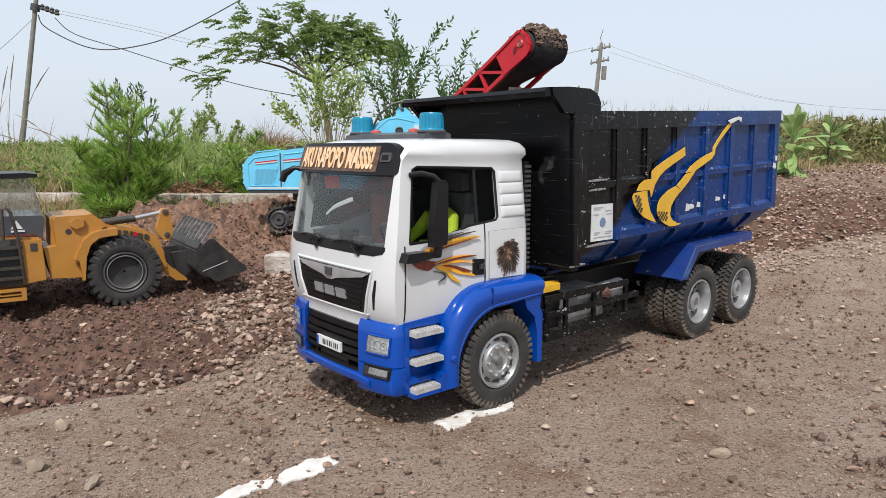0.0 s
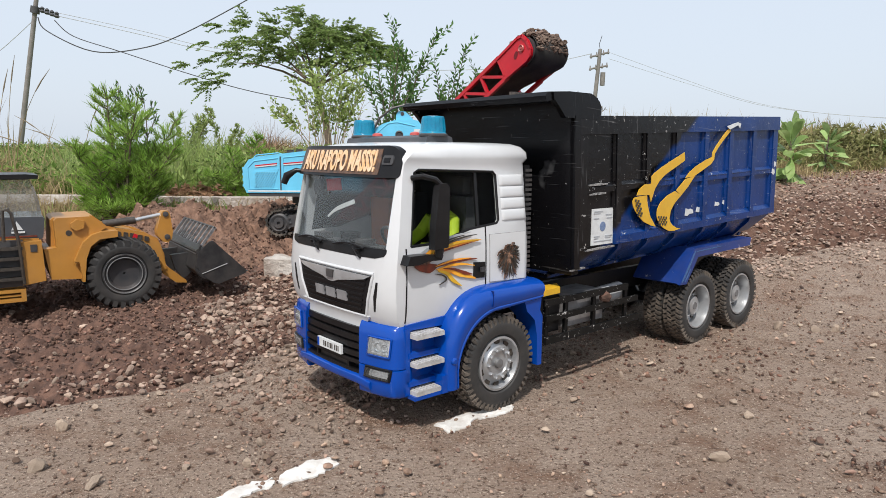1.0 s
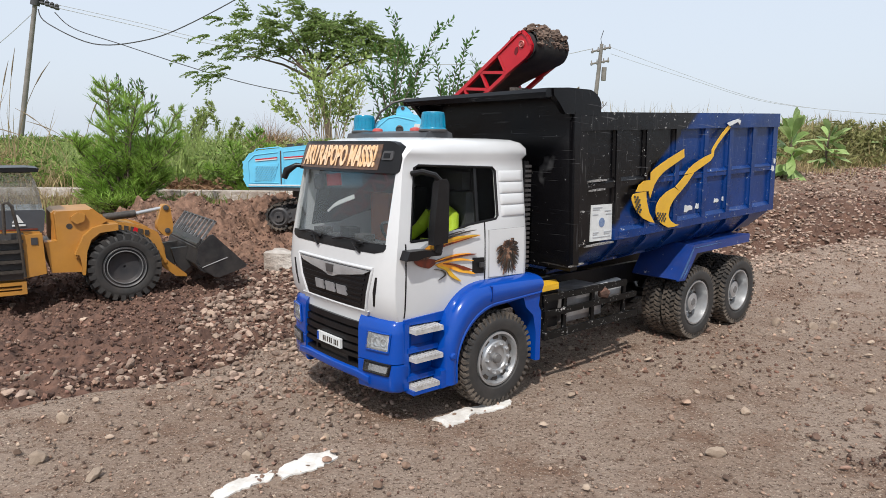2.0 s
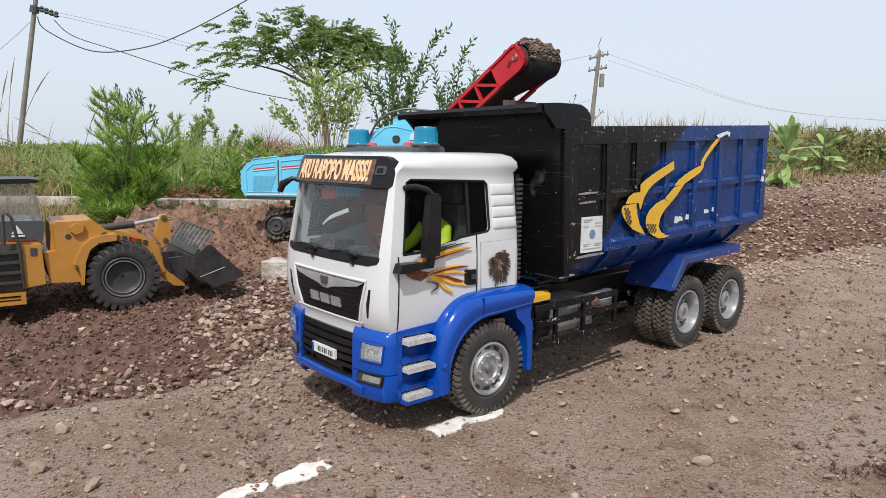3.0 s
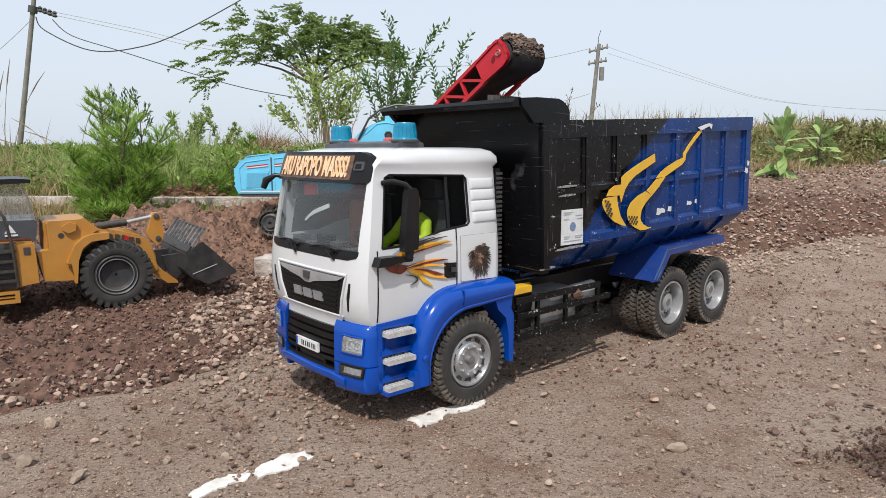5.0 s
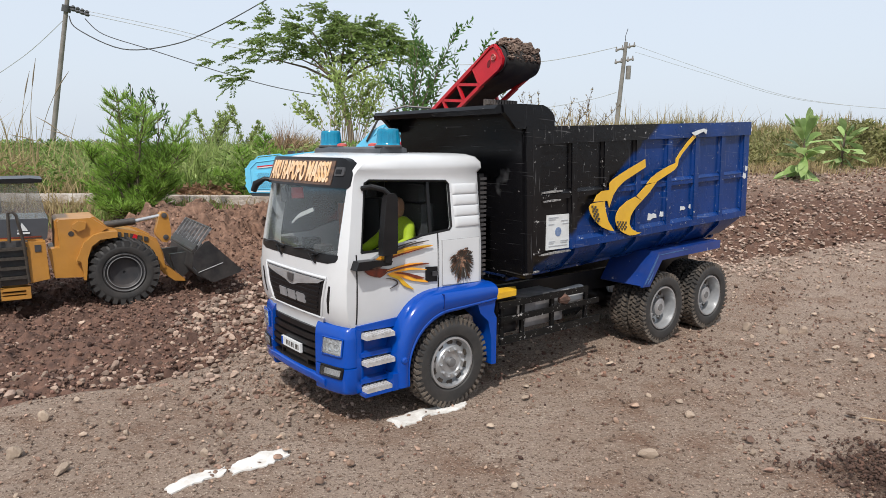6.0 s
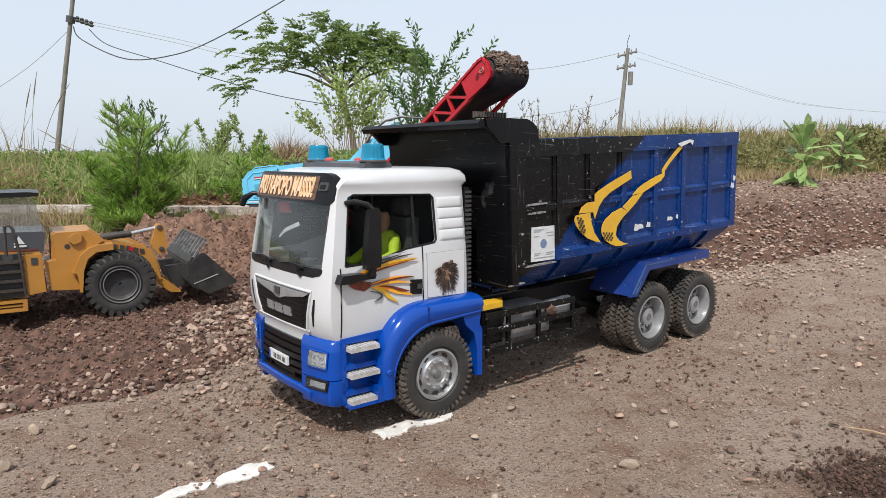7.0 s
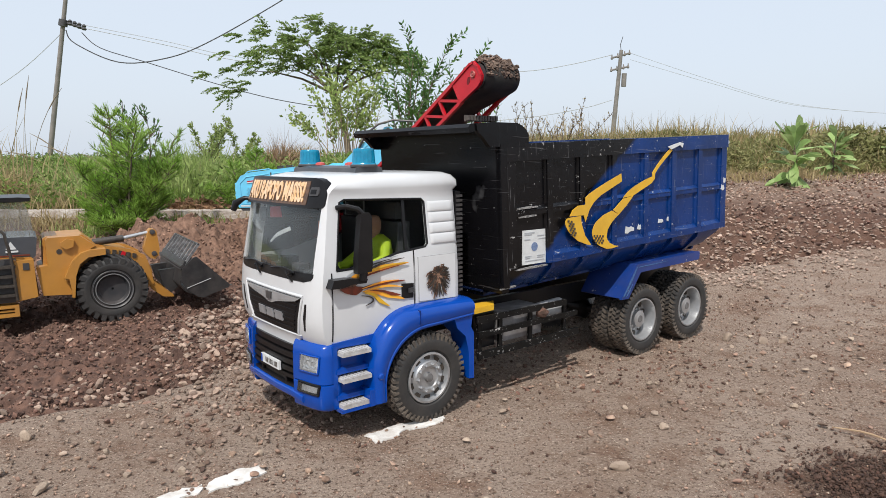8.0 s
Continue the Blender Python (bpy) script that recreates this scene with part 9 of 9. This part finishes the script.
for cx, cy, n, hh, sx, mt, lb in ((-0.80, 1.66, 420, 0.055, 0.10, GRASSM, "green grass tuft growing before the kerb"), (-0.98, 1.74, 420, 0.065, 0.09, DRYG, "dry straw grass tuft before the kerb"), (-0.88, 1.70, 260, 0.075, 0.06, PALELEAF, "pale green grass tuft before the kerb"), (-0.66, 1.70, 220, 0.045, 0.05, GRASSM, "green grass tuft growing before the kerb")):
    x, y = g_.normal(cx, sx, n), g_.normal(cy, 0.035, n)
    blades("kerb_grass", x, y, ground_z(x, y) - 0.002, hh * g_.uniform(0.35, 1.0, n), 0.0028, mt, lb, "grass", 0.7, int(-cx * 100))


def reed(at, h, lean, seed):
    """One arching stem with a drooping seed head."""
    g = random.Random(seed)
    ob = root("seeding_reed", pose(*at), "thin arching reed with a drooping seed head", "reed", "reeds by the kerb")
    a = g.uniform(-0.4, 0.4)
    pts = [Vector((lean * h * (t ** 2.2), a * 0.2 * h * t, h * (t - 0.28 * abs(lean) * t ** 3))) for t in [i / 9 for i in range(10)]]
    part("stem", tubem(pts[:8], [0.0012] * 4 + [0.0009] * 4, 5), DRYG, ob)
    part("seed_head", tubem([pts[7], pts[7].lerp(pts[8], 0.5), pts[8], pts[9]], [0.0008, 0.0022, 0.0019, 0.0005], 6), surf("seed_head", (0.26, 0.21, 0.14), (0.15, 0.12, 0.08), 400, 0.9, bump=0.001, bscale=600), ob)


for k, (rx, ry, rh, rl) in enumerate(((-1.22, 2.2, 0.30, -0.55), (-1.20, 2.25, 0.32, 0.25), (-1.15, 2.2, 0.27, -0.75), (-1.12, 2.3, 0.29, 0.45), (-1.26, 2.2, 0.26, -0.9), (-1.46, 2.2, 0.42, 0.12), (-1.43, 2.22, 0.46, 0.10), (-1.50, 2.2, 0.40, -0.1), (-1.40, 2.2, 0.44, 0.28), (-1.08, 2.2, 0.22, -0.6))):
    reed((rx, ry, float(ground_low(rx, ry)) - 0.005), rh, rl, 120 + k)
# heap of dead leaves behind the kerb
g_ = np.random.default_rng(401)
n = 900
P = np.stack([g_.normal(-0.70, 0.045, n), g_.normal(1.90, 0.02, n), 0.098 + np.abs(g_.normal(0, 0.012, n))], -1)
dl = leaves("dead_leaves", P, g_.normal(0, 1, (n, 3)) * np.array([1, 1, 0.5]), g_.uniform(0.012, 0.026, n), g_.uniform(0.006, 0.012, n), leaf_mat("brown_litter", (0.36, 0.22, 0.13), (0.24, 0.14, 0.085), 0.4), None, 402)
tagged(dl, "heap of brown dead leaves behind the kerb", "leaves", kind="stuff")
x = np.concatenate([g_.uniform(-1.25, -0.86, 260), g_.uniform(-0.75, -0.30, 110)])
y = g_.normal(1.775, 0.012, len(x))
blades("kerb_straw", x, y, ground_z(x, y) - 0.003, g_.uniform(0.012, 0.045, len(x)), 0.0030, DRYG, "dry straw growing against the kerb", "grass", 0.8, 403)

# ridge on the far side: dry and green grass, low scrub
g_ = np.random.default_rng(71)
n = 34000
x, y = g_.uniform(0.25, 5.6, n), g_.uniform(3.15, 5.6, n)
x = x * (y / 3.4)
h = g_.uniform(0.045, 0.135, n) * (0.5 + vnoise(x * 2, y * 2, 24)) * sstep(3.1, 3.6, y)
on_view = x < 0.78 * y + 0.3
x, y, h = x[on_view], y[on_view], h[on_view]
k = g_.uniform(0, 1, len(x)) < 0.22 + 0.42 * vnoise(x * 1.1, y * 1.1, 25)
blades("ridge_grass", x[k], y[k], ground_low(x[k], y[k]), h[k], 0.009, RIDGEM, "olive green grass on the far ridge", "grass", 0.5, 72)
blades("ridge_dry_grass", x[~k], y[~k], ground_low(x[~k], y[~k]), h[~k] * 1.15, 0.007, DRYG, "dry straw grass on the far ridge", "grass", 0.5, 73)
n = 420
x, y = np.concatenate([g_.normal(1.30, 0.22, n // 2), g_.normal(0.62, 0.3, n // 2)]), g_.normal(4.0, 0.15, n)
blades("seed_stalks", x, y, ground_low(x, y), g_.uniform(0.10, 0.28, n), 0.005, DRYG, "tall seeding stalks on the ridge", "grass", 0.3, 74)


x, y = g_.uniform(0.25, 5.2, 2600), g_.uniform(3.25, 3.95, 2600)
x = x * (y / 3.4)
k = (g_.uniform(0, 1, len(x)) < 0.25 + 0.75 * sstep(0.35, 0.65, vnoise(x * 2.3, y * 2.0, 48))) & (x < 0.75 * y + 0.2)
weeds("ridge_weeds", x[k], y[k], g_.uniform(0.04, 0.13, int(k.sum())) * sstep(3.1, 3.5, y[k]), 16, RIDGEM, "olive green leafy weeds on the far ridge", 171)


def scrub(name, at, size, n, mat, seed, label):
    g2 = np.random.default_rng(seed)
    ob = root(name, pose(*at), label, "bush")
    bm = bmesh.new()
    for k in range(9):
        a = g2.uniform(0, 6.28)
        tube(bm, [(0, 0, -0.03), (math.cos(a) * size[0] * 0.3, math.sin(a) * size[1] * 0.3, size[2] * 0.5), (math.cos(a) * size[0] * 0.7, math.sin(a) * size[1] * 0.7, size[2] * g2.uniform(0.6, 0.95))], [0.008, 0.006, 0.002], 5)
    part("stem", bm, WOOD, ob, "thin woody stems")
    cl = np.clip(g2.normal(0, 0.5, (26, 3)), -0.8, 0.8) * np.array(size) + np.array([0, 0, size[2] * 0.5])
    cl[:, 2] = np.abs(cl[:, 2])
    P = cl[g2.integers(0, 26, n)] + np.clip(g2.normal(0, 0.16, (n, 3)), -0.3, 0.3) * np.array(size)
    leaves("foliage", P, g2.normal(0, 1, (n, 3)) + np.array([0, 0, 0.5]), g2.uniform(0.025, 0.05, n), g2.uniform(0.010, 0.020, n), mat, ob, seed)
    return ob


for k, (sx, sy, sw, sh) in enumerate(((2.20, 3.55, 0.22, 0.12), (2.6, 3.6, 0.26, 0.14), (3.0, 3.7, 0.28, 0.14), (1.90, 3.8, 0.20, 0.07), (2.45, 3.35, 0.18, 0.08), (3.5, 3.9, 0.35, 0.09), (1.35, 4.2, 0.22, 0.06))):
    scrub("scrub_bush", (sx, sy, float(ground_low(sx, sy))), (sw, sw * 0.6, sh), 1500, (RIDGEM, GRASSM, PALELEAF)[k % 3], 80 + k, "green low scrub bush on the ridge")
for k, (sx, sy) in enumerate(((0.62, 3.9), (0.75, 4.0), (0.50, 4.1))):
    sapling("branching_weed", (sx, sy, float(ground_low(sx, sy))), 0.36, 5, 0.0, 0.9, 0.007, 0.014, DRYG, "thin brown branching weed on the ridge", 90 + k, 3, 0.3, 0.35)

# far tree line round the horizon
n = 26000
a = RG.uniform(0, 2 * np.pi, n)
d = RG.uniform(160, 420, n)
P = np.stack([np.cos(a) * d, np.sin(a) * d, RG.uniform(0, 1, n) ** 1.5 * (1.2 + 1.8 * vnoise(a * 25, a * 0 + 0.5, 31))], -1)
# distance haze is mixed into this greyed leaf colour
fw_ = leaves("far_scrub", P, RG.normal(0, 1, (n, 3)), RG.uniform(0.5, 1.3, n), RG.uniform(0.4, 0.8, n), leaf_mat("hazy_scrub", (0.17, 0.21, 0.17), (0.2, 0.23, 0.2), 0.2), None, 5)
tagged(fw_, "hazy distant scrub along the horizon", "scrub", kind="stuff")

# ---- utility poles and wires ----


def wire(name, pts, r, mat, label):
    ps = [Vector(p) for p in pts]
    line = []
    for i in range(len(ps) - 1):
        p0, p1, p2, p3 = ps[max(i - 1, 0)], ps[i], ps[i + 1], ps[min(i + 2, len(ps) - 1)]
        for k in range(6):
            t = k / 6
            line.append(0.5 * (2 * p1 + (p2 - p0) * t + (2 * p0 - 5 * p1 + 4 * p2 - p3) * t * t + (3 * p1 - p0 - 3 * p2 + p3) * t ** 3))
    line.append(ps[-1])
    return tagged(part(name, tubem(line, r, 5), mat), label, "cable")


pl1 = root("utility_pole", pose(-14.85, 23.7, -0.1), "leaning grey concrete utility pole with insulators", "utility pole")
part("post", tubem([(0, 0, 0), (1.38, 0, 7.2)], [0.095, 0.065], 14), POLE, pl1)
part("crossarm", tubem([(0.95, 0, 5.15), (1.75, 0, 4.86)], 0.045, 6), CABLE, pl1)
for k in range(4):
    part("insulator", lathe(bmesh.new(), [(0.05, 0), (0.09, 0.04), (0.05, 0.10), (0.08, 0.14), (0.03, 0.2)], 12, pose(1.22 + k * 0.16, 0, 5.0 - k * 0.055, 90)), CABLE, pl1)
part("transformer_clamp", tubem([(0.95, 0, 4.98), (1.0, 0, 5.2)], 0.15, 12), CABLE, pl1)
wire("overhead_wire", [(-13.80, 23.7, 4.75), (-13.50, 23.66, 4.29), (-11.98, 23.66, 3.63), (-10.33, 23.66, 3.74), (-8.82, 23.66, 4.25), (-6.29, 23.66, 5.55), (-4.88, 23.66, 6.41)], 0.020, CABLE, "thick black sagging overhead cable")
wire("overhead_wire", [(-13.22, 23.66, 4.65), (-12.6, 23.66, 4.12), (-11.02, 23.66, 3.62), (-8.89, 23.66, 2.95), (-7.01, 23.66, 2.42), (-5.40, 23.66, 2.10), (-2.99, 23.66, 1.74)], 0.016, CABLE, "black overhead cable running to the trees")
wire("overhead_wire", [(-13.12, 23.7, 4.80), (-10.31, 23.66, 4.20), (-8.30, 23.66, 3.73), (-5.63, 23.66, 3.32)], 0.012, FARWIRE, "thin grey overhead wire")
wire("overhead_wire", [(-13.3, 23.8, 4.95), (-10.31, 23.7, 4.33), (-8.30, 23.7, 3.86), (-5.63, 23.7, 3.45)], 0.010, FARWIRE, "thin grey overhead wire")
wire("overhead_wire", [(-13.9, 23.7, 4.7), (-15.5, 23.5, 3.3), (-18.0, 23.0, 1.6)], 0.012, FARWIRE, "thin grey stay wire")
pl2 = root("utility_pole", pose(9.25, 42.6, -0.2), "leaning grey utility pole with crossarms and transformer", "utility pole")
part("post", tubem([(0, 0, 0), (0.52, 0, 6.9)], [0.16, 0.11], 14), POLE, pl2)
for a, b in (((-0.10, 0, 6.42), (1.08, 0, 6.72)), ((-0.12, 0, 5.69), (1.02, 0, 5.91))):
    ar = part("crossarm", tubem([a, b], 0.06, 6), POLE, pl2)
    for t in (0.05, 0.35, 0.7, 0.95):
        p = Vector(a).lerp(Vector(b), t)
        part("insulator", lathe(bmesh.new(), [(0.05, 0), (0.08, 0.05), (0.05, 0.12), (0.03, 0.3)], 10, pose(p.x, 0, p.z - 0.10, 90)), POLE, ar)
part("transformer", tubem([(0.72, 0, 4.7), (0.74, 0, 5.5)], 0.15, 12), POLE, pl2)
part("lightning_rod", tubem([(0.53, 0, 6.8), (0.45, 0, 7.2), (0.60, 0, 7.7)], 0.02, 5), CABLE, pl2)
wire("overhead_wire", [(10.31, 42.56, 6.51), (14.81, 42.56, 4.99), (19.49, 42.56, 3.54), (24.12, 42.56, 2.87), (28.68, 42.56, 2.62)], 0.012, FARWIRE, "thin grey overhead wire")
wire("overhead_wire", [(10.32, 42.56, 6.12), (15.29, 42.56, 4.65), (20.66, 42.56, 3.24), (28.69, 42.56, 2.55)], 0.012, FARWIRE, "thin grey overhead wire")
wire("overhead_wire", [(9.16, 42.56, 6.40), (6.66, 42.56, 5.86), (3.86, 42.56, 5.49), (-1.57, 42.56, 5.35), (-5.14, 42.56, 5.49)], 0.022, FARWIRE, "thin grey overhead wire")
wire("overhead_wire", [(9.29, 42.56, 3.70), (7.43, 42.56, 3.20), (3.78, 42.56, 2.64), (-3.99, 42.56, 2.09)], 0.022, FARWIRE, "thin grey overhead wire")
